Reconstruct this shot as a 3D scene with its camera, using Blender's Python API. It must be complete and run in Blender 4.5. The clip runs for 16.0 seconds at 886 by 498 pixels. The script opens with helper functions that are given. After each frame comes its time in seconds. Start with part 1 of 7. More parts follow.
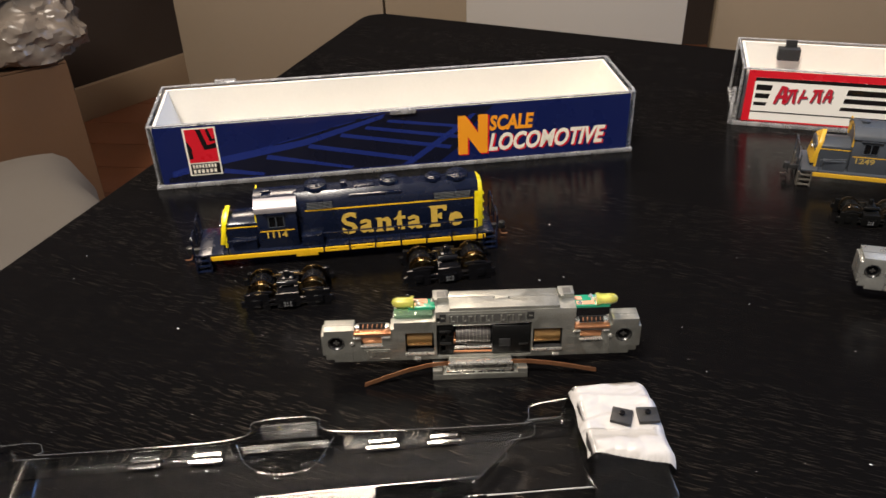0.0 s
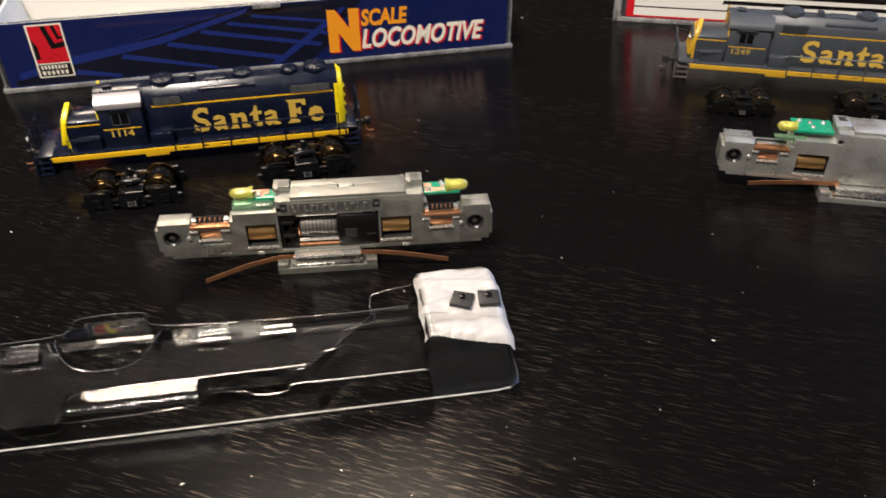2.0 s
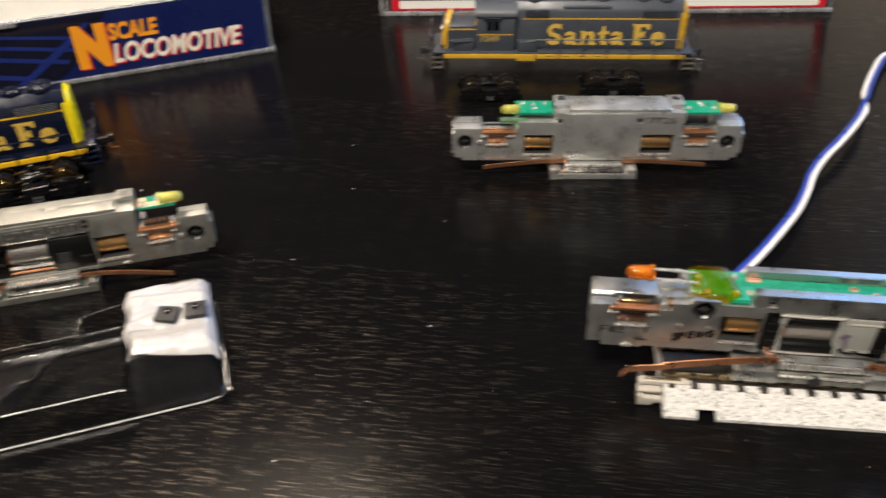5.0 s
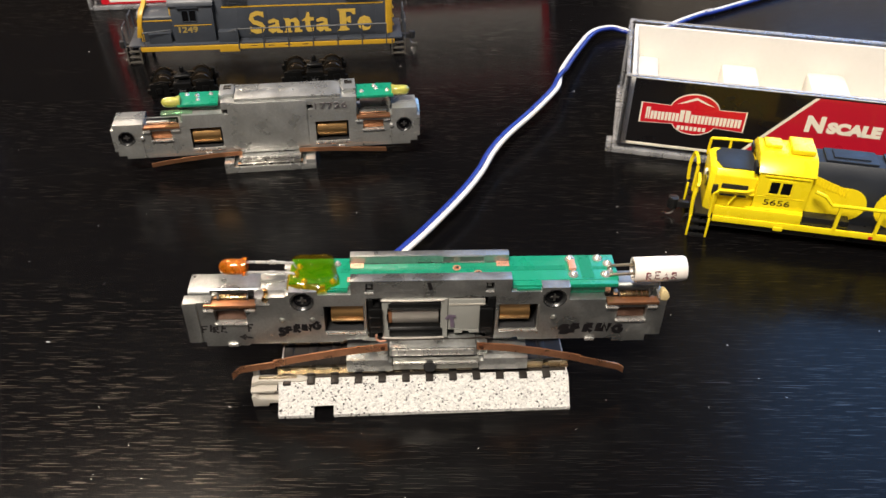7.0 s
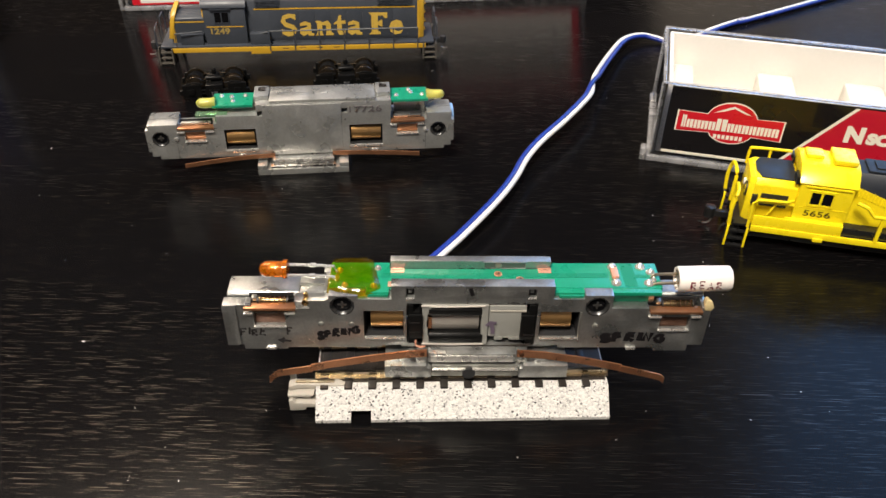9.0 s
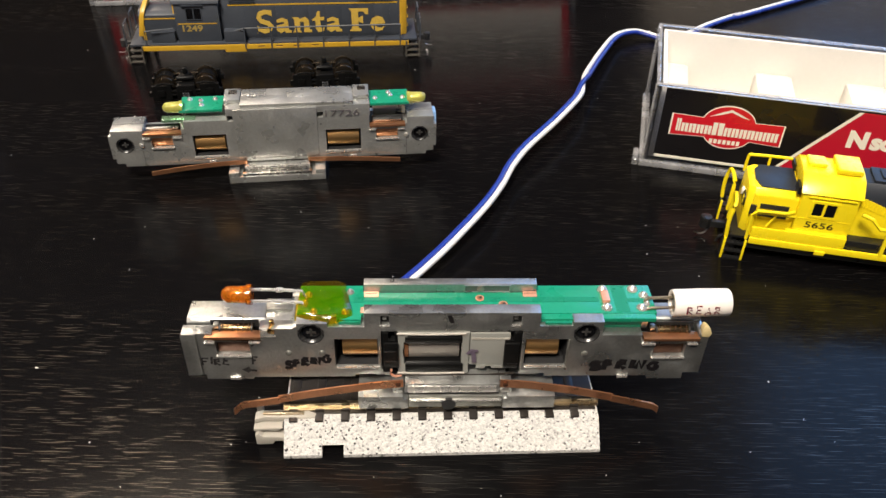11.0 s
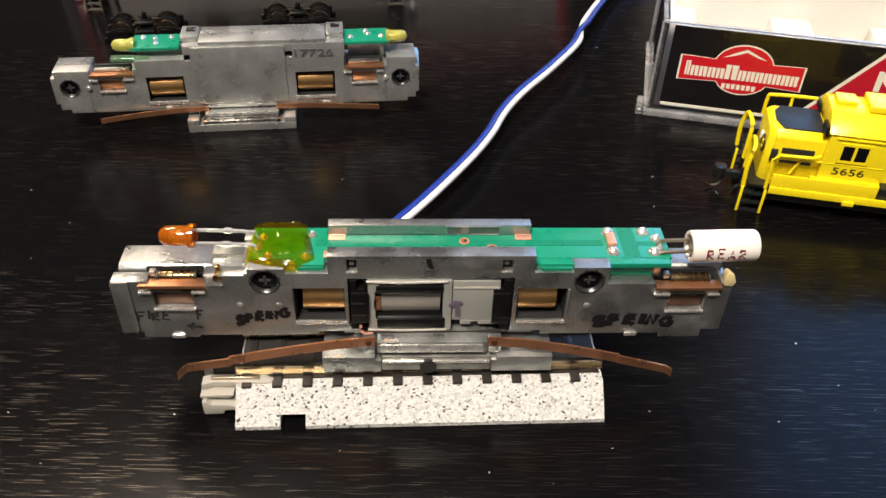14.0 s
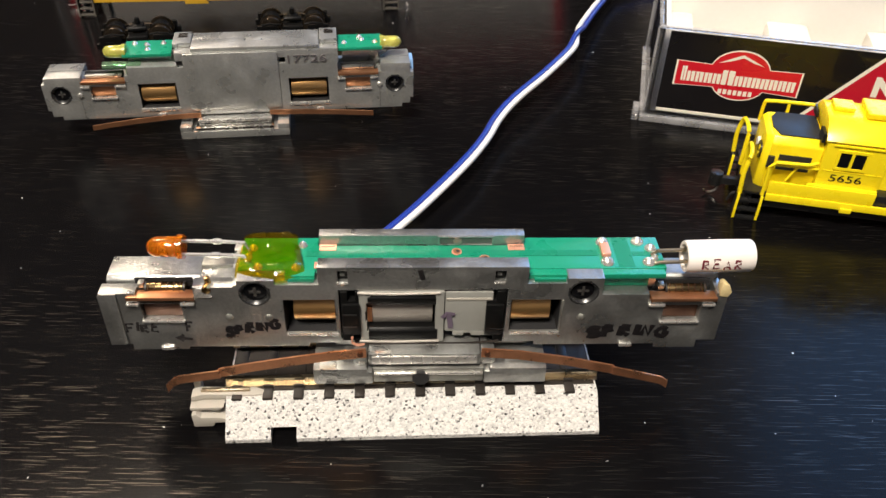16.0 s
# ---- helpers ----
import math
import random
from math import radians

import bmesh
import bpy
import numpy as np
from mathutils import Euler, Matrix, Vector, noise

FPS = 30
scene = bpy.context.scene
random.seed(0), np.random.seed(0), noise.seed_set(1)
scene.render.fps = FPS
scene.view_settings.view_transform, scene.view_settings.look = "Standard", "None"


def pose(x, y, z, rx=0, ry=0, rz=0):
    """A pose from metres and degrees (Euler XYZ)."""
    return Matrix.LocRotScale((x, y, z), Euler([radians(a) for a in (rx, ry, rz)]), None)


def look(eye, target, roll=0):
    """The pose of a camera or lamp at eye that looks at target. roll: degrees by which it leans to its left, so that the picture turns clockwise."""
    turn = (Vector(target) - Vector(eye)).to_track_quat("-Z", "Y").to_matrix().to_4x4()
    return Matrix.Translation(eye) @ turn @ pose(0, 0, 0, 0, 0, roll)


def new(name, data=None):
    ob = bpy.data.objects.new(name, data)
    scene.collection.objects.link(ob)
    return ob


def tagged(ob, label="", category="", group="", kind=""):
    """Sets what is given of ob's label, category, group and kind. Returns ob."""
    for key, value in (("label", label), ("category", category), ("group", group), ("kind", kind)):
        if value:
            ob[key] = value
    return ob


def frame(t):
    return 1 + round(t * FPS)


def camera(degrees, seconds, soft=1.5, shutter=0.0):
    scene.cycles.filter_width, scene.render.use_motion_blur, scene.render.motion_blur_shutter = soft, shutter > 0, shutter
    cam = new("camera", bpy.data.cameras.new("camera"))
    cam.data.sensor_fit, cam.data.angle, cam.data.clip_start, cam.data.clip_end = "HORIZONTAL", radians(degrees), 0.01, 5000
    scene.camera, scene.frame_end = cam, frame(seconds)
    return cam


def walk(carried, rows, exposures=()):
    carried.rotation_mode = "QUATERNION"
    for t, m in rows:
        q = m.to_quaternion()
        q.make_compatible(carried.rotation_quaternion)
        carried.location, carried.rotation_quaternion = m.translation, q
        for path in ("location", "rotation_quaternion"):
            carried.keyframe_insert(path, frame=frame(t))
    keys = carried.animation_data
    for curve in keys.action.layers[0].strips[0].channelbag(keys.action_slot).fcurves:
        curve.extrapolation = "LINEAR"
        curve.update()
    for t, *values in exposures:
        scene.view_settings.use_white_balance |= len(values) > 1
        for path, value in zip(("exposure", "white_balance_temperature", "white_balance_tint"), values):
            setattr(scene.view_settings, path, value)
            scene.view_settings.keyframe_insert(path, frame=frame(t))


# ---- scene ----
cam = camera(56.07, 16.0, soft=1.5, shutter=0.5)
# seconds, eye in metres, yaw, pitch and roll in degrees
ROWS = [
    (0, 0.03063, 0.01375, 0.16194, 5.890, -33.566, -1.536),
    (0.5, 0.03147, 0.01029, 0.16105, 7.069, -33.025, -2.288),
    (1, 0.03869, 0.01301, 0.15714, 5.901, -33.676, -1.766),
    (1.5, 0.04872, 0.01542, 0.14899, 3.516, -35.963, -0.844),
    (2, 0.05734, 0.01577, 0.14479, 1.313, -37.976, -0.310),
    (2.5, 0.06132, 0.01606, 0.14352, 0.491, -38.739, -0.407),
    (3, 0.06832, 0.01562, 0.14520, -0.287, -38.861, -1.043),
    (3.1, 0.07154, 0.01545, 0.14462, -0.387, -38.569, -1.324),
    (3.5, 0.07690, 0.01442, 0.14593, -1.230, -38.450, -1.497),
    (4, 0.07856, 0.01499, 0.14536, -1.870, -38.735, -1.421),
    (4.5, 0.08529, 0.01511, 0.14511, -3.227, -38.454, -1.659),
    (5, 0.10522, 0.01292, 0.14562, -7.223, -38.261, -0.900),
    (5.2, 0.11574, 0.01130, 0.14444, -9.439, -37.949, -0.306),
    (7.3, 0.16818, 0.00812, 0.13778, -17.301, -38.416, 1.045),
    (7.5, 0.16781, 0.00860, 0.13773, -16.894, -38.173, 0.952),
    (8, 0.16965, 0.00775, 0.13529, -16.954, -38.338, 1.005),
    (8.5, 0.16791, 0.01012, 0.13954, -16.572, -38.075, 1.120),
    (9, 0.16145, 0.01107, 0.13661, -16.275, -38.019, 1.448),
    (9.2, 0.16159, 0.01336, 0.13538, -16.097, -38.147, 1.543),
    (11.3, 0.16835, 0.02394, 0.13354, -16.999, -38.804, 1.702),
    (11.5, 0.16674, 0.02405, 0.13309, -16.989, -38.854, 1.723),
    (12, 0.16855, 0.02313, 0.13031, -17.269, -39.366, 1.866),
    (12.5, 0.17287, 0.02549, 0.12162, -17.513, -39.153, 1.965),
    (13, 0.17460, 0.02919, 0.11355, -17.641, -38.683, 1.974),
    (13.5, 0.17245, 0.03354, 0.11130, -17.616, -38.965, 2.229),
    (14, 0.17425, 0.03440, 0.11160, -17.524, -39.072, 1.970),
    (14.5, 0.17648, 0.03469, 0.11143, -17.735, -39.021, 1.901),
    (15, 0.17616, 0.03503, 0.11257, -17.723, -38.927, 1.895),
    (15.5, 0.17658, 0.03527, 0.11205, -17.678, -38.845, 1.902),
    (16, 0.17594, 0.03617, 0.11176, -17.589, -38.974, 1.924),
]
walk(cam, [(t, pose(x, y, z, 90 + pitch, 0, yaw) @ pose(0, 0, 0, 0, 0, roll)) for t, x, y, z, yaw, pitch, roll in ROWS])

# ---- world and light ----
world = bpy.data.worlds.new("room_air")
scene.world = world
world.use_nodes = True
world.node_tree.nodes["Background"].inputs[0].default_value = (1.0, 0.93, 0.85, 1)
world.node_tree.nodes["Background"].inputs[1].default_value = 0.02


def area_lamp(name, eye, target, w, h, watts, colour):
    d = bpy.data.lights.new(name, "AREA")
    d.shape, d.size, d.size_y, d.energy, d.color = "RECTANGLE", w, h, watts, colour
    ob = new(name, d)
    ob.matrix_world = look(eye, target)
    return ob


area_lamp("ceiling_lamp_light", (-0.30, -0.44, 1.43), (0.12, 0.22, 0.0), 0.40, 0.40, 45.0, (1.0, 0.905, 0.785))
area_lamp("far_lamp_light", (-0.44, 1.31, 1.38), (-0.14, 0.16, 0.0), 0.66, 0.34, 19.0, (1.0, 0.82, 0.65))
window_lamp = area_lamp("window_light", (0, 0, 0), (0, 1, 0), 1.06, 1.22, 16.5, (0.22, 0.48, 1.0))
window_lamp.matrix_world = pose(1.20, 0.94, 0, 0, 0, -50) @ pose(0.25, -0.01, 0.93, -90, 0, 0)

# ---- helpers: lengths in millimetres ----
MM = 0.001


def quad_faces(bm, vs, idx):
    for f in idx:
        try:
            bm.faces.new([vs[i] for i in f])
        except ValueError:
            pass


def box(bm, x0, x1, y0, y1, z0, z1):
    vs = [bm.verts.new((x * MM, y * MM, z * MM)) for z in (z0, z1) for y in (y0, y1) for x in (x0, x1)]
    quad_faces(bm, vs, ((0, 2, 3, 1), (4, 5, 7, 6), (0, 1, 5, 4), (2, 6, 7, 3), (0, 4, 6, 2), (1, 3, 7, 5)))
    return bm


def place(axis, a, b, c):
    """A point from two in-plane lengths and one along the axis, in metres."""
    return {"x": (c * MM, a * MM, b * MM), "y": (a * MM, c * MM, b * MM), "z": (a * MM, b * MM, c * MM)}[axis]


def prism(bm, pts, axis, lo, hi, pts2=None):
    """A polygon in the plane across axis, drawn out from lo to hi; pts2: its other end."""
    first = [bm.verts.new(place(axis, a, b, lo)) for a, b in pts]
    last = [bm.verts.new(place(axis, a, b, hi)) for a, b in (pts2 or pts)]
    n = len(pts)
    bm.faces.new(first), bm.faces.new(last[::-1])
    for i in range(n):
        j = (i + 1) % n
        bm.faces.new((first[i], last[i], last[j], first[j]))
    return bm


def ring(a, b, r, seg=20, r2=None, turn=0.0):
    return [(a + r * math.cos(turn + 2 * math.pi * i / seg), b + (r2 or r) * math.sin(turn + 2 * math.pi * i / seg)) for i in range(seg)]


def cyl(bm, axis, a, b, lo, hi, r, seg=20, r_end=None):
    return prism(bm, ring(a, b, r, seg), axis, lo, hi, ring(a, b, r_end, seg) if r_end else None)


def rects(bm, solids, holes, y0, y1):
    """Rectangles (x0, x1, z0, z1) joined into one plate from y0 to y1, less the holes."""
    xs = sorted({v for r in solids + holes for v in r[:2]})
    zs = sorted({v for r in solids + holes for v in r[2:]})

    def inside(i, j):
        if not (0 <= i < len(xs) - 1 and 0 <= j < len(zs) - 1):
            return False
        x, z = (xs[i] + xs[i + 1]) / 2, (zs[j] + zs[j + 1]) / 2
        hit = lambda r: r[0] < x < r[1] and r[2] < z < r[3]
        return any(map(hit, solids)) and not any(map(hit, holes))

    cache = {}

    def v(i, j, y):
        if (i, j, y) not in cache:
            cache[i, j, y] = bm.verts.new((xs[i] * MM, y * MM, zs[j] * MM))
        return cache[i, j, y]

    for i in range(len(xs) - 1):
        for j in range(len(zs) - 1):
            if not inside(i, j):
                continue
            bm.faces.new((v(i, j, y0), v(i + 1, j, y0), v(i + 1, j + 1, y0), v(i, j + 1, y0)))
            bm.faces.new((v(i, j, y1), v(i, j + 1, y1), v(i + 1, j + 1, y1), v(i + 1, j, y1)))
            for di, dj, a, b in ((-1, 0, (i, j), (i, j + 1)), (1, 0, (i + 1, j + 1), (i + 1, j)), (0, -1, (i + 1, j), (i, j)), (0, 1, (i, j + 1), (i + 1, j + 1))):
                if not inside(i + di, j + dj):
                    bm.faces.new((v(*a, y0), v(*b, y0), v(*b, y1), v(*a, y1)))
    return bm


def rects_flat(bm, solids, z0, z1):
    """Rectangles (x0, x1, y0, y1) joined into one flat plate from z0 to z1."""
    rects(bm, solids, [], z0, z1)
    for v in bm.verts:
        v.co.y, v.co.z = v.co.z, v.co.y
    return bm


def tube(bm, path, r, seg=8):
    """A round wire along a path of (x, y, z)."""
    pts = [Vector(p) * MM for p in path]
    rings = []
    for i, p in enumerate(pts):
        d = (pts[min(i + 1, len(pts) - 1)] - pts[max(i - 1, 0)]).normalized()
        side = d.cross(Vector((0, 0, 1)) if abs(d.z) < 0.9 else Vector((0, 1, 0))).normalized()
        up = side.cross(d)
        rings.append([bm.verts.new(p + (side * math.cos(2 * math.pi * k / seg) + up * math.sin(2 * math.pi * k / seg)) * r * MM) for k in range(seg)])
    for a, b in zip(rings, rings[1:]):
        for k in range(seg):
            bm.faces.new((a[k], a[(k + 1) % seg], b[(k + 1) % seg], b[k]))
    bm.faces.new(rings[0][::-1]), bm.faces.new(rings[-1])
    return bm


def smooth_path(pts, n=8):
    """A Catmull-Rom line through the points."""
    out = []
    P = [Vector(pts[0])] + [Vector(p) for p in pts] + [Vector(pts[-1])]
    for i in range(1, len(P) - 2):
        for k in range(n):
            t = k / n
            a, b, c, d = P[i - 1], P[i], P[i + 1], P[i + 2]
            out.append(0.5 * (2 * b + (c - a) * t + (2 * a - 5 * b + 4 * c - d) * t * t + (3 * b - a - 3 * c + d) * t ** 3))
    return out + [P[-2]]


def strip(bm, path, w, thick):
    """A flat metal strip along a path in x, z at depth y; w across z, thick across y."""
    rows = []
    for x, y, z in path:
        rows.append([bm.verts.new((x * MM, (y + dy) * MM, (z + dz) * MM)) for dy, dz in ((-thick / 2, -w / 2), (-thick / 2, w / 2), (thick / 2, w / 2), (thick / 2, -w / 2))])
    for a, b in zip(rows, rows[1:]):
        for k in range(4):
            bm.faces.new((a[k], b[k], b[(k + 1) % 4], a[(k + 1) % 4]))
    bm.faces.new(rows[0]), bm.faces.new(rows[-1][::-1])
    return bm


def part(name, bm, material, parent=None, label="", bevel=0.0, at=None, kind="", sharp=38):
    """Links a bmesh as one mesh object under a thing or a part."""
    bmesh.ops.recalc_face_normals(bm, faces=bm.faces)
    if bevel:
        bm.normal_update()
        edges = [e for e in bm.edges if len(e.link_faces) == 2 and e.calc_face_angle(0) > 0.6]
        bmesh.ops.bevel(bm, geom=edges, offset=bevel * MM, segments=2, affect="EDGES", profile=0.6, clamp_overlap=True)
    me = bpy.data.meshes.new(name)
    bm.to_mesh(me)
    bm.free()
    me.shade_smooth()
    me.set_sharp_from_angle(angle=radians(sharp))
    me.materials.append(material)
    ob = new(name, me)
    if parent:
        ob.parent = parent
    if at is not None:
        ob.matrix_local = at
    return tagged(ob, label, kind=kind)


def B():
    return bmesh.new()


def thing(name, x, y, z, rz, label, category, group=""):
    ob = new(name)
    ob.empty_display_size = 0.01
    ob.matrix_world = pose(x, y, z, 0, 0, rz)
    return tagged(ob, label, category, group)


def letters(name, text, size, material, parent, x, y, z, width=None, shear=0.0, bold=0.0, turn=0.0, flat=False, deep=0.06):
    """Raised letters that face -y (or up, when flat), from the lower left corner, as a mesh; size: cap height in mm."""
    cu = bpy.data.curves.new(name, "FONT")
    cu.body, cu.size, cu.shear, cu.offset, cu.extrude = text, size * MM / 0.69, shear, bold * MM, deep * MM / 2
    cu.resolution_u = 3
    tmp = bpy.data.objects.new(name, cu)
    me = bpy.data.meshes.new_from_object(tmp)
    bpy.data.objects.remove(tmp)
    xs = [v.co.x for v in me.vertices]
    fit = width * MM / (max(xs) - min(xs)) if width else 1.0
    lo = min(xs)
    for v in me.vertices:
        v.co.x = (v.co.x - lo) * fit
    me.name = name
    me.materials.clear()
    me.materials.append(material)
    ob = new(name, me)
    ob.parent = parent
    ob.matrix_local = pose(x * MM, y * MM, z * MM, 0 if flat else 90, 0, 0) @ pose(0, 0, 0, 0, 0, turn)
    return ob


STROKES = {
    "S": [[(0.9, 0.86), (0.5, 1.0), (0.1, 0.8), (0.3, 0.56), (0.75, 0.42), (0.85, 0.14), (0.4, 0.0), (0.0, 0.14)]],
    "P": [[(0.12, 0.0), (0.1, 1.0)], [(0.0, 0.98), (0.7, 0.94), (0.8, 0.66), (0.14, 0.5)]],
    "R": [[(0.12, 0.0), (0.1, 1.0)], [(0.0, 0.98), (0.7, 0.94), (0.75, 0.64), (0.14, 0.5), (0.9, 0.0)]],
    "I": [[(0.5, 0.05), (0.45, 0.95)]],
    "N": [[(0.1, 0.0), (0.15, 0.95), (0.75, 0.05), (0.85, 1.0)]],
    "G": [[(0.9, 0.8), (0.5, 1.0), (0.1, 0.6), (0.2, 0.1), (0.7, 0.0), (0.92, 0.42), (0.5, 0.45)]],
    "F": [[(0.15, 0.0), (0.1, 1.0), (0.9, 0.96)], [(0.12, 0.55), (0.65, 0.56)]],
    "E": [[(0.9, 0.0), (0.12, 0.02), (0.1, 1.0), (0.9, 0.96)], [(0.12, 0.52), (0.7, 0.52)]],
    "A": [[(0.05, 0.0), (0.5, 1.0), (0.95, 0.0)], [(0.25, 0.38), (0.78, 0.38)]],
}


def pen(bm, pts, w, y):
    """A flat line of ink of width w on a face that looks to -y."""
    tube(bm, [(a, y, b) for a, b in pts], w / 2, 8)
    for v in bm.verts:
        v.co.y = y * MM + (v.co.y - y * MM) * 0.12
    return bm


def scrawl(text, size, material, parent, x, z, width, turn, bold, seed, y=-0.06):
    """A hand-written word in marker, stroke by stroke, each letter a little askew."""
    rnd = random.Random(seed)
    wide = [0.45 if ch == "I" else 1.0 for ch in text]
    step = width / sum(wide)
    at = 0.0
    for ch, w in zip(text, wide):
        up = math.sin(radians(turn)) * at + rnd.uniform(-0.2, 0.2)
        h, wd = size * rnd.uniform(0.8, 1.15), step * w * rnd.uniform(0.74, 0.9)
        lean = rnd.uniform(-0.05, 0.22)
        bm = B()
        for line in STROKES[ch]:
            pts = [(x + at + a * wd + lean * b * h + rnd.uniform(-0.06, 0.06), z + up + b * h + rnd.uniform(-0.06, 0.06)) for a, b in line]
            curve = smooth_path([(a, 0, b) for a, b in pts], 3) if len(pts) > 3 and ch in "SG" else [Vector((a, 0, b)) for a, b in pts]
            pen(bm, [(v.x, v.z) for v in curve], bold * rnd.uniform(0.85, 1.15), y)
        part("marker_letter", bm, material, parent)
        at += step * w


# ---- materials ----
def surface(name, colour, rough=0.5, metal=0.0, vary=0.15, scale=250.0, bump=0.08, grain=1800.0, coat=0.0, rough_vary=0.1, spec=0.5):
    """Principled surface with broad and fine variation of colour, gloss and relief, in object space."""
    m = bpy.data.materials.new(name)
    m.use_nodes = True
    nt = m.node_tree
    p = nt.nodes["Principled BSDF"]
    tc = nt.nodes.new("ShaderNodeTexCoord")
    n1, n2 = nt.nodes.new("ShaderNodeTexNoise"), nt.nodes.new("ShaderNodeTexNoise")
    n1.inputs["Scale"].default_value, n1.inputs["Detail"].default_value = scale, 4.0
    n2.inputs["Scale"].default_value, n2.inputs["Detail"].default_value = grain, 3.0
    for n in (n1, n2):
        nt.links.new(tc.outputs["Object"], n.inputs["Vector"])
    mix = nt.nodes.new("ShaderNodeMix")
    mix.data_type = "RGBA"
    mix.inputs[6].default_value = (*[c * (1 - vary) for c in colour], 1)
    mix.inputs[7].default_value = (*[min(1, c * (1 + vary)) for c in colour], 1)
    add = nt.nodes.new("ShaderNodeMath")
    add.operation = "MULTIPLY_ADD"
    add.inputs[1].default_value = 0.5
    half = nt.nodes.new("ShaderNodeMath")
    half.operation = "MULTIPLY"
    half.inputs[1].default_value = 0.5
    nt.links.new(n2.outputs["Fac"], half.inputs[0])
    nt.links.new(n1.outputs["Fac"], add.inputs[0])
    nt.links.new(half.outputs[0], add.inputs[2])
    nt.links.new(add.outputs[0], mix.inputs[0])
    nt.links.new(mix.outputs[2], p.inputs["Base Color"])
    r = nt.nodes.new("ShaderNodeMapRange")
    r.inputs["From Min"].default_value, r.inputs["From Max"].default_value = 0.3, 0.7
    r.inputs["To Min"].default_value, r.inputs["To Max"].default_value = max(0.03, rough - rough_vary), min(1, rough + rough_vary)
    nt.links.new(n1.outputs["Fac"], r.inputs["Value"])
    nt.links.new(r.outputs[0], p.inputs["Roughness"])
    p.inputs["Metallic"].default_value = metal
    p.inputs["Coat Weight"].default_value = coat
    p.inputs["Specular IOR Level"].default_value = spec
    if bump:
        b = nt.nodes.new("ShaderNodeBump")
        b.inputs["Strength"].default_value, b.inputs["Distance"].default_value = bump, 0.0002
        nt.links.new(n2.outputs["Fac"], b.inputs["Height"])
        nt.links.new(b.outputs[0], p.inputs["Normal"])
    return m


def clear_plastic(name, tint, gloss_rough=0.04, veil=0.03, ior=1.5, veil_colour=(0.8, 0.82, 0.85)):
    """Thin clear plastic: light goes straight through, the surface shines by its angle, with a pale diffuse veil mixed
    in.
    """
    m = bpy.data.materials.new(name)
    m.use_nodes = True
    nt = m.node_tree
    nt.nodes.clear()
    out = nt.nodes.new("ShaderNodeOutputMaterial")
    tr, gl, df = nt.nodes.new("ShaderNodeBsdfTransparent"), nt.nodes.new("ShaderNodeBsdfGlossy"), nt.nodes.new("ShaderNodeBsdfDiffuse")
    fr, m1, m2 = nt.nodes.new("ShaderNodeFresnel"), nt.nodes.new("ShaderNodeMixShader"), nt.nodes.new("ShaderNodeMixShader")
    tr.inputs[0].default_value = (*tint, 1)
    gl.inputs["Roughness"].default_value = gloss_rough
    df.inputs[0].default_value = (*veil_colour, 1)
    fr.inputs[0].default_value = ior
    tc, nz, ramp = nt.nodes.new("ShaderNodeTexCoord"), nt.nodes.new("ShaderNodeTexNoise"), nt.nodes.new("ShaderNodeMapRange")
    nz.inputs["Scale"].default_value = 180.0
    ramp.inputs["From Min"].default_value, ramp.inputs["From Max"].default_value = 0.35, 0.75
    ramp.inputs["To Min"].default_value, ramp.inputs["To Max"].default_value = veil * 0.7, veil * 1.35
    nt.links.new(tc.outputs["Object"], nz.inputs["Vector"])
    nt.links.new(nz.outputs["Fac"], ramp.inputs["Value"])
    nt.links.new(ramp.outputs[0], m1.inputs[0])
    nt.links.new(tr.outputs[0], m1.inputs[1])
    nt.links.new(df.outputs[0], m1.inputs[2])
    nt.links.new(fr.outputs[0], m2.inputs[0])
    nt.links.new(m1.outputs[0], m2.inputs[1])
    nt.links.new(gl.outputs[0], m2.inputs[2])
    nt.links.new(m2.outputs[0], out.inputs[0])
    return m


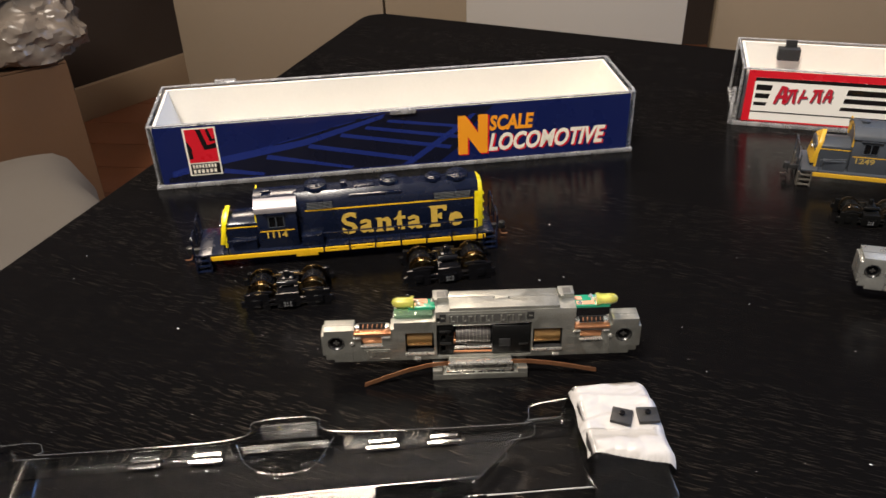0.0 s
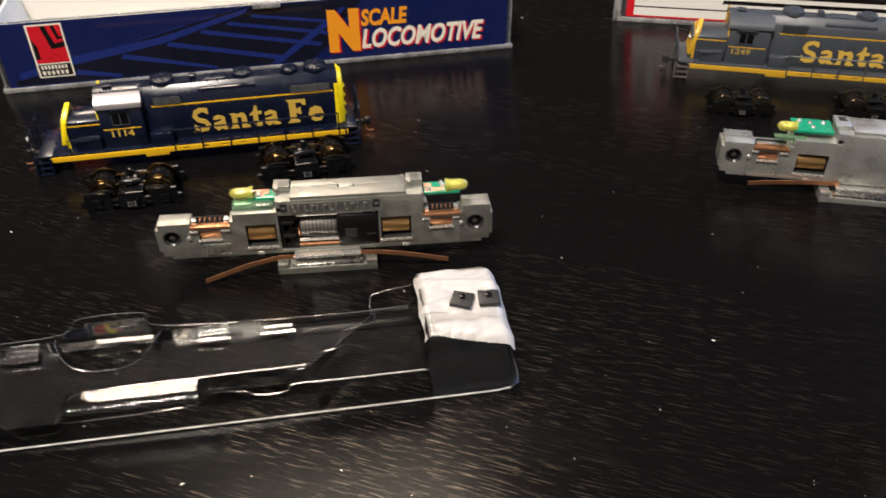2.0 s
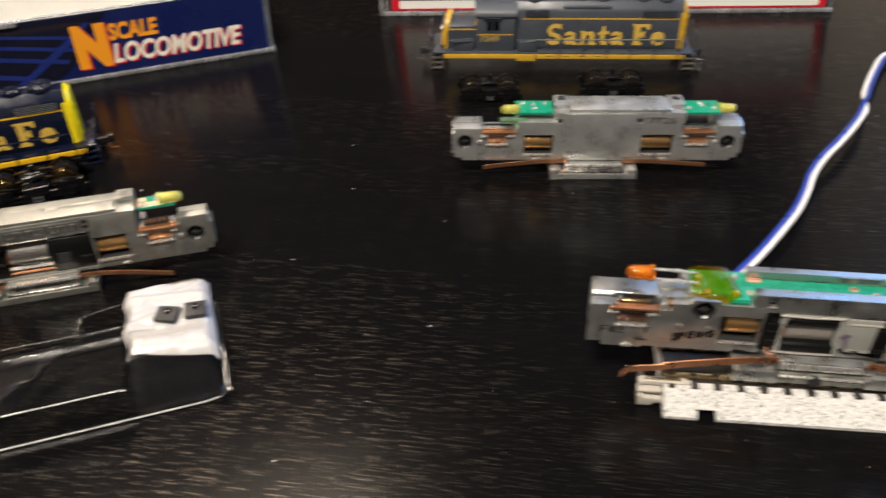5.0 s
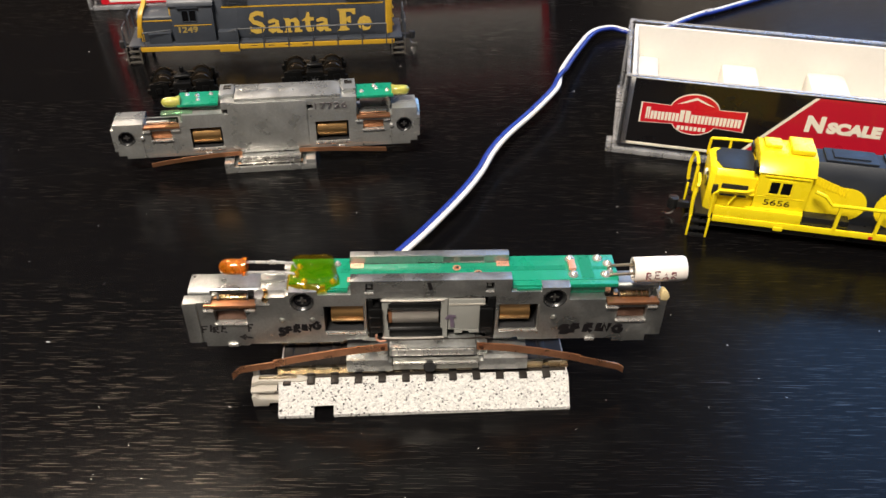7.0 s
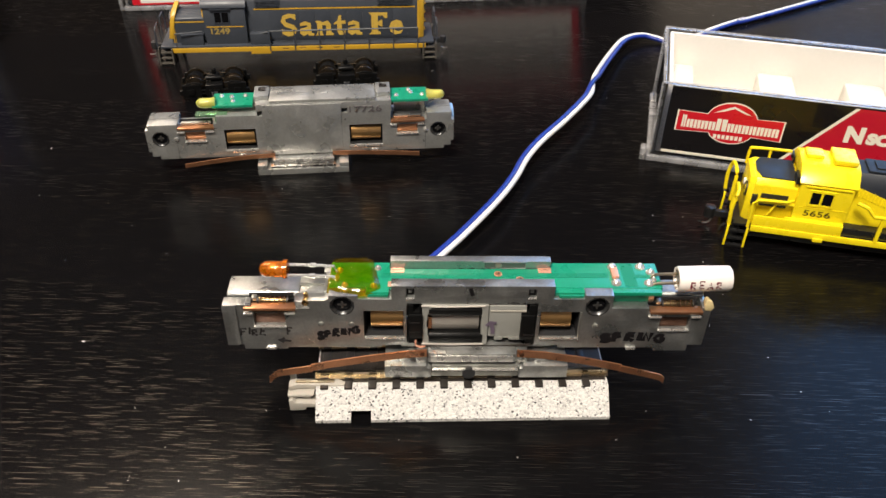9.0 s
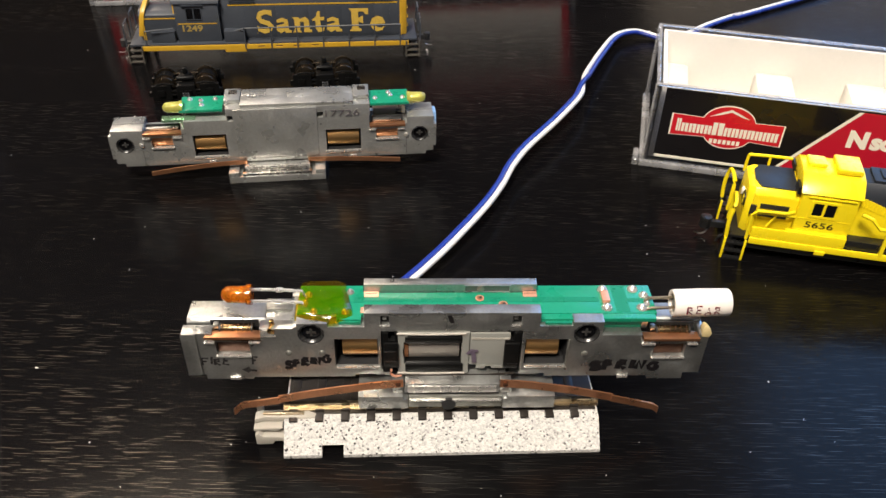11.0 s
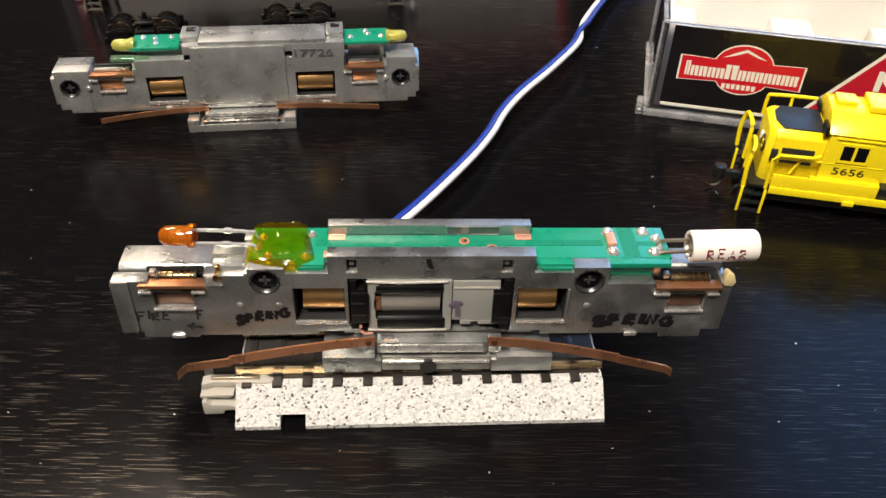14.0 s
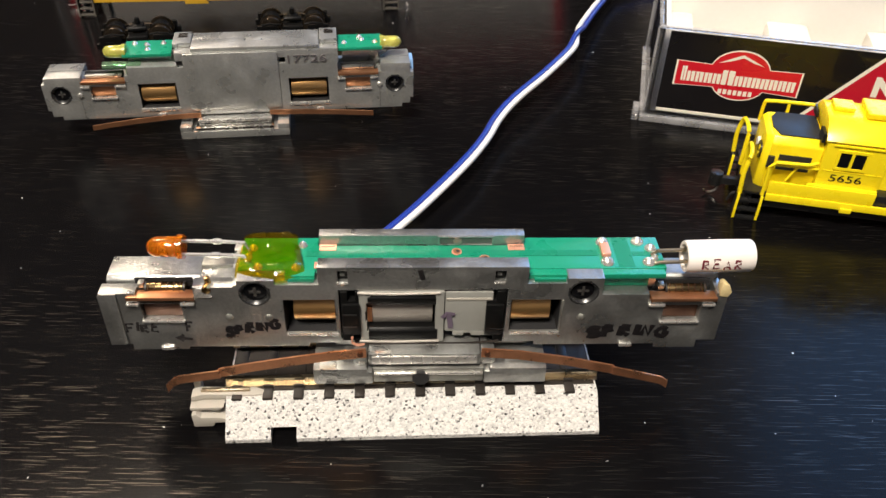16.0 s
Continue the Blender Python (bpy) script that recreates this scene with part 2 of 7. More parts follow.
def wood_table():
    """Black-brown stained wood with fine light pores along x."""
    m = bpy.data.materials.new("black_brown_wood")
    m.use_nodes = True
    nt = m.node_tree
    p = nt.nodes["Principled BSDF"]
    tc, mp = nt.nodes.new("ShaderNodeTexCoord"), nt.nodes.new("ShaderNodeMapping")
    mp.inputs["Scale"].default_value = (120.0, 5200.0, 300.0)
    mp2 = nt.nodes.new("ShaderNodeMapping")
    mp2.inputs["Scale"].default_value = (4.0, 40.0, 10.0)
    mp2.inputs["Location"].default_value = (2.4, 1.3, 0.0)
    n1, n2 = nt.nodes.new("ShaderNodeTexNoise"), nt.nodes.new("ShaderNodeTexNoise")
    n1.inputs["Scale"].default_value = n2.inputs["Scale"].default_value = 1.0
    n1.inputs["Detail"].default_value, n2.inputs["Detail"].default_value = 2.0, 4.0
    nt.links.new(tc.outputs["Object"], mp.inputs[0])
    nt.links.new(tc.outputs["Object"], mp2.inputs[0])
    nt.links.new(mp.outputs[0], n1.inputs["Vector"])
    nt.links.new(mp2.outputs[0], n2.inputs["Vector"])
    pore = nt.nodes.new("ShaderNodeMapRange")
    pore.inputs["From Min"].default_value, pore.inputs["From Max"].default_value = 0.61, 0.65
    nt.links.new(n1.outputs["Fac"], pore.inputs["Value"])
    patch = nt.nodes.new("ShaderNodeMapRange")
    patch.inputs["From Min"].default_value, patch.inputs["From Max"].default_value = 0.36, 0.58
    patch.inputs["To Min"].default_value = 0.32
    nt.links.new(n2.outputs["Fac"], patch.inputs["Value"])
    both = nt.nodes.new("ShaderNodeMath")
    both.operation = "MULTIPLY"
    nt.links.new(pore.outputs[0], both.inputs[0])
    nt.links.new(patch.outputs[0], both.inputs[1])
    mix = nt.nodes.new("ShaderNodeMix")
    mix.data_type = "RGBA"
    mix.inputs[6].default_value, mix.inputs[7].default_value = (0.0032, 0.0030, 0.0033, 1), (0.0115, 0.0098, 0.0076, 1)
    nt.links.new(both.outputs[0], mix.inputs[0])
    nt.links.new(mix.outputs[2], p.inputs["Base Color"])
    rg = nt.nodes.new("ShaderNodeMapRange")
    rg.inputs["To Min"].default_value, rg.inputs["To Max"].default_value = 0.20, 0.30
    nt.links.new(both.outputs[0], rg.inputs["Value"])
    nt.links.new(rg.outputs[0], p.inputs["Roughness"])
    sp = nt.nodes.new("ShaderNodeMapRange")
    sp.inputs["To Min"].default_value, sp.inputs["To Max"].default_value = 0.08, 0.70
    nt.links.new(both.outputs[0], sp.inputs["Value"])
    nt.links.new(sp.outputs[0], p.inputs["Specular IOR Level"])
    tint = nt.nodes.new("ShaderNodeMix")
    tint.data_type = "RGBA"
    tint.inputs[6].default_value, tint.inputs[7].default_value = (1, 1, 1, 1), (1.0, 0.86, 0.68, 1)
    nt.links.new(both.outputs[0], tint.inputs[0])
    nt.links.new(tint.outputs[2], p.inputs["Specular Tint"])
    b = nt.nodes.new("ShaderNodeBump")
    b.inputs["Strength"].default_value, b.inputs["Distance"].default_value = 0.06, 0.00008
    b.invert = True
    nt.links.new(both.outputs[0], b.inputs["Height"])
    nt.links.new(b.outputs[0], p.inputs["Normal"])
    return m


def ballast_stone():
    """Printed ballast: pale grains with grey and black ones among them."""
    m = bpy.data.materials.new("ballast")
    m.use_nodes = True
    nt = m.node_tree
    p = nt.nodes["Principled BSDF"]
    tc, vo = nt.nodes.new("ShaderNodeTexCoord"), nt.nodes.new("ShaderNodeTexVoronoi")
    vo.inputs["Scale"].default_value = 3000.0
    nt.links.new(tc.outputs["Object"], vo.inputs["Vector"])
    sep, ramp = nt.nodes.new("ShaderNodeSeparateColor"), nt.nodes.new("ShaderNodeValToRGB")
    nt.links.new(vo.outputs["Color"], sep.inputs[0])
    nt.links.new(sep.outputs[0], ramp.inputs[0])
    e = ramp.color_ramp.elements
    e[0].position, e[0].color = 0.0, (0.03, 0.03, 0.032, 1)
    e[1].position, e[1].color = 1.0, (0.74, 0.715, 0.67, 1)
    for pos, c in ((0.025, 0.08), (0.05, 0.34), (0.14, 0.50), (0.50, 0.61)):
        k = e.new(pos)
        k.color = (c, c * 0.98, c * 0.94, 1)
    nt.links.new(ramp.outputs[0], p.inputs["Base Color"])
    p.inputs["Roughness"].default_value = 0.7
    b = nt.nodes.new("ShaderNodeBump")
    b.inputs["Strength"].default_value, b.inputs["Distance"].default_value = 0.6, 0.0003
    b.invert = True
    nt.links.new(vo.outputs["Distance"], b.inputs["Height"])
    nt.links.new(b.outputs[0], p.inputs["Normal"])
    return m


M_TABLE = wood_table()
M_BALLAST = ballast_stone()
M_ZINC_PALE = surface("cast_zinc_pale", (0.48, 0.485, 0.465), 0.36, 0.72, 0.40, 150, 0.40, 1500, rough_vary=0.18)
M_COPPER_DARK = surface("dull_copper", (0.085, 0.034, 0.016), 0.4, 0.5, 0.2, 300, 0.06)
M_ZINC = surface("cast_zinc", (0.335, 0.335, 0.305), 0.46, 0.82, 0.26, 260, 0.45, 1500, rough_vary=0.18)
M_ZINC_DARK = surface("cast_zinc_aged", (0.44, 0.445, 0.43), 0.36, 0.9, 0.42, 150, 0.40, 1500, rough_vary=0.18)
M_STEEL = surface("bright_steel", (0.62, 0.60, 0.57), 0.25, 1.0, 0.08, 300, 0.05)
M_ARMATURE = surface("dull_steel", (0.20, 0.19, 0.18), 0.42, 0.9, 0.12, 200, 0.08)
M_STATOR = surface("ground_steel", (0.50, 0.46, 0.41), 0.45, 0.55, 0.10, 120, 0.06)
# darker zinc for pockets and joints; recess shade is put into the colour
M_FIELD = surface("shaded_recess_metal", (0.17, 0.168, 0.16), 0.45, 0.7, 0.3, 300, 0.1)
# frame metal darkened to carry the shade inside the screw sockets
M_SOCKET = surface("shaded_socket_metal", (0.10, 0.10, 0.10), 0.3, 0.8, 0.3, 300, 0.1)
M_COPPER = surface("phosphor_copper", (0.54, 0.255, 0.13), 0.42, 0.9, 0.14, 300, 0.06)
M_WIPER = surface("bright_copper_strip", (0.74, 0.345, 0.185), 0.33, 0.9, 0.22, 260, 0.08)
M_WHEEL = surface("dark_brass_wheel", (0.22, 0.155, 0.075), 0.24, 1.0, 0.15, 300, 0.05)
M_DARK_WHEEL = surface("blackened_wheel_metal", (0.09, 0.07, 0.05), 0.3, 0.9, 0.3, 300, 0.05)
M_BEARING = surface("dull_bronze", (0.54, 0.32, 0.125), 0.31, 0.9, 0.05, 300, 0.0, rough_vary=0.02)
M_BRASS = surface("brass", (0.62, 0.40, 0.16), 0.26, 1.0, 0.12, 300, 0.05)
M_GREEN = surface("green_circuit_board", (0.008, 0.25, 0.14), 0.32, 0.0, 0.18, 220, 0.04, 900, coat=0.3)
M_GREEN_DARK = surface("green_trace", (0.006, 0.20, 0.11), 0.3, 0.0, 0.1, 220, 0.03)
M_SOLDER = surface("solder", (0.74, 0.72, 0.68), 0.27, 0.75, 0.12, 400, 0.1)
M_PINK = surface("bare_copper_pad", (0.85, 0.42, 0.28), 0.4, 0.5, 0.12, 300, 0.05)
M_BLACK = surface("black_plastic", (0.012, 0.012, 0.012), 0.32, 0.0, 0.2, 250, 0.08)
M_BLACK_GLOSS = surface("glossy_black_plastic", (0.005, 0.005, 0.006), 0.14, 0.0, 0.2, 250, 0.05, spec=0.28)
M_DULL_BLACK = surface("dull_black_plastic", (0.005, 0.005, 0.005), 0.38, 0.0, 0.2, 250, 0.1, spec=0.12)
M_PAD = surface("charcoal_plastic", (0.016, 0.016, 0.017), 0.5, 0.0, 0.2, 250, 0.1)
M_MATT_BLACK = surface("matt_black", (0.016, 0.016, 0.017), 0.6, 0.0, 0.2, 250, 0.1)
M_NAVY = surface("navy_blue_paint", (0.0045, 0.0075, 0.021), 0.26, 0.0, 0.12, 160, 0.04, 1400, coat=0.12)
M_STEP = surface("weathered_step_paint", (0.075, 0.068, 0.058), 0.55, 0.0, 0.35, 300, 0.2, 1400)
M_GREYBLUE = surface("weathered_grey_blue_paint", (0.046, 0.053, 0.066), 0.42, 0.0, 0.28, 120, 0.12, 1400)
M_GREYBLUE_PALE = surface("pale_grey_paint", (0.11, 0.115, 0.12), 0.45, 0.0, 0.2, 120, 0.1, 1400)
M_YELLOW = surface("yellow_paint", (0.80, 0.47, 0.015), 0.34, 0.0, 0.08, 200, 0.04)
M_YELLOW_AGED = surface("dirty_yellow_paint", (0.58, 0.34, 0.025), 0.45, 0.0, 0.28, 260, 0.1)
M_YELLOW_BRIGHT = surface("bright_yellow_paint", (0.94, 0.74, 0.012), 0.3, 0.0, 0.05, 200, 0.03)
M_LETTER = surface("worn_yellow_lettering", (0.60, 0.40, 0.07), 0.45, 0.0, 0.42, 1300, 0.05)
M_LETTER_DULL = surface("faded_yellow_lettering", (0.36, 0.26, 0.07), 0.5, 0.0, 0.35, 900, 0.05)
M_SILVER = surface("satin_silver", (0.24, 0.22, 0.225), 0.34, 0.6, 0.1, 120, 0.05)
M_WHITE = surface("white_card", (0.86, 0.84, 0.80), 0.55, 0.0, 0.03, 90, 0.04)
M_FOAM = surface("white_foam_tray", (0.80, 0.765, 0.70), 0.6, 0.0, 0.05, 120, 0.1, 900)
M_BLUE_CARD = surface("blue_printed_card", (0.007, 0.013, 0.082), 0.3, 0.0, 0.12, 60, 0.02, coat=0.5)
M_BLUE_LINE = surface("mid_blue_print", (0.014, 0.027, 0.17), 0.3, 0.0, 0.1, 60, 0.02, coat=0.5)
M_INK_DARK = surface("black_blue_print", (0.007, 0.008, 0.02), 0.3, 0.0, 0.1, 60, 0.02, coat=0.5)
M_BLACK_CARD = surface("black_printed_card", (0.008, 0.007, 0.008), 0.3, 0.0, 0.1, 60, 0.02, coat=0.5)
M_RED = surface("red_print", (0.62, 0.012, 0.025), 0.32, 0.0, 0.08, 60, 0.02, coat=0.4)
M_RED_DARK = surface("dark_red_print", (0.50, 0.010, 0.03), 0.32, 0.0, 0.08, 60, 0.02, coat=0.4)
M_ORANGE = surface("orange_print", (0.90, 0.34, 0.02), 0.35, 0.0, 0.05, 60, 0.02)
M_CREAM = surface("cream_print", (0.86, 0.82, 0.70), 0.4, 0.0, 0.04, 60, 0.02)
M_INK = surface("black_marker_ink", (0.010, 0.009, 0.010), 0.5, 0.0, 0.1, 200, 0.02, spec=0.15)
M_INK_WORN = surface("rubbed_marker_ink", (0.022, 0.02, 0.02), 0.5, 0.0, 0.5, 900, 0.02)
M_RED_INK = surface("dark_red_marker_ink", (0.16, 0.02, 0.03), 0.5, 0.0, 0.3, 900, 0.02)
M_PURPLE = surface("purple_marker_ink", (0.12, 0.09, 0.13), 0.5, 0.0, 0.1, 200, 0.02)
M_GLUE = surface("yellowed_glue", (0.72, 0.58, 0.30), 0.25, 0.0, 0.2, 300, 0.1, coat=0.4)
M_GREY_PLASTIC = surface("pale_grey_plastic", (0.28, 0.28, 0.255), 0.45, 0.0, 0.08, 200, 0.05)
M_JOINER = surface("grey_plastic_joiner", (0.44, 0.41, 0.355), 0.45, 0.0, 0.08, 200, 0.05)
M_RAIL = surface("nickel_rail", (0.50, 0.42, 0.30), 0.28, 1.0, 0.1, 200, 0.05)
M_SLEEPER = surface("dark_brown_sleeper", (0.020, 0.016, 0.013), 0.45, 0.0, 0.2, 200, 0.1)
M_TISSUE = surface("white_tape", (0.47, 0.45, 0.44), 0.42, 0.0, 0.09, 160, 0.15, 500)
M_BLUE_WIRE = surface("blue_wire_sheath", (0.012, 0.032, 0.26), 0.32, 0.0, 0.08, 150, 0.02)
M_WHITE_WIRE = surface("white_wire_sheath", (0.82, 0.78, 0.70), 0.35, 0.0, 0.04, 150, 0.02)
M_SHRINK = surface("white_shrink_tube", (0.84, 0.78, 0.72), 0.42, 0.0, 0.04, 150, 0.06, 700)
M_CLEAR = clear_plastic("clear_case_plastic", (0.97, 0.97, 0.98), 0.03, 0.025)
# white veil puts the bright highlights of the case rims into the colour
M_RIM = clear_plastic("thick_clear_edge", (0.94, 0.94, 0.95), 0.05, 0.26, 1.5, (0.9, 0.9, 0.92))
M_BLISTER = clear_plastic("clear_blister_plastic", (0.97, 0.97, 0.97), 0.05, 0.004, 1.6)
M_FOLD = clear_plastic("clear_fold", (0.92, 0.92, 0.92), 0.12, 0.075, 1.6)
# strong pale veil carries the glint of the front edge and fold
M_CUT = clear_plastic("edge_glint_veil", (0.8, 0.8, 0.8), 0.2, 0.45, 1.6, (0.9, 0.88, 0.85))
M_TAPE = clear_plastic("amber_film", (0.95, 0.74, 0.06), 0.06, 0.05, 1.5, (0.62, 0.38, 0.0))
M_CARDBOARD = surface("brown_cardboard", (0.11, 0.055, 0.023), 0.8, 0.0, 0.12, 14, 0.1, 200)
M_BEIGE = surface("beige_laminate", (0.27, 0.212, 0.148), 0.6, 0.0, 0.06, 5, 0.03, 80)
M_WALL_DARK = surface("brown_wall_paint", (0.036, 0.024, 0.018), 0.7, 0.0, 0.08, 6, 0.1, 250)
M_PANEL = surface("off_white_board", (0.42, 0.39, 0.35), 0.7, 0.0, 0.04, 6, 0.05, 250)
M_WALL_PALE = surface("pale_wall_paint", (0.62, 0.58, 0.52), 0.7, 0.0, 0.04, 6, 0.08, 250)
M_BASE = surface("cream_baseboard_paint", (0.30, 0.215, 0.14), 0.5, 0.0, 0.05, 10, 0.04, 150)
M_FLOOR = surface("red_brown_floorboard", (0.16, 0.062, 0.030), 0.4, 0.0, 0.3, 8, 0.08, 150)
M_CLOTH = surface("grey_beige_cloth", (0.10, 0.085, 0.068), 0.85, 0.0, 0.1, 10, 0.4, 500)
M_BAG = surface("crinkled_plastic_bag", (0.20, 0.165, 0.13), 0.22, 0.0, 0.3, 30, 0.6, 90)
M_CEILING = surface("ceiling_paint", (0.75, 0.72, 0.68), 0.8, 0.0, 0.03, 5, 0.05, 150)
M_PALE_BLUE = surface("pale_blue_mark", (0.20, 0.36, 0.62), 0.5, 0.0, 0.1, 300, 0.05)


def led_glass(name, colour, clear):
    """Tinted clear resin, a little cloudy inside."""
    m = surface(name, colour, 0.06, 0.0, 0.08, 400, 0.02, coat=0.6, rough_vary=0.02)
    p = m.node_tree.nodes["Principled BSDF"]
    p.inputs["Transmission Weight"].default_value = clear
    p.inputs["IOR"].default_value = 1.45
    return m


M_SHELF = clear_plastic("clouded_green_plastic", (0.45, 0.75, 0.50), 0.08, 0.22, 1.5, (0.4, 0.62, 0.42))
M_LED_ORANGE = led_glass("orange_led_resin", (1.0, 0.26, 0.008), 0.74)
M_LED_YELLOW = led_glass("yellow_led_resin", (0.97, 0.90, 0.20), 0.68)

# ---- room ----
FLOOR = -0.74


def slab(name, x0, x1, y0, y1, z0, z1, material, label="", kind="structure", category="", holes=None):
    bm = box(B(), x0 / MM, x1 / MM, y0 / MM, y1 / MM, z0 / MM, z1 / MM)
    ob = part(name, bm, material, None, label, kind=kind)
    return tagged(ob, category=category) if category else ob


ROOM = [-2.4, 2.6, -2.2, 2.55]
slab("ceiling", ROOM[0], ROOM[1], ROOM[2], ROOM[3], 1.72, 1.80, M_CEILING, "white painted ceiling")
slab("wall_north", ROOM[0] - 0.1, ROOM[1] + 0.1, ROOM[3], ROOM[3] + 0.1, FLOOR - 0.05, 1.80, M_WALL_DARK, "dark brown painted wall")
slab("wall_south", ROOM[0] - 0.1, ROOM[1] + 0.1, ROOM[2] - 0.1, ROOM[2], FLOOR - 0.05, 1.80, M_WALL_PALE, "pale painted wall")
slab("wall_west", ROOM[0] - 0.1, ROOM[0], ROOM[2], ROOM[3], FLOOR - 0.05, 1.80, M_WALL_DARK, "dark brown painted wall")
slab("wall_east", ROOM[1], ROOM[1] + 0.1, ROOM[2], ROOM[3], FLOOR - 0.05, 1.80, M_WALL_PALE, "pale painted wall")
part("wall_northwest", box(B(), -2000, 400, 0, 100, -50, 2540), M_WALL_DARK, None, "dark brown painted wall", at=pose(-0.92, 2.168, FLOOR, 0, 0, 53), kind="structure")
part("baseboard", box(B(), -2000, 390, -18, -2, 0, 90), M_BASE, None, "cream painted baseboard on the brown wall", bevel=3, at=pose(-0.92, 2.168, FLOOR, 0, 0, 53), kind="structure")
NE = pose(1.20, 0.94, FLOOR, 0, 0, -50)
part("wall_northeast", rects(B(), [(-450, 1850, -50, 2540)], [(-300, 800, 1040, 2300)], 0, 100), M_WALL_PALE, None, "pale wall with a window", at=NE, kind="structure")
part("wall_return", box(B(), -550, -452, 104, 1700, -50, 2540), M_WALL_PALE, None, "pale wall beside the window", at=NE, kind="structure")
win = part("window_1", rects(B(), [(-300, 800, 1040, 2300)], [(-260, 230, 1080, 2260), (270, 760, 1080, 2260)], 20, 70), M_WALL_PALE, None, "white window frame at dusk", at=NE, kind="structure")
part("window_sill", box(B(), -340, 840, -60, 18, 1010, 1039), M_WALL_PALE, win, bevel=3)


def floor_boards():
    ob = slab("floor", ROOM[0], ROOM[1], ROOM[2], ROOM[3], FLOOR - 0.05, FLOOR - 0.006, M_FLOOR, "red-brown wooden floor")
    bm = B()
    box(bm, 2, 1198, 1.0, 119.0, 0, 6)
    mesh_ob = part("plank", bm, M_FLOOR, ob, bevel=1.0)
    k = 0
    for row in range(12):
        for col in range(3):
            m = pose(-2.35 + col * 1.2 + 0.35 * (row % 3), 0.95 + row * 0.12, FLOOR - 0.0055)
            if k == 0:
                mesh_ob.matrix_local = m
            else:
                c = mesh_ob.copy()
                scene.collection.objects.link(c)
                c.matrix_local = m
            k += 1


floor_boards()


def wardrobe(x, y, rz, w, h, d, label):
    """A plain cabinet with two doors and a plinth."""
    t = thing("cabinet", x, y, FLOOR, rz, label, "cabinet")
    part("body", box(B(), 0, w, 20, d, 60, h), M_BEIGE, t, bevel=2)
    part("plinth", box(B(), 20, w - 20, 50, d - 5, 0, 58), M_BEIGE, t)
    for i in range(2):
        part("door", box(B(), i * w / 2 + 2, (i + 1) * w / 2 - 2, 0, 18, 62, h - 2), M_BEIGE, t, bevel=2)
    return t


wardrobe(-0.615, 1.50, -8, 820, 600, 380, "low beige laminate cabinet with two doors")
wardrobe(0.335, 1.345, -12, 560, 600, 380, "low beige laminate cabinet beside a pale panel")


def pale_panel():
    t = thing("folding_screen", -0.06, 1.36, FLOOR, -6, "plain off-white panel standing behind the table", "panel")
    part("board", box(B(), 0, 348, 0, 25, 30, 600), M_PANEL, t, bevel=3)
    for x in (40, 270):
        part("foot", box(B(), x, x + 40, -60, 90, 0, 28), M_WALL_PALE, t, bevel=3)


pale_panel()


def carton(x, y, rz, w, d, h):
    t = thing("cardboard_box", x, y, FLOOR, rz, "closed brown cardboard box standing on the floor", "box")
    part("body", box(B(), 0, w, 0, d, 0, h - 4), M_CARDBOARD, t, bevel=4)
    part("flap", box(B(), 1, w - 1, 1, d / 2 - 1, h - 3.5, h), M_CARDBOARD, t, bevel=1)
    part("flap", box(B(), 1, w - 1, d / 2 + 1, d - 1, h - 3.5, h), M_CARDBOARD, t, bevel=1)
    part("packing_tape", box(B(), 0.5, w - 0.5, d / 2 - 25, d / 2 + 25, h + 0.2, h + 0.6), M_BEIGE, t, "shiny tan packing tape")
    return t


carton(-0.990, 1.150, 38, 300, 300, 390)


def bag(x, y, z):
    """A crumpled clear bag: a lump with folds and its gathered upper part."""
    t = thing("plastic_bag", x, y, z, 0, "crumpled clear plastic bag on a cardboard box", "bag")
    for name, dx, dz, r in (("body", 0.0, 0.0, 0.115), ("gathered_top", -0.02, 0.105, 0.105)):
        bm = B()
        bmesh.ops.create_icosphere(bm, subdivisions=5, radius=1.0)
        for v in bm.verts:
            n = v.co.normalized()
            k = 1 + 0.16 * noise.noise(n * 2.6 + Vector((x, y, z + dz)) * 9) + 0.09 * abs(noise.noise(n * 7)) + 0.035 * noise.noise(n * 19)
            v.co = Vector((n.x * r * 1.25 * k, n.y * r * 0.95 * k, max(-0.42, n.z) * r * 0.72 * k))
        lo = min(v.co.z for v in bm.verts)
        for v in bm.verts:
            v.co += Vector((dx, 0, dz - lo))
        part(name, bm, M_BAG, t)


bag(-0.885, 1.37, FLOOR + 0.391)


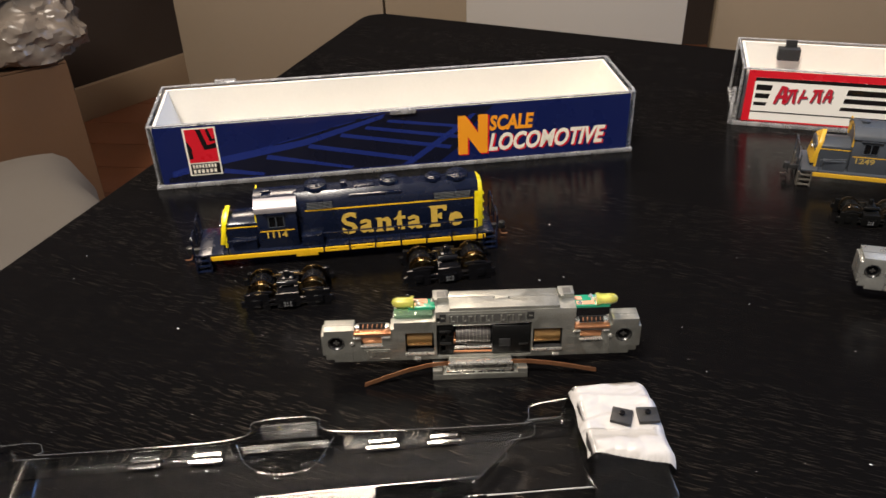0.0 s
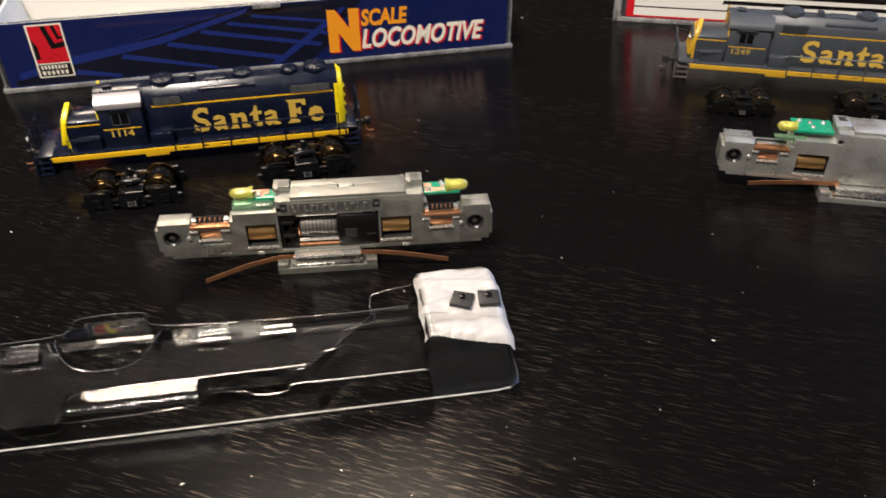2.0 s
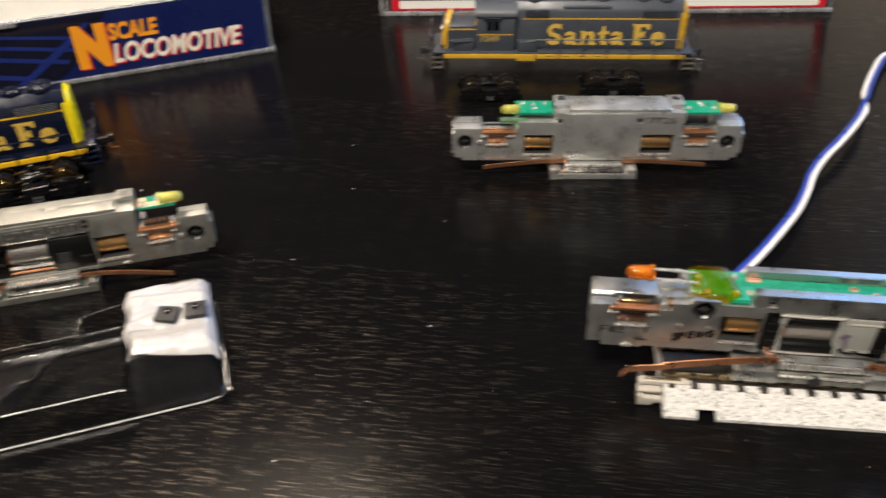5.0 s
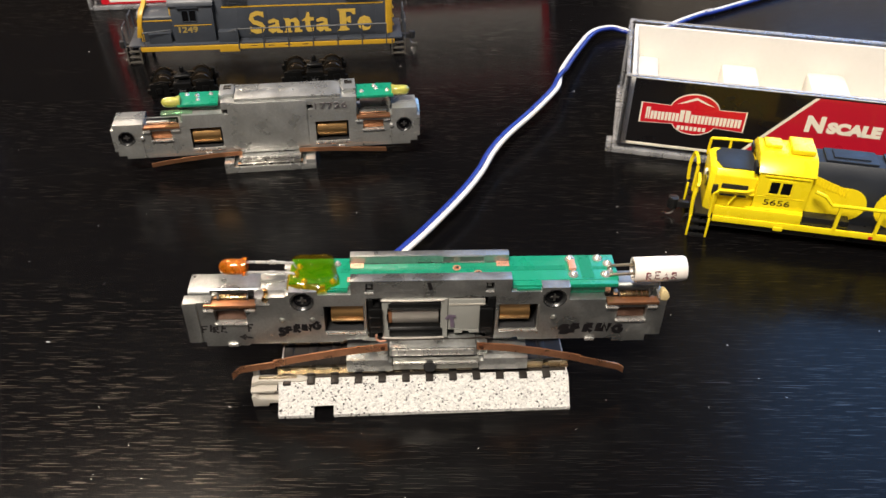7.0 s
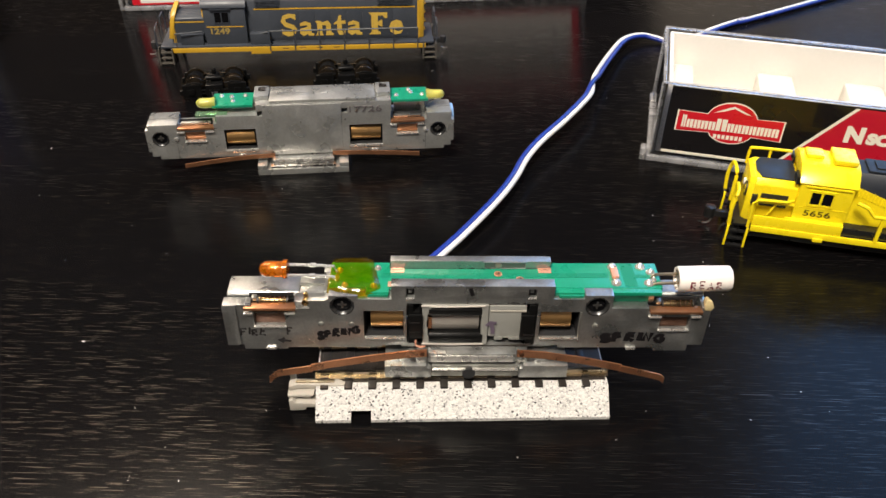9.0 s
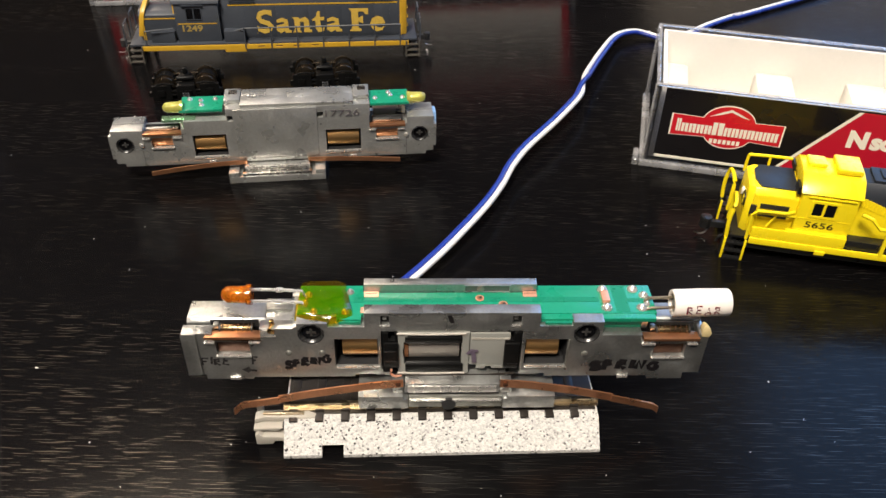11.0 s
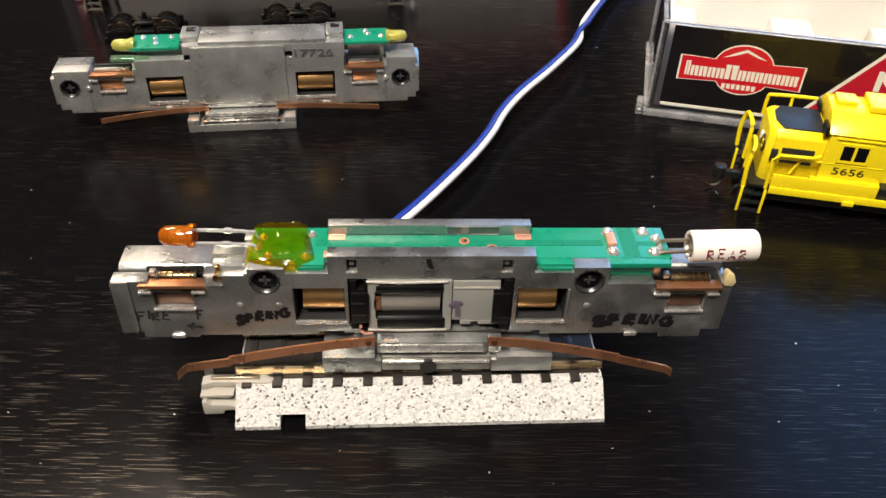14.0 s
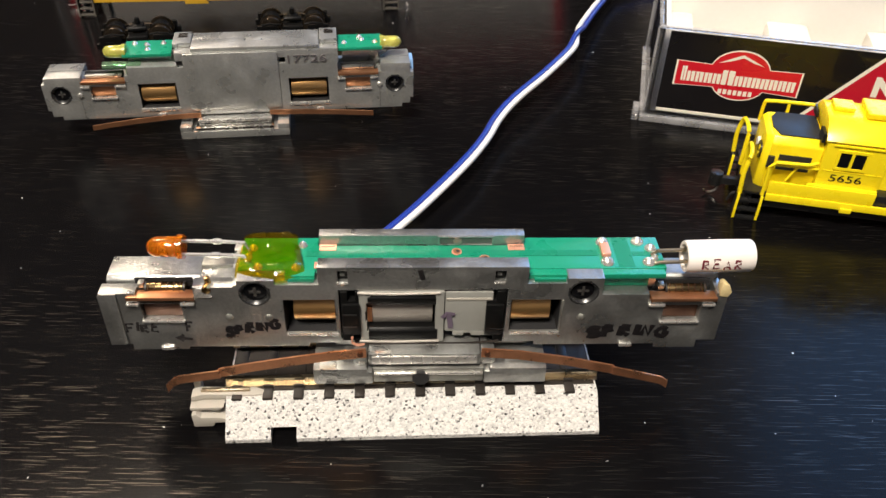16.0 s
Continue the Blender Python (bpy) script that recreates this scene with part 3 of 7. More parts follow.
def cloth_chair():
    """A chair draped with a grey cloth, of which the padded seat back shows."""
    t = thing("covered_chair", -0.514, 0.525, FLOOR, 38, "chair under a grey-beige cloth cover", "chair")
    bm = B()
    n = 28
    grid = []
    for j in range(n + 1):
        row = []
        for i in range(n + 1):
            u, v = i / n * 2 - 1, j / n * 2 - 1
            e = max(abs(u), abs(v)) ** 14
            z = 0.52 - 0.05 * e + 0.012 * noise.noise(Vector((u * 2.2, v * 2.2, 0.3))) - 0.05 * (u * u + v * v) * 0.3
            row.append(bm.verts.new((u * 0.22 + 0.010 * noise.noise(Vector((u, v * 3, 2))), v * 0.22, z)))
        grid.append(row)
    for j in range(n):
        for i in range(n):
            bm.faces.new((grid[j][i], grid[j][i + 1], grid[j + 1][i + 1], grid[j + 1][i]))
    edge = [grid[0][i] for i in range(n + 1)] + [grid[j][n] for j in range(1, n + 1)] + [grid[n][i] for i in range(n - 1, -1, -1)] + [grid[j][0] for j in range(n - 1, 0, -1)]
    low = [bm.verts.new((v.co.x * (1.03 + 0.03 * noise.noise(v.co * 14)), v.co.y * (1.03 + 0.03 * noise.noise(v.co * 11)), 0.22)) for v in edge]
    for k in range(len(edge)):
        q = (k + 1) % len(edge)
        bm.faces.new((edge[k], edge[q], low[q], low[k]))
    part("cover", bm, M_CLOTH, t, "loose grey-beige cloth cover")
    part("seat", box(B(), -200, 200, -200, 200, 400, 430), M_CARDBOARD, t)
    for sx in (-1, 1):
        for sy in (-1, 1):
            part("leg", cyl(B(), "z", sx * 175, sy * 175, 0, 400, 16, 12), M_CARDBOARD, t)


cloth_chair()

# ---- table ----
TABLE = pose(-0.0635, 0.5205, 0, 0, 0, -16.3)


def table():
    t = new("table")
    t.matrix_world = TABLE @ pose(0, 0, FLOOR)
    tagged(t, "black-brown wooden table with a fine grain and rounded corners", "table")
    W, D, R = 1250, 800, 14
    pts = []
    for cx, cy, a0 in ((W - R, -R, 0), (R, -R, 90), (R, -D + R, 180), (W - R, -D + R, 270)):
        pts += [(cx + R * math.cos(radians(a0 + k * 15)), cy + R * math.sin(radians(a0 + k * 15))) for k in range(7)]
    bm = prism(B(), pts, "z", 740 - 34, 740)
    part("tabletop", bm, M_TABLE, t, bevel=1.6)
    for x in (60, W - 130):
        for y in (-60, -D + 130):
            part("leg", box(B(), x, x + 65, y - 65, y, 0, 705.5), M_TABLE, t, bevel=2)
    part("apron", box(B(), 126, W - 131, -110, -88, 625, 705.5), M_TABLE, t)
    part("apron", box(B(), 126, W - 131, -D + 88, -D + 110, 625, 705.5), M_TABLE, t)


table()


def dust():
    """Specks of dust and lint on the table."""
    rnd = random.Random(5)
    bm = B()
    for k in range(330):
        x, y = rnd.uniform(-0.12, 0.42), rnd.uniform(0.09, 0.42)
        r, a = rnd.choice((0.06, 0.08, 0.08, 0.11, 0.16)), rnd.uniform(0, 6.28)
        long = rnd.choice((1, 1, 1.6, 3))
        vs = []
        for i in range(6):
            px_, py_ = r * long * math.cos(i * 1.047), r * math.sin(i * 1.047)
            vs.append(bm.verts.new((x + (px_ * math.cos(a) - py_ * math.sin(a)) * MM, y + (px_ * math.sin(a) + py_ * math.cos(a)) * MM, 0.0001)))
        top = bm.verts.new((x, y, 0.0001 + r * 0.7 * MM))
        for i in range(6):
            bm.faces.new((vs[i], vs[(i + 1) % 6], top))
    ob = part("dust", bm, M_WHITE, None, "pale specks of dust lying on the table", kind="stuff")
    tagged(ob, category="dust")


dust()


# ---- display cases ----
def case(name, x, y, rz, length, depth, height, label, group="open display cases"):
    """An open clear case with thick rims, a foot flange and a white tray; returns the case. Front face at y = 0."""
    t = thing(name, x, y, 0.0, rz, label, "case", group)
    part("case_floor", box(B(), 1.2, length - 1.2, 1.2, depth - 1.2, 0.4, 1.4), M_CLEAR, t)
    part("case_wall", box(B(), 1.2, length - 1.2, 0, 1.1, 1.4, height), M_CLEAR, t, "thin clear plastic wall")
    part("case_wall", box(B(), 1.2, length - 1.2, depth - 1.1, depth, 1.4, height), M_CLEAR, t, "thin clear plastic wall")
    part("case_wall", box(B(), 0, 1.1, 0, depth, 1.4, height), M_CLEAR, t, "thin clear plastic wall")
    part("case_wall", box(B(), length - 1.1, length, 0, depth, 1.4, height), M_CLEAR, t, "thin clear plastic wall")
    for y0, y1 in ((-0.9, 0.9), (depth - 0.9, depth + 0.9)):
        part("rim", box(B(), -0.3, length + 0.3, y0 + 0.3, y1 - 0.3, height, height + 0.6), M_RIM, t, bevel=0.15)
        part("foot_rail", box(B(), -1.2, length + 1.2, y0 - 0.4, y1 + 0.2, 0, 1.7), M_RIM, t, bevel=0.3)
    for x0, x1 in ((-0.6, 0.8), (length - 0.8, length + 0.6)):
        part("rim", box(B(), x0 + 0.2, x1 - 0.1, 0.95, depth - 0.95, height, height + 0.6), M_RIM, t, bevel=0.15)
        part("foot_rail", box(B(), x0 - 0.6, x1 + 0.6, 1.2, depth - 1.4, 0, 1.7), M_RIM, t, bevel=0.3)
        for yy in (0.0, depth - 1.3):
            part("corner_post", box(B(), x0, x1, yy, yy + 1.3, 1.8, height - 0.05), M_RIM, t, bevel=0.3)
    tray = B()
    box(tray, 1.5, length - 1.5, depth - 2.6, depth - 1.4, 1.6, height - 0.4)
    for s, xe in ((1, 0.0), (-1, length)):
        prism(tray, [(xe + s * a, b) for a, b in ((1.5, 1.6), (7.0, 1.6), (2.6, height - 0.6), (1.5, height - 0.6))], "y", 2.6, depth - 2.7)
    box(tray, 7.1, length - 7.1, 2.6, depth - 2.7, 1.6, 3.0)
    part("tray", tray, M_FOAM, t, "white inner tray")
    return t


def flat_shape(bm, pts, y, thick=0.06):
    return prism(bm, pts, "y", y - thick, y)


def blue_case():
    L, D, H = 193.5, 40.0, 26.5
    t = case("display_case", -0.1114, 0.2941, 12.58, L, D, H, "open clear plastic case with a blue printed card")
    c = part("printed_card", box(B(), 1.6, L - 1.6, -0.5, -0.05, 1.8, H - 0.4), M_BLUE_CARD, t, "blue card printed with a track scene")
    # printed track: dark bed, two rails and sleepers that run to a vanishing point
    bm = B()
    flat_shape(bm, [(4, 2.4), (113, 2.4), (121, 8.5), (127, 18), (135, 25.6), (86, 25.6), (60, 18.2), (34, 12.2), (12, 7.0), (4, 4.2)], -0.52, 0.03)
    part("print", bm, M_INK_DARK, c)
    bm = B()
    flat_shape(bm, [(6, 4.6), (6, 7.2), (25, 12.0), (59, 16.9), (92, 25.4), (90, 23.2), (59, 14.2), (25, 8.8)], -0.56, 0.03)
    flat_shape(bm, [(97.6, 2.4), (101.6, 2.4), (121.6, 16.2), (128, 22.5), (126.4, 22.8), (119.4, 17.6)], -0.56, 0.03)
    ties = ((25.5, 6.0, 41, 2.6, 2.0), (43, 10.6, 76.5, 2.4, 1.9), (60, 13.9, 103, 4.2, 1.7), (73, 17.6, 117, 8.6, 1.5), (83, 20.0, 120, 13.0, 1.3), (92, 22.2, 123, 17.2, 1.1))
    for k, (x0, z0, x1, z1, w) in enumerate(ties):
        flat_shape(bm, [(x0, z0 - w / 2), (x1, max(2.4, z1 - w / 2)), (x1 + 1, z1 + w / 2), (x0 + 1, z0 + w / 2)], -0.57 - 0.001 * k, 0.02)
    for k in range(5):
        x0, z0 = 38 + 11 * k, 13.4 + 2.6 * k
        flat_shape(bm, [(x0, z0), (x0 + 8.6, z0 + 1.9), (x0 + 8.8, z0 + 2.3), (x0, z0 + 0.4)], -0.58 - 0.001 * k, 0.02)
    part("print", bm, M_BLUE_LINE, c)
    # plain logo: a red square with a black bend, over a small black panel
    bm = B()
    flat_shape(bm, [(12.8, 4.8), (25.4, 4.8), (25.4, 25.4), (12.8, 25.4)], -0.60, 0.05)
    logo = part("logo_panel", bm, M_CREAM, c, "white-edged logo panel")
    part("print", flat_shape(B(), [(13.5, 10.5), (24.8, 10.5), (24.8, 24.8), (13.5, 24.8)], -0.66, 0.03), M_RED, logo)
    bm = B()
    flat_shape(bm, [(13.5, 12.2), (15.2, 12.2), (15.2, 17), (13.5, 20)], -0.70, 0.02)
    flat_shape(bm, [(17.8, 24.8), (19.6, 24.8), (21.4, 17.8), (24.8, 18.6), (24.8, 16.4), (19.9, 15.8)], -0.70, 0.02)
    flat_shape(bm, [(21.4, 24.8), (22.6, 24.8), (23.6, 20.4), (24.8, 20.6), (24.8, 19.6), (22.6, 19.3)], -0.70, 0.02)
    flat_shape(bm, [(13.5, 5.4), (24.8, 5.4), (24.8, 10.0), (13.5, 10.0)], -0.70, 0.02)
    part("print", bm, M_BLACK_CARD, logo)
    bm = B()
    for row, z in ((9, 8.1), (6, 5.9)):
        for k in range(8 if row == 9 else 6):
            w = 9.6 / (8 if row == 9 else 6)
            flat_shape(bm, [(14.3 + k * w, z), (14.3 + k * w + w * 0.62, z), (14.3 + k * w + w * 0.62, z + 1.5), (14.3 + k * w, z + 1.5)], -0.73, 0.02)
    part("print", bm, M_CREAM, logo)
    letters("letter_n", "N", 14.0, M_ORANGE, c, 120.6, -0.62, 6.4, width=12.2, bold=1.7)
    letters("letter_shade", "N", 14.0, M_RED, c, 121.3, -0.57, 5.9, width=12.2, bold=1.7)
    letters("lettering", "SCALE", 6.0, M_ORANGE, c, 133.5, -0.60, 14.8, width=18.2, shear=0.12, bold=0.38)
    letters("lettering", "LOCOMOTIVE", 7.2, M_CREAM, c, 133.3, -0.64, 5.7, width=49.0, shear=0.24, bold=0.34)
    letters("lettering", "LOCOMOTIVE", 7.2, M_RED, c, 134.0, -0.58, 5.2, width=49.0, shear=0.24, bold=0.4)
    part("clip", box(B(), 93.5, 103.8, -1.4, -0.95, H - 1.6, H + 0.7), M_RIM, t, bevel=0.2)
    part("clip", box(B(), 22, 31, D - 0.2, D + 1.4, H + 0.4, H + 1.6), M_RIM, t, bevel=0.2)
    bm = B()
    box(bm, 12, 15.5, D - 5.5, D - 2.7, 3.05, 10.5)
    box(bm, 15.5, 23, D - 4.5, D - 2.7, 5.5, 7.6)
    part("tray_clip", bm, M_BLACK, t, "small black clip in the tray", bevel=0.2)


def red_striped_case():
    L, D, H = 193.0, 38.0, 26.0
    t = case("display_case", 0.1267, 0.3646, -8.2, L, D, H, "open clear plastic case with a red, white and black striped card")
    c = part("printed_card", box(B(), 2.4, L - 2.4, -0.5, -0.05, 2.2, H - 0.4), M_RED, t, "card with a red border and black stripes")
    part("print", flat_shape(B(), [(5.6, 3.0), (L - 5.6, 3.0), (L - 5.6, H - 3.4), (5.6, H - 3.4)], -0.54, 0.03), M_WHITE, c)
    bm = B()
    flat_shape(bm, [(5.6, H - 5.0), (L - 5.6, H - 5.0), (L - 5.6, H - 3.4), (5.6, H - 3.4)], -0.58, 0.03)
    for z0, z1, a, b in ((16.8, 19.4, 12.6, 43.0), (13.2, 15.4, 12.0, 42.4), (9.8, 11.4, 11.4, 41.6)):
        flat_shape(bm, [(6.4, z0), (a, z0), (a + 0.4, z1), (6.4, z1)], -0.58, 0.03)
        flat_shape(bm, [(b, z0), (L - 6, z0), (L - 6, z1), (b + 0.4, z1)], -0.58, 0.03)
    flat_shape(bm, [(5.6, 6.6), (L - 5.6, 6.6), (L - 5.6, 7.2), (5.6, 7.2)], -0.58, 0.03)
    part("print", bm, M_BLACK_CARD, c)
    # logo as plain slanted strokes with a grey shade
    for dx, dz, y, mat_ in ((0.5, -0.5, -0.60, M_GREYBLUE_PALE), (0.0, 0.0, -0.64, M_RED_DARK)):
        bm = B()
        for k, (w, h) in enumerate(((6.0, 8.4), (4.6, 6.6), (4.0, 6.4), (5.0, 6.2), (4.2, 6.2))):
            x = 14.2 + k * 4.9 + dx
            z = 11.0 + 0.5 * k + dz
            flat_shape(bm, [(x, z), (x + w * 0.2, z), (x + w * 0.62, z + h), (x + w * 0.4, z + h)], y, 0.03)
            if k != 2:
                flat_shape(bm, [(x + w * 0.62, z + 0.3), (x + w * 0.86, z), (x + w * 0.84, z + h * 0.95), (x + w * 0.58, z + h)], y - 0.001, 0.03)
            flat_shape(bm, [(x + w * 0.1, z + h * (0.3 if k % 2 == 0 else 0.8)), (x + w * 0.92, z + h * (0.36 if k % 2 == 0 else 0.86)), (x + w * 0.94, z + h * (0.54 if k % 2 == 0 else 1.04)), (x + w * 0.14, z + h * (0.46 if k % 2 == 0 else 0.98))], y - 0.002, 0.03)
        part("logo", bm, mat_, c)
    bm = B()
    box(bm, 17.5, 27.0, D - 7.0, D - 3.0, H - 7, H - 1.5)
    box(bm, 20.5, 25.5, D - 3.4, D - 2.8, H - 3.5, H + 1.6)
    part("hinge_block", bm, M_MATT_BLACK, t, "black plastic block in the tray", bevel=0.2)
    part("foot", box(B(), -3.0, -1.4, -1.0, 1.6, 0, 17), M_RIM, t, bevel=0.4)


def black_red_case():
    L, D, H = 190.0, 41.0, 26.0
    t = case("display_case", 0.2852, 0.2076, -28.2, L, D, H, "open clear plastic case with a black and red card")
    c = part("printed_card", box(B(), 2.6, L - 2.4, -0.5, -0.05, 4.4, H - 0.4), M_BLACK_CARD, t, "black card with a red panel")
    bm = flat_shape(B(), [(37.2, 4.6), (L - 3, 4.6), (L - 3, H - 0.8), (54.6, H - 0.8)], -0.54, 0.03)
    part("print", bm, M_RED_DARK, c)
    bm = flat_shape(B(), [(36.0, 4.6), (37.2, 4.6), (54.8, H - 0.8), (53.6, H - 0.8)], -0.56, 0.03)
    flat_shape(bm, [(2.8, 3.6), (L - 3, 3.6), (L - 3, 4.3), (2.8, 4.3)], -0.4, 0.3)
    part("print", bm, M_CREAM, c)
    # logo as plain shapes: a white-edged red plaque with a hump and a peak line
    arc = [(21.2 + 7.2 * math.cos(a), 16.6 + 5.6 * math.sin(a)) for a in [math.pi * (0.08 + 0.84 * k / 12) for k in range(13)]]
    low = [(21.6 + 6.4 * math.cos(a), 13.4 - 4.2 * math.sin(a)) for a in [math.pi * (1 - (0.1 + 0.8 * k / 10)) for k in range(11)]]
    plaque = [(35.9, 18.2)] + arc + [(5.9, 18.2), (5.9, 11.7)] + low + [(35.9, 11.7)]
    grow = [(21.5 + (a - 21.5) * 1.03, 15.4 + (b - 15.4) * 1.06) for a, b in plaque]
    logo = part("logo_panel", flat_shape(B(), grow, -0.58, 0.03), M_CREAM, c, "white-edged red logo plaque")
    part("print", flat_shape(B(), plaque, -0.62, 0.03), M_RED, logo)
    bm = B()
    x = 7.2
    for k in range(13):
        h = 4.0 if k in (0, 5) else 2.8
        w = 1.2 if k == 0 else 3.0 if k == 5 else 1.85
        flat_shape(bm, [(x, 12.9), (x + w * 0.42, 12.9), (x + w * 0.42, 12.9 + h), (x, 12.9 + h)], -0.66, 0.02)
        flat_shape(bm, [(x + w * 0.58, 12.9), (x + w, 12.9), (x + w, 12.9 + h), (x + w * 0.5, 12.9 + h)], -0.661, 0.02)
        x += w + 0.28
    for k in range(7):
        flat_shape(bm, [(17 + k * 1.25, 10.3), (17.9 + k * 1.25, 10.3), (17.9 + k * 1.25, 11.7), (17 + k * 1.25, 11.7)], -0.66, 0.02)
    flat_shape(bm, [(15.6, 18.6), (18.6, 20.2), (21.2, 21.4), (24.4, 19.9), (26.6, 18.9), (24.3, 19.4), (21.3, 20.6), (18.7, 19.5)], -0.66, 0.02)
    part("print", bm, M_CREAM, logo)
    letters("lettering", "N", 4.7, M_CREAM, c, 53.0, -0.60, 14.6, width=5.2, bold=0.4)
    letters("lettering", "SCALE", 3.1, M_CREAM, c, 59.0, -0.60, 14.7, width=15.2, bold=0.36)
    # foam ribs that hold the model
    for k, x0 in enumerate((3.0, 31.2, 58.4, 112.0, 150.0)):
        w = (8.0, 11.5, 12.0, 11.0, 10.0)[k]
        part("foam_rib", box(B(), x0, x0 + w, 24.0, D - 2.8, 3.05, 15.6), M_FOAM, t, "white foam rib", bevel=1.6)
    part("foot", box(B(), -3.2, -1.4, -1.2, 2.2, 0, 4.0), M_RIM, t, bevel=0.4)


blue_case()
red_striped_case()
black_red_case()


# ---- locomotive shells ----
def slab_letters(parent, x0, x1, y, z0, z1, material):
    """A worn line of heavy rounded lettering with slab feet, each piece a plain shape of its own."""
    W, H = x1 - x0, z1 - z0
    low = 0.66
    shapes = (
        (0.000, 0.135, [[(0.92, 0.98), (0.92, 0.72), (0.62, 0.84), (0.30, 0.76), (0.34, 0.62), (0.78, 0.50), (0.98, 0.28), (0.78, 0.04), (0.40, -0.02), (0.06, 0.10), (0.04, 0.34), (0.34, 0.20), (0.64, 0.20), (0.66, 0.32), (0.22, 0.44), (0.02, 0.66), (0.16, 0.92), (0.50, 1.02)]]),
        (0.145, 0.265, [[(0.08, low * 0.86), (0.44, low), (0.80, low * 0.86), (0.84, 0.12), (1.0, 0.10), (1.0, 0.0), (0.62, 0.0), (0.58, 0.08), (0.30, -0.02), (0.04, 0.12), (0.08, 0.32), (0.56, 0.40), (0.54, low * 0.74), (0.10, low * 0.66)]]),
        (0.275, 0.425, [[(0.02, low), (0.34, low), (0.40, low * 0.9), (0.70, low * 1.02), (0.86, low * 0.8), (0.88, 0.12), (1.0, 0.10), (1.0, 0.0), (0.56, 0.0), (0.60, 0.12), (0.60, low * 0.7), (0.40, low * 0.72), (0.38, 0.12), (0.46, 0.0), (0.0, 0.0), (0.12, 0.12), (0.12, low * 0.86)]]),
        (0.430, 0.525, [[(0.0, low * 0.84), (0.30, low), (0.46, 0.90), (0.66, 0.90), (0.66, low), (1.0, low), (1.0, low * 0.78), (0.66, low * 0.78), (0.68, 0.18), (0.98, 0.20), (0.90, 0.02), (0.44, 0.0), (0.26, 0.16), (0.26, low * 0.78), (0.0, low * 0.74)]]),
        (0.535, 0.660, [[(0.08, low * 0.86), (0.44, low), (0.80, low * 0.86), (0.84, 0.12), (1.0, 0.10), (1.0, 0.0), (0.62, 0.0), (0.58, 0.08), (0.30, -0.02), (0.04, 0.12), (0.08, 0.32), (0.56, 0.40), (0.54, low * 0.74), (0.10, low * 0.66)]]),
        (0.715, 0.870, [[(0.0, 1.0), (0.98, 1.0), (0.98, 0.74), (0.84, 0.74), (0.74, 0.86), (0.48, 0.86), (0.48, 0.58), (0.66, 0.66), (0.72, 0.66), (0.72, 0.34), (0.64, 0.36), (0.48, 0.44), (0.48, 0.14), (0.62, 0.10), (0.62, 0.0), (0.0, 0.0), (0.14, 0.12), (0.14, 0.88)]]),
        (0.880, 1.000, [[(0.50, low), (0.84, low * 0.88), (1.0, 0.32), (0.36, 0.30), (0.44, 0.16), (0.72, 0.12), (0.96, 0.20), (0.80, 0.02), (0.44, -0.03), (0.12, 0.10), (0.0, 0.32), (0.14, low * 0.84)]]),
    )
    line = part("lettering", box(B(), x0, x0 + 0.2, y, y + 0.1, z0, z0 + 0.2), material, parent, "worn yellow lettering")
    for a, b, polys in shapes:
        bm = B()
        for poly in polys:
            prism(bm, [(x0 + (a + (b - a) * u) * W, z0 + v * H) for u, v in poly], "y", y - 0.09, y)
        part("letter_shape", bm, material, line)
    return line


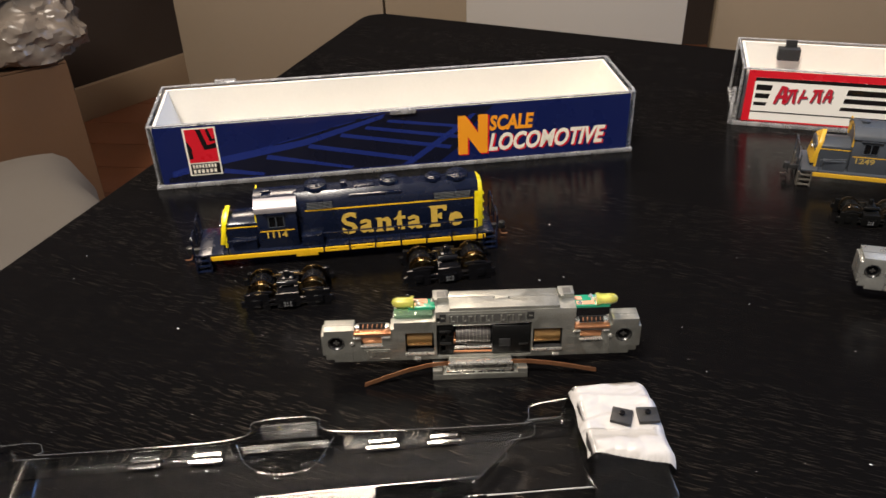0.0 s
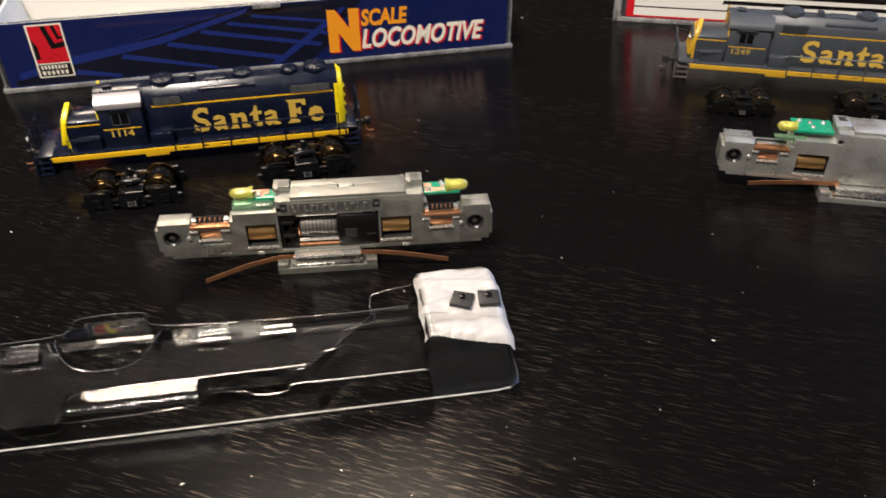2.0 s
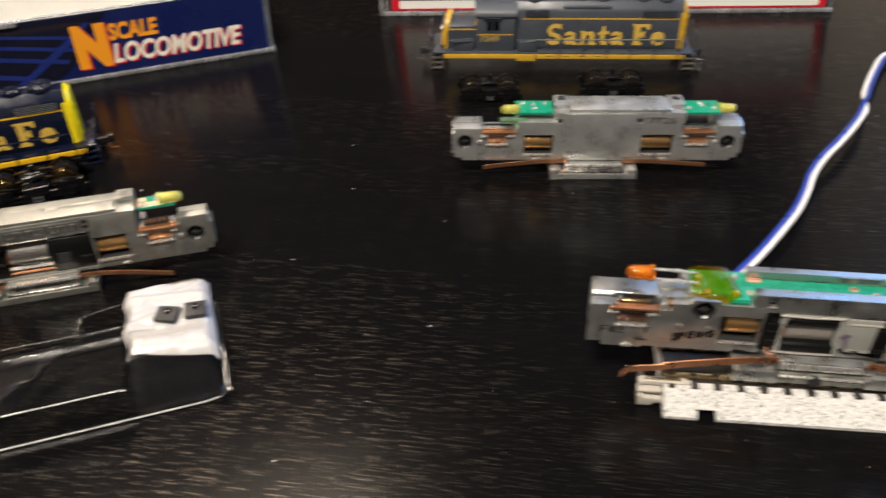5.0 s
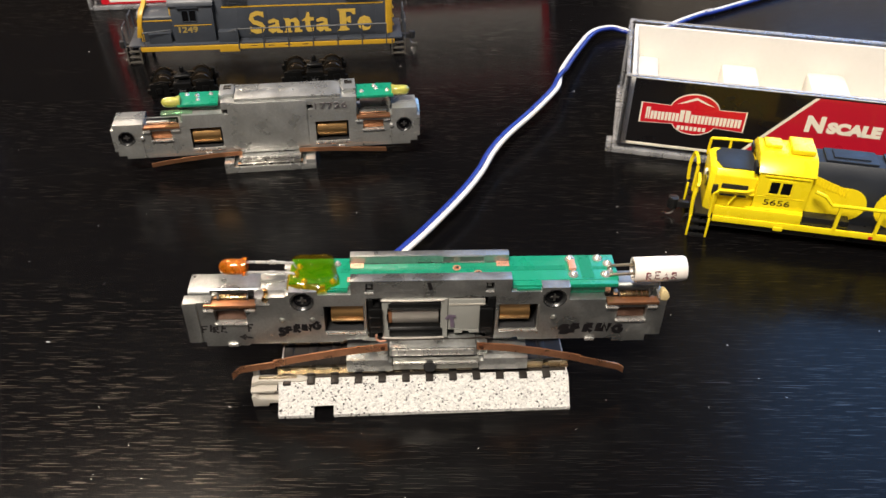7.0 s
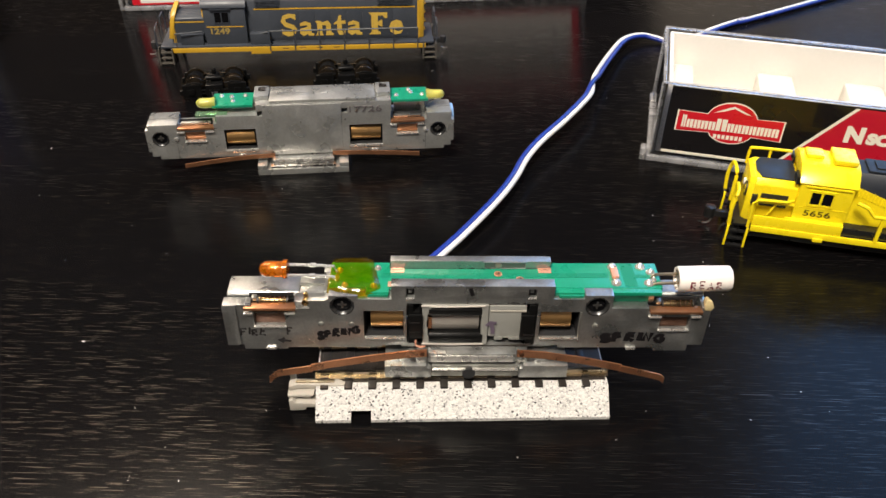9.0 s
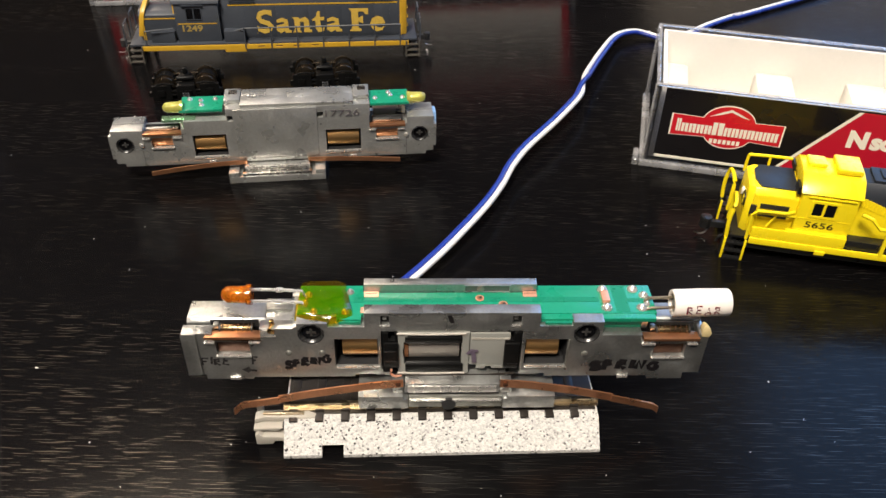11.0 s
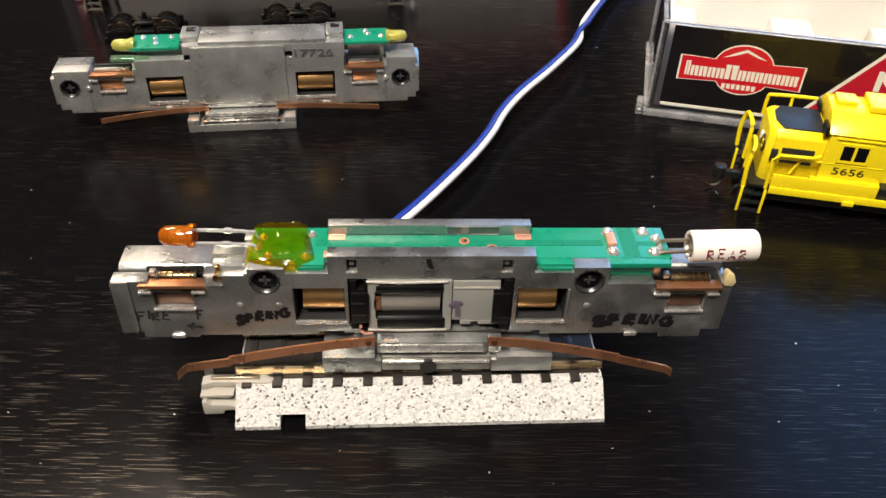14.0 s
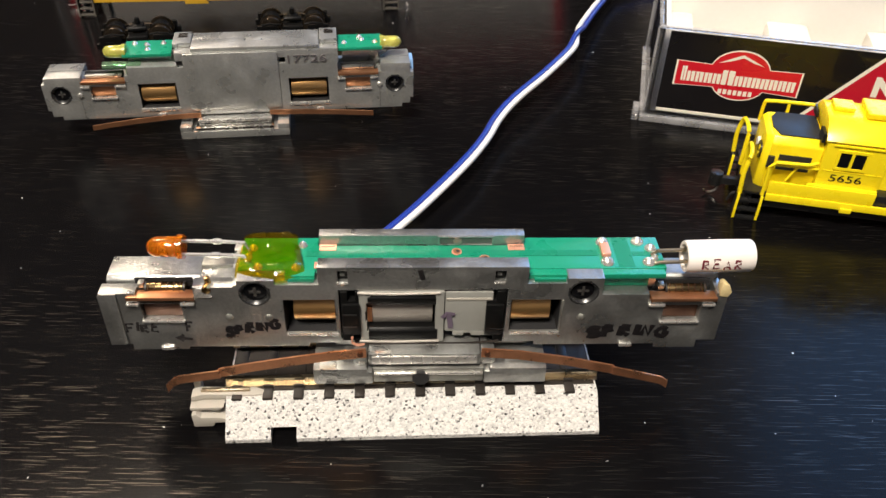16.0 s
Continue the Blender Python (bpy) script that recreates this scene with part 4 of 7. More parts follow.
def shell(name, x, y, rz, label, L, nose, cab, paint, trim, band, number, slab_x, number_x, roof_mat, coupler_mat, group):
    """A road-switcher body shell with a low nose, cab and long hood. Front side at y = 0, width 20."""
    t = thing(name, x, y, 0.0, rz, label, "model locomotive", group)
    c0, c1 = cab
    hood_end = L - 7.0
    # running board and side sill
    bm = box(B(), 6.0, L - 5.0, 1.2, 18.8, 5.6, 6.6)
    part("running_board", bm, paint, t, bevel=0.15)
    for yy in (0.9, 18.5):
        part("sill", rects(B(), [(6.0, L - 5.0, 4.3, 6.0), (L * 0.33, L * 0.40, 3.3, 4.3)], [(L * 0.44 + k * 6.2, L * 0.44 + k * 6.2 + 2.4, 4.9, 5.4) for k in range(4)], yy, yy + 0.6), trim, t, "yellow side sill stripe", bevel=0.1)
    # long hood
    prof = [(4.8, 6.6), (4.8, 21.2), (5.6, 22.6), (7.4, 24.6), (12.6, 24.6), (14.4, 22.6), (15.2, 21.2), (15.2, 6.6)]
    hood = part("long_hood", prism(B(), prof, "x", c1 - 0.5, hood_end), paint, t, bevel=0.18)
    cap = [(a, b) for a, b in prof]
    part("hood_end", prism(B(), [(10 + (a - 10) * 1.02, b + 0.1) for a, b in cap], "x", hood_end, hood_end + 1.6, [(10 + (a - 10) * 0.9, b if b < 7 else b - 1.4) for a, b in cap]), band, t, "yellow hood end", bevel=0.25)
    part("hood_end_stripe", box(B(), hood_end - (1.3 if paint is M_NAVY else 0.9), hood_end, 4.62, 4.79, 6.7, 21.2), band, t)
    for k in range(4):
        part("grab_iron", tube(B(), [(hood_end + 1.2, 5.6, 9.5 + k * 3.3), (hood_end + 2.0, 5.8, 9.5 + k * 3.3), (hood_end + 2.0, 8.0, 9.5 + k * 3.3), (hood_end + 1.2, 8.2, 9.5 + k * 3.3)], 0.2, 6), band, t)
    # thin stripe along the hood and the door panels
    part("hood_stripe", box(B(), c1 + 3, hood_end - 1.8, 4.7, 4.8, 18.5, 19.0), trim, t, "thin yellow stripe")
    for k in range(9):
        xx = c1 + 8 + k * (hood_end - c1 - 12) / 9
        part("hood_door", box(B(), xx, xx + (hood_end - c1 - 12) / 9 - 0.5, 4.66, 4.8, 7.4, 18.0), paint, t, bevel=0.06)
    for x0, w in ((c1 + 3.5, 9.0), (hood_end - 15.5, 13.0)):
        g = part("louvre_frame", box(B(), x0, x0 + w, 4.64, 4.8, 19.2, 22.2), paint, t)
        for k in range(5):
            part("louvre", box(B(), x0 + 0.3, x0 + w - 0.3, 4.4, 4.62, 19.4 + k * 0.56, 19.52 + k * 0.56), M_GREYBLUE_PALE if paint is M_NAVY else paint, g)
    part("roof_blister", box(B(), c1 + 18, c1 + 36, 5.2, 7.0, 22.2, 23.4), paint, t, bevel=0.5)
    # roof fans, stack and hatches
    for xx, yy, r in ((c1 + 7.0, 10.4, 3.9), (hood_end - 30, 10.2, 3.2), (hood_end - 15.0, 9.6, 2.8), (hood_end - 6.6, 10.4, 3.9)):
        f = part("roof_fan", cyl(B(), "z", xx, yy, 24.65, 26.1, r, 28, r * 0.94), paint, t, bevel=0.12)
        part("fan_grille", cyl(B(), "z", xx, yy, 26.12, 26.35, r * 0.8, 24), paint, f, bevel=0.08)
        part("fan_hub", cyl(B(), "z", xx, yy, 26.37, 26.6, r * 0.28, 14), paint, f)
        for k in range(5):
            a = k * 2 * math.pi / 5
            bm = prism(B(), [(xx + r * 0.3 * math.cos(a), yy + r * 0.3 * math.sin(a)), (xx + r * 0.75 * math.cos(a - 0.25), yy + r * 0.75 * math.sin(a - 0.25)), (xx + r * 0.75 * math.cos(a + 0.1), yy + r * 0.75 * math.sin(a + 0.1))], "z", 26.37, 26.5)
            part("fan_blade", bm, paint, f)
    for xx in (c1 + 15.5, c1 + 29.0):
        part("exhaust_stack", rects(B(), [(xx, xx + 2.2, 24.62, 26.2)], [], 9.0, 11.4), paint, t, bevel=0.3)
    part("roof_hatch", box(B(), c1 + 20, c1 + 27, 8.0, 12.2, 24.62, 25.0), paint, t, bevel=0.15)
    # cab
    cprof = [(2.8, 6.6), (2.8, 20.4), (3.6, 21.6), (6.6, 23.6), (10, 24.4), (13.4, 23.6), (16.4, 21.6), (17.2, 20.4), (17.2, 6.6)]
    part("cab", prism(B(), cprof, "x", c0, c1), paint, t, bevel=0.2)
    rp = [(2.3, 20.5), (2.6, 21.2), (3.4, 22.2), (6.4, 24.1), (10, 24.9), (13.6, 24.1), (16.6, 22.2), (17.4, 21.2), (17.7, 20.5), (16.4, 21.7), (13.4, 23.7), (10, 24.5), (6.6, 23.7), (3.6, 21.7)]
    part("cab_roof", prism(B(), rp, "x", c0 - 0.6, c1 + 0.5), paint, t)
    # near roof slope in roof_mat, silver on the navy shell
    part("roof_panel", prism(B(), [(2.25, 20.4), (2.5, 21.3), (3.3, 22.35), (6.2, 24.15), (6.4, 24.12), (3.4, 22.22), (2.6, 21.2)], "x", c0 - 0.5, c1 + 0.4), roof_mat, t, "separate strip along the near roof edge")
    part("roof_hatch", box(B(), c0 + 2.0, c0 + 5.0, 8.4, 11.0, 24.9, 25.5), paint, t, bevel=0.2)
    part("sunshade", box(B(), c0 + 2.5, c0 + 9.8, 2.0, 2.8, 19.7, 20.1), paint, t)
    wf = part("window_frame", rects(B(), [(c0 + 3.7, c0 + 9.1, 14.5, 18.9)], [(c0 + 4.0, c0 + 6.15, 14.8, 18.6), (c0 + 6.5, c0 + 8.8, 14.8, 18.6)], 2.55, 2.8), M_GREYBLUE, t, "thin window frame")
    for x0 in (4.0, 6.6):
        part("pane", box(B(), c0 + x0, c0 + x0 + 2.15, 2.72, 2.79, 14.8, 18.6), M_BLACK_GLOSS, wf)
    part("cab_stripe", box(B(), c0 + 0.6, c1 - 1.0, 2.72, 2.8, 13.0, 13.35), trim, t, "thin yellow stripe")
    letters("road_number", number, 2.1, M_LETTER if paint is M_NAVY else M_LETTER_DULL, t, number_x + 0.4, 2.76, 10.5, width=6.8, bold=0.08)
    part("battery_box", box(B(), c0 - 9, c0 - 1, 2.4, 4.8, 6.65, 10.4), paint, t, bevel=0.2)
    part("battery_box", box(B(), c1 + 1.0, c1 + 8, 1.8, 4.8, 6.65, 10.6), paint, t, bevel=0.2)
    # nose
    n0 = nose
    nprof = [(4.8, 6.6), (4.8, 15.6), (6.4, 16.8), (10, 17.4), (13.6, 16.8), (15.2, 15.6), (15.2, 6.6)]
    part("nose", prism(B(), nprof, "x", n0 + 1.0, c0), paint, t, bevel=0.2)
    fp = [(4.4, 8.2), (4.4, 15.6), (5.2, 17.2), (10, 20.4), (14.8, 17.2), (15.6, 15.6), (15.6, 8.2)]
    bm = prism(B(), fp, "x", n0, n0 + 1.6)
    for v in bm.verts:
        v.co.x += max(0.0, v.co.z - 11 * MM) * 0.32
    nf = part("nose_front", bm, band, t, "yellow nose front", bevel=0.25)
    part("nose_band", prism(B(), [(10 + (a - 10) * 1.03, b + 0.12) for a, b in nprof], "x", n0 + 1.62, n0 + 2.5, [(10 + (a - 10) * 1.03, b + (0.12 if b < 16.9 else -0.3)) for a, b in nprof]), band, t, "yellow nose band")
    for yy in (9.2, 10.8):
        part("headlight", cyl(B(), "x", yy, 13.0, n0 + 0.1, n0 + 0.8, 0.6, 12), M_STEEL, nf)
    part("nose_stripe", box(B(), n0 + 1.0, c0, 4.7, 4.8, 14.2, 14.6), trim, t, "thin yellow stripe")
    for sg in (-1, 1):
        arc = [(10 + sg * (v - 10), w) for v, w in ((3.0, 16.9), (3.0, 20.4), (3.8, 21.5), (6.6, 23.4), (9.6, 24.1), (9.6, 23.2), (7.2, 22.4), (5.0, 20.6), (4.4, 19.6), (4.4, 16.9))]
        part("cab_front_trim", prism(B(), arc, "x", c0 - 0.4, c0 - 0.02), band, t, "yellow cab front edge")
    bm = rects(B(), [(0, 3.0, 0, 4.4)], [(0.8, 2.2, 0.7, 3.7)], 0, 0.5)
    part("number_board", bm, band, t, "yellow-edged cab front window", at=pose(c0 * MM - 0.0004, 0.0165, 0.0195, 0, 0, -90))
    # end platforms with steps, rails and couplers
    for s, xe in ((1, 0.0), (-1, L)):
        step_paint = paint if paint is M_NAVY else M_STEP
        X = lambda v: xe + s * v
        lo_hi = lambda a, b: (min(X(a), X(b)), max(X(a), X(b)))
        part("pilot", box(B(), *lo_hi(2.4, 3.6), 2.5, 17.5, 0.8, 6.0), paint, t, bevel=0.2)
        part("platform", box(B(), *lo_hi(2.0, 6.4), 1.2, 18.8, 6.0, 6.7), paint, t, bevel=0.15)
        for yy in (0.2, 16.6):
            st = part("step_side", box(B(), *lo_hi(5.6, 6.1), yy, yy + 3.2, 0.0, 6.0), step_paint, t)
            part("step_side", box(B(), *lo_hi(0.9, 1.4), yy, yy + 3.2, 0.0, 6.0), step_paint, t)
            for k in range(3):
                part("step", box(B(), *lo_hi(1.4, 5.6), yy + 0.4 * k, yy + 3.0, 0.3 + 1.9 * k, 0.75 + 1.9 * k), step_paint, t, bevel=0.08)
        part("end_rail", tube(B(), [(X(1.0), 1.2, 6.2), (X(0.9), 1.2, 12.5), (X(0.8), 2.4, 13.4), (X(0.8), 7.5, 13.4), (X(0.9), 8.2, 12.6), (X(1.0), 8.2, 6.4)], 0.28, 6), paint, t)
        part("end_rail", tube(B(), [(X(1.0), 18.8, 6.2), (X(0.9), 18.8, 12.5), (X(0.8), 17.6, 13.4), (X(0.8), 12.5, 13.4), (X(0.9), 11.8, 12.6), (X(1.0), 11.8, 6.4)], 0.28, 6), paint, t)
        cp = part("coupler", box(B(), *lo_hi(-1.5, 2.4), 9.2, 10.8, 2.6, 4.2), coupler_mat, t, "knuckle coupler", bevel=0.2)
        part("knuckle", cyl(B(), "z", X(-2.3), 10.2, 2.2, 4.8, 1.2, 14), coupler_mat, cp, bevel=0.2)
        part("trip_pin", tube(B(), smooth_path([(X(-1.6), 9.6, 2.6), (X(-1.8), 9.4, 1.0), (X(-2.6), 9.0, 0.45), (X(-4.2), 8.6, 0.7)], 4), 0.22, 6), M_COPPER if paint is M_NAVY else M_STEEL, cp)
    # handrail and posts along the side
    for yy in (1.0, 19.0):
        posts = [c1 + 8 + k * (L - 8 - c1 - 8) / 6 for k in range(7)]
        for xx in posts:
            part("stanchion", box(B(), xx - 0.22, xx + 0.22, yy - 0.32, yy + 0.32, 4.4, 12.2), paint, t)
        part("handrail", tube(B(), [(posts[0] - 3.5, yy + (1.4 if yy < 5 else -1.4), 10.4), (posts[0], yy, 11.9), (posts[-1], yy, 12.2)], 0.27, 6), paint if paint is M_NAVY else M_GREYBLUE_PALE, t)
        part("stanchion", tube(B(), [(n0 + 3, yy, 6.6), (n0 + 3, yy, 11.5), (c0 - 1.0, yy + (0.8 if yy < 5 else -0.8), 12.0)], 0.25, 6), paint, t)
    slab_letters(hood, slab_x[0], slab_x[1], 4.6, 8.4, 16.8, M_LETTER)
    return t


shell("locomotive_shell", -0.0773, 0.2360, 12.07, "glossy navy blue and yellow model locomotive shell", 105.2, 9.5, (23.0, 36.2), M_NAVY, M_YELLOW, M_YELLOW_BRIGHT, "1114", (50.8, 92.8), 25.4, M_SILVER, M_BLACK, "locomotive shells on the table")
shell("locomotive_shell", 0.1381, 0.3088, -9.87, "weathered grey-blue and yellow model locomotive shell", 103.2, 4.8, (18.4, 33.2), M_GREYBLUE, M_YELLOW_AGED, M_YELLOW_AGED, "1249", (45.3, 90.2), 20.0, M_GREYBLUE, M_MATT_BLACK, "locomotive shells on the table")


# ---- trucks ----
def truck(x, y, rz, L, label, tint, wheel, size=1.0):
    """A four-wheel truck: side frames, bolster, two axles with brass wheels and the gear tower."""
    t = thing("locomotive_truck", x, y, 0.0, rz, label, "truck", "loose trucks beside the shells")
    t.scale = (size, size, size)
    for yy in (0.0, 11.0):
        bm = rects(B(), [(0, L, 1.6, 3.6), (1.2, 8.2, 0.0, 5.8), (L - 8.2, L - 1.2, 0.0, 5.8), (L / 2 - 3.4, L / 2 + 3.4, 0.4, 5.4)], [(8.2, 9.6, 2.2, 3.0), (L - 9.6, L - 8.2, 2.2, 3.0)], yy, yy + 1.4)
        sf = part("side_frame", bm, tint, t, bevel=0.25)
        for xx in (4.5, L - 4.5):
            part("journal_box", box(B(), xx - 1.3, xx + 1.3, yy - 0.5 if yy < 5 else yy + 1.5, yy - 0.05 if yy < 5 else yy + 2.0, 1.6, 4.2), tint, sf, bevel=0.2)
        for k in (-1, 0, 1):
            part("spring", cyl(B(), "z", L / 2 + k * 1.5, yy - 0.3 if yy < 5 else yy + 1.7, 1.2, 3.6, 0.55, 8), tint, sf)
    for xx in (6.0, L - 6.0):
        ax = part("axle", cyl(B(), "y", xx, 4.6, 1.5, 10.9, 0.7, 12), wheel, t)
        for y0, y1 in ((1.9, 3.2), (9.2, 10.5)):
            part("wheel", cyl(B(), "y", xx, 4.6, y0, y1, 3.5, 30), wheel, ax, "brassy metal wheel", bevel=0.25)
            part("hub", cyl(B(), "y", xx, 4.6, y0 - 0.35, y0 - 0.02, 1.5, 16), wheel, ax, bevel=0.1)
            part("flange", cyl(B(), "y", xx, 4.6, y1 if y0 < 5 else y0 - 0.4, y1 + 0.4 if y0 < 5 else y0, 4.0, 30), wheel, ax)
        part("gear", cyl(B(), "y", xx, 4.6, 3.8, 8.6, 3.2, 22), tint, ax, "dark geared barrel", bevel=0.3)
        for k in range(14):
            a = k * math.pi / 7
            part("tooth", box(B(), -0.16, 0.16, 4.4, 8.0, 3.1, 3.5), tint, ax, at=Matrix.Translation((xx * MM, 0, 4.6 * MM)) @ Matrix.Rotation(a, 4, "Y"))
    part("bolster", box(B(), L / 2 - 3.2, L / 2 + 3.2, 1.5, 10.9, 3.0, 5.4), tint, t, bevel=0.4)
    tower = part("gear_tower", box(B(), L / 2 - 1.9, L / 2 + 1.9, 4.4, 8.0, 5.5, 7.6), tint, t, bevel=0.6)
    part("pivot_post", cyl(B(), "z", L / 2, 6.2, 7.65, 9.6, 1.0, 14, 0.8), tint, tower, bevel=0.2)
    part("worm_cap", cyl(B(), "x", 3.6, 6.8, L / 2 - 3.0, L / 2 + 3.0, 0.9, 14), tint, tower, bevel=0.2)
    for xx in (6.0, L - 6.0):
        part("gear_cover", tube(B(), smooth_path([(xx - 3.9, 3.55, 4.6), (xx - 2.6, 3.55, 7.4), (xx, 3.55, 8.6), (xx + 2.6, 3.55, 7.4), (xx + 3.9, 3.55, 4.6)], 4), 0.35, 6), tint, t)
        part("brake_lever", tube(B(), [(xx - 3.2, 0.6, 6.0), (xx - 0.5, 0.4, 6.6), (xx + 3.2, 0.6, 6.0)], 0.35, 6), tint, t)
    for yy in (3.7, 8.6):
        part("pickup_strip", tube(B(), [(3.5, yy, 5.4), (L / 2 - 3, yy, 6.4), (L / 2 + 3, yy, 6.4), (L - 3.5, yy, 5.4)], 0.3, 6), wheel, t)
    plate = part("plate", box(B(), L / 2 - 1.6, L / 2 + 1.6, -0.75, -0.62, 1.1, 3.5), M_BLACK_GLOSS, t)
    bm = B()
    for r_ in range(2):
        for k in range(3):
            box(bm, L / 2 - 1.2 + k * 0.85, L / 2 - 0.65 + k * 0.85, -0.82, -0.76, 1.4 + r_ * 1.0, 2.1 + r_ * 1.0)
    part("mark", bm, M_GREYBLUE_PALE, plate)


truck(-0.0549, 0.2165, 11.8, 27.0, "glossy black truck with brass wheels beside the navy shell", M_BLACK_GLOSS, M_WHEEL, 1.09)
truck(-0.0050, 0.2325, 15.0, 28.0, "glossy black truck with brass wheels near the shell's end", M_BLACK_GLOSS, M_WHEEL, 1.09)
truck(0.1455, 0.2800, -6.0, 26.5, "black truck with dull metal wheels beside the grey shell", M_DULL_BLACK, M_DARK_WHEEL, 0.88)
truck(0.1905, 0.2775, -8.0, 26.5, "black truck with dull metal wheels behind a bare chassis", M_DULL_BLACK, M_DARK_WHEEL, 0.88)


# ---- bare chassis ----
def led(parent, x, y, z, s, material, r=1.6, length=5.0, label=""):
    """A small lamp that points along s (-1: towards -x)."""
    a, b = sorted((x, x + s * length * 0.62))
    bm = cyl(B(), "x", y, z, a, b, r, 18)
    body = part("led", bm, material, parent, label, bevel=0.1)
    n = 5
    for k in range(n):
        f0, f1 = k / n, (k + 1) / n
        x0, x1 = x + s * (length * 0.62 + length * 0.38 * f0), x + s * (length * 0.62 + length * 0.38 * f1)
        if k == 0:
            dome = B()
        prism(dome, ring(y, z, r * math.sqrt(max(0.02, 1 - f0 ** 2)), 18), "x", x0, x1, ring(y, z, r * math.sqrt(max(0.02, 1 - f1 ** 2)), 18))
    part("lens", dome, material, body)
    a, b = sorted((x, x - s * 0.9))
    part("flange", cyl(B(), "x", y, z, a, b, r * 1.2, 18), material, body)
    a, b = sorted((x + s * 0.5, x + s * length * 0.6))
    part("die", cyl(B(), "x", y, z - 0.1, a, b, r * 0.42, 12, r * 0.7), M_SOLDER, body, "bright reflector cup")
    return body


def brush(parent, x0, x1, p0, p1, z, zb, y=-0.25, coil=True, tongue=None):
    """A copper pick-up: a ledge with a tongue below it and the spring or spool seen over it."""
    bar = part("copper_contact", box(B(), x0, x1, y - 0.5, y + 1.5, z - 0.65, z + 0.05), M_COPPER, parent, "copper contact ledge", bevel=0.12)
    part("tongue", box(B(), p0, p1, y + 0.9, y + 1.2, zb, z - 0.7), tongue or M_COPPER, bar, "copper tongue", bevel=0.1)
    # black box put in for the shaded gap over the ledge
    part("recess", box(B(), x0 + 0.8, x1 - 0.6, y + 2.9, y + 3.1, z - 0.9, z + 1.2), M_MATT_BLACK, bar, "black backing for the recess shade")
    if coil == "spool":
        part("spool", cyl(B(), "x", y + 2.1, z - 0.1, x0 + 2.6, x1 - 1.5, 0.95, 20), M_WHEEL, bar, "dark bronze spool", bevel=0.1)
        for xx in (x0 + 2.6, x1 - 1.9):
            part("spool_ring", cyl(B(), "x", y + 2.1, z - 0.1, xx, xx + 0.3, 1.05, 20), M_SLEEPER, bar)
        for k in range(6):
            xx = x0 + 3.2 + k * (x1 - x0 - 5.6) / 5
            part("finger_spring", tube(B(), [(xx, y + 1.0, z + 0.0), (xx, y + 1.1, z + 0.4), (xx + 0.1, y + 2.2, z + 1.0)], 0.07, 6), M_COPPER_DARK, bar, "thin copper finger")
        part("spool_cap", box(B(), x0 + 1.5, x0 + 2.5, y + 1.6, y + 2.8, z + 0.2, z + 1.1), M_ZINC, bar, "bright square cap", bevel=0.15)
    elif coil:
        for k in range(5):
            xx = x0 + 2.6 + k * (x1 - x0 - 5.2) / 4
            part("finger_spring", tube(B(), [(xx, y + 1.0, z + 0.1), (xx, y + 1.3, z + 1.0), (xx + 0.1, y + 2.2, z + 1.3)], 0.16, 6), M_COPPER, bar, "thin copper finger")
        for xx in (x0 + 0.4, x1 - 1.6):
            part("spool_cap", box(B(), xx, xx + 1.2, y + 0.9, y + 2.6, z + 0.1, z + 1.3), M_SOLDER, bar, "bright square cap", bevel=0.15)
    else:
        part("spring_cap", box(B(), x0 + 1.0, x1 - 1.0, y + 1.5, y + 2.8, z + 0.1, z + 0.7), M_ZINC_DARK, bar, bevel=0.15)
    for a, b in ((x0 - 0.2, p0 - 0.1), (p1 + 0.1, x1 - 0.1)):
        part("clip", box(B(), a, b, y - 0.55, y + 0.25, z - 1.75, z - 1.3), M_SOLDER, bar, "bright clip", bevel=0.15)
    part("clip", box(B(), p0 - 0.3, p1 + 0.3, y - 0.45, y + 0.25, zb - 0.45, zb - 0.02), M_SOLDER, bar, "bright lower lip", bevel=0.12)
    return bar


def screw_hole(parent, x, z, r, metal=None):
    """A countersunk hole with a dark cross-slotted screw deep inside."""
    bm = B()
    n = 28
    rows = [[bm.verts.new(place("y", *p, yy)) for p in ring(x, z, rr, n)] for yy, rr in ((0.2, r + 0.34), (-0.04, r + 0.32), (-0.05, r + 0.1), (0.1, r * 0.97), (0.8, r * 0.86))]
    for a, b in zip(rows, rows[1:]):
        for i in range(n):
            j = (i + 1) % n
            bm.faces.new((a[i], a[j], b[j], b[i]))
    # cone coloured dark for the shade within the hole
    s = part("screw_socket", bm, M_SOCKET, parent, "countersunk screw hole", sharp=30)
    part("screw", cyl(B(), "y", x, z, 0.55, 1.7, r * 0.84, 24), M_BLACK_GLOSS, s, "black screw head", bevel=0.12)
    for a, b in ((r * 0.42, r * 0.1), (r * 0.1, r * 0.42)):
        part("screw_slot", box(B(), x - a, x + a, 0.40, 0.54, z - b, z + b), M_ARMATURE, s, bevel=0.05)


def octagon_holes(x, z, r):
    """Three rectangles that together leave a roughly round hole."""
    r *= 1.14
    return [(x - r, x + r, z - r * 0.45, z + r * 0.45), (x - r * 0.75, x + r * 0.75, z - r * 0.75, z + r * 0.75), (x - r * 0.45, x + r * 0.45, z - r, z + r)]


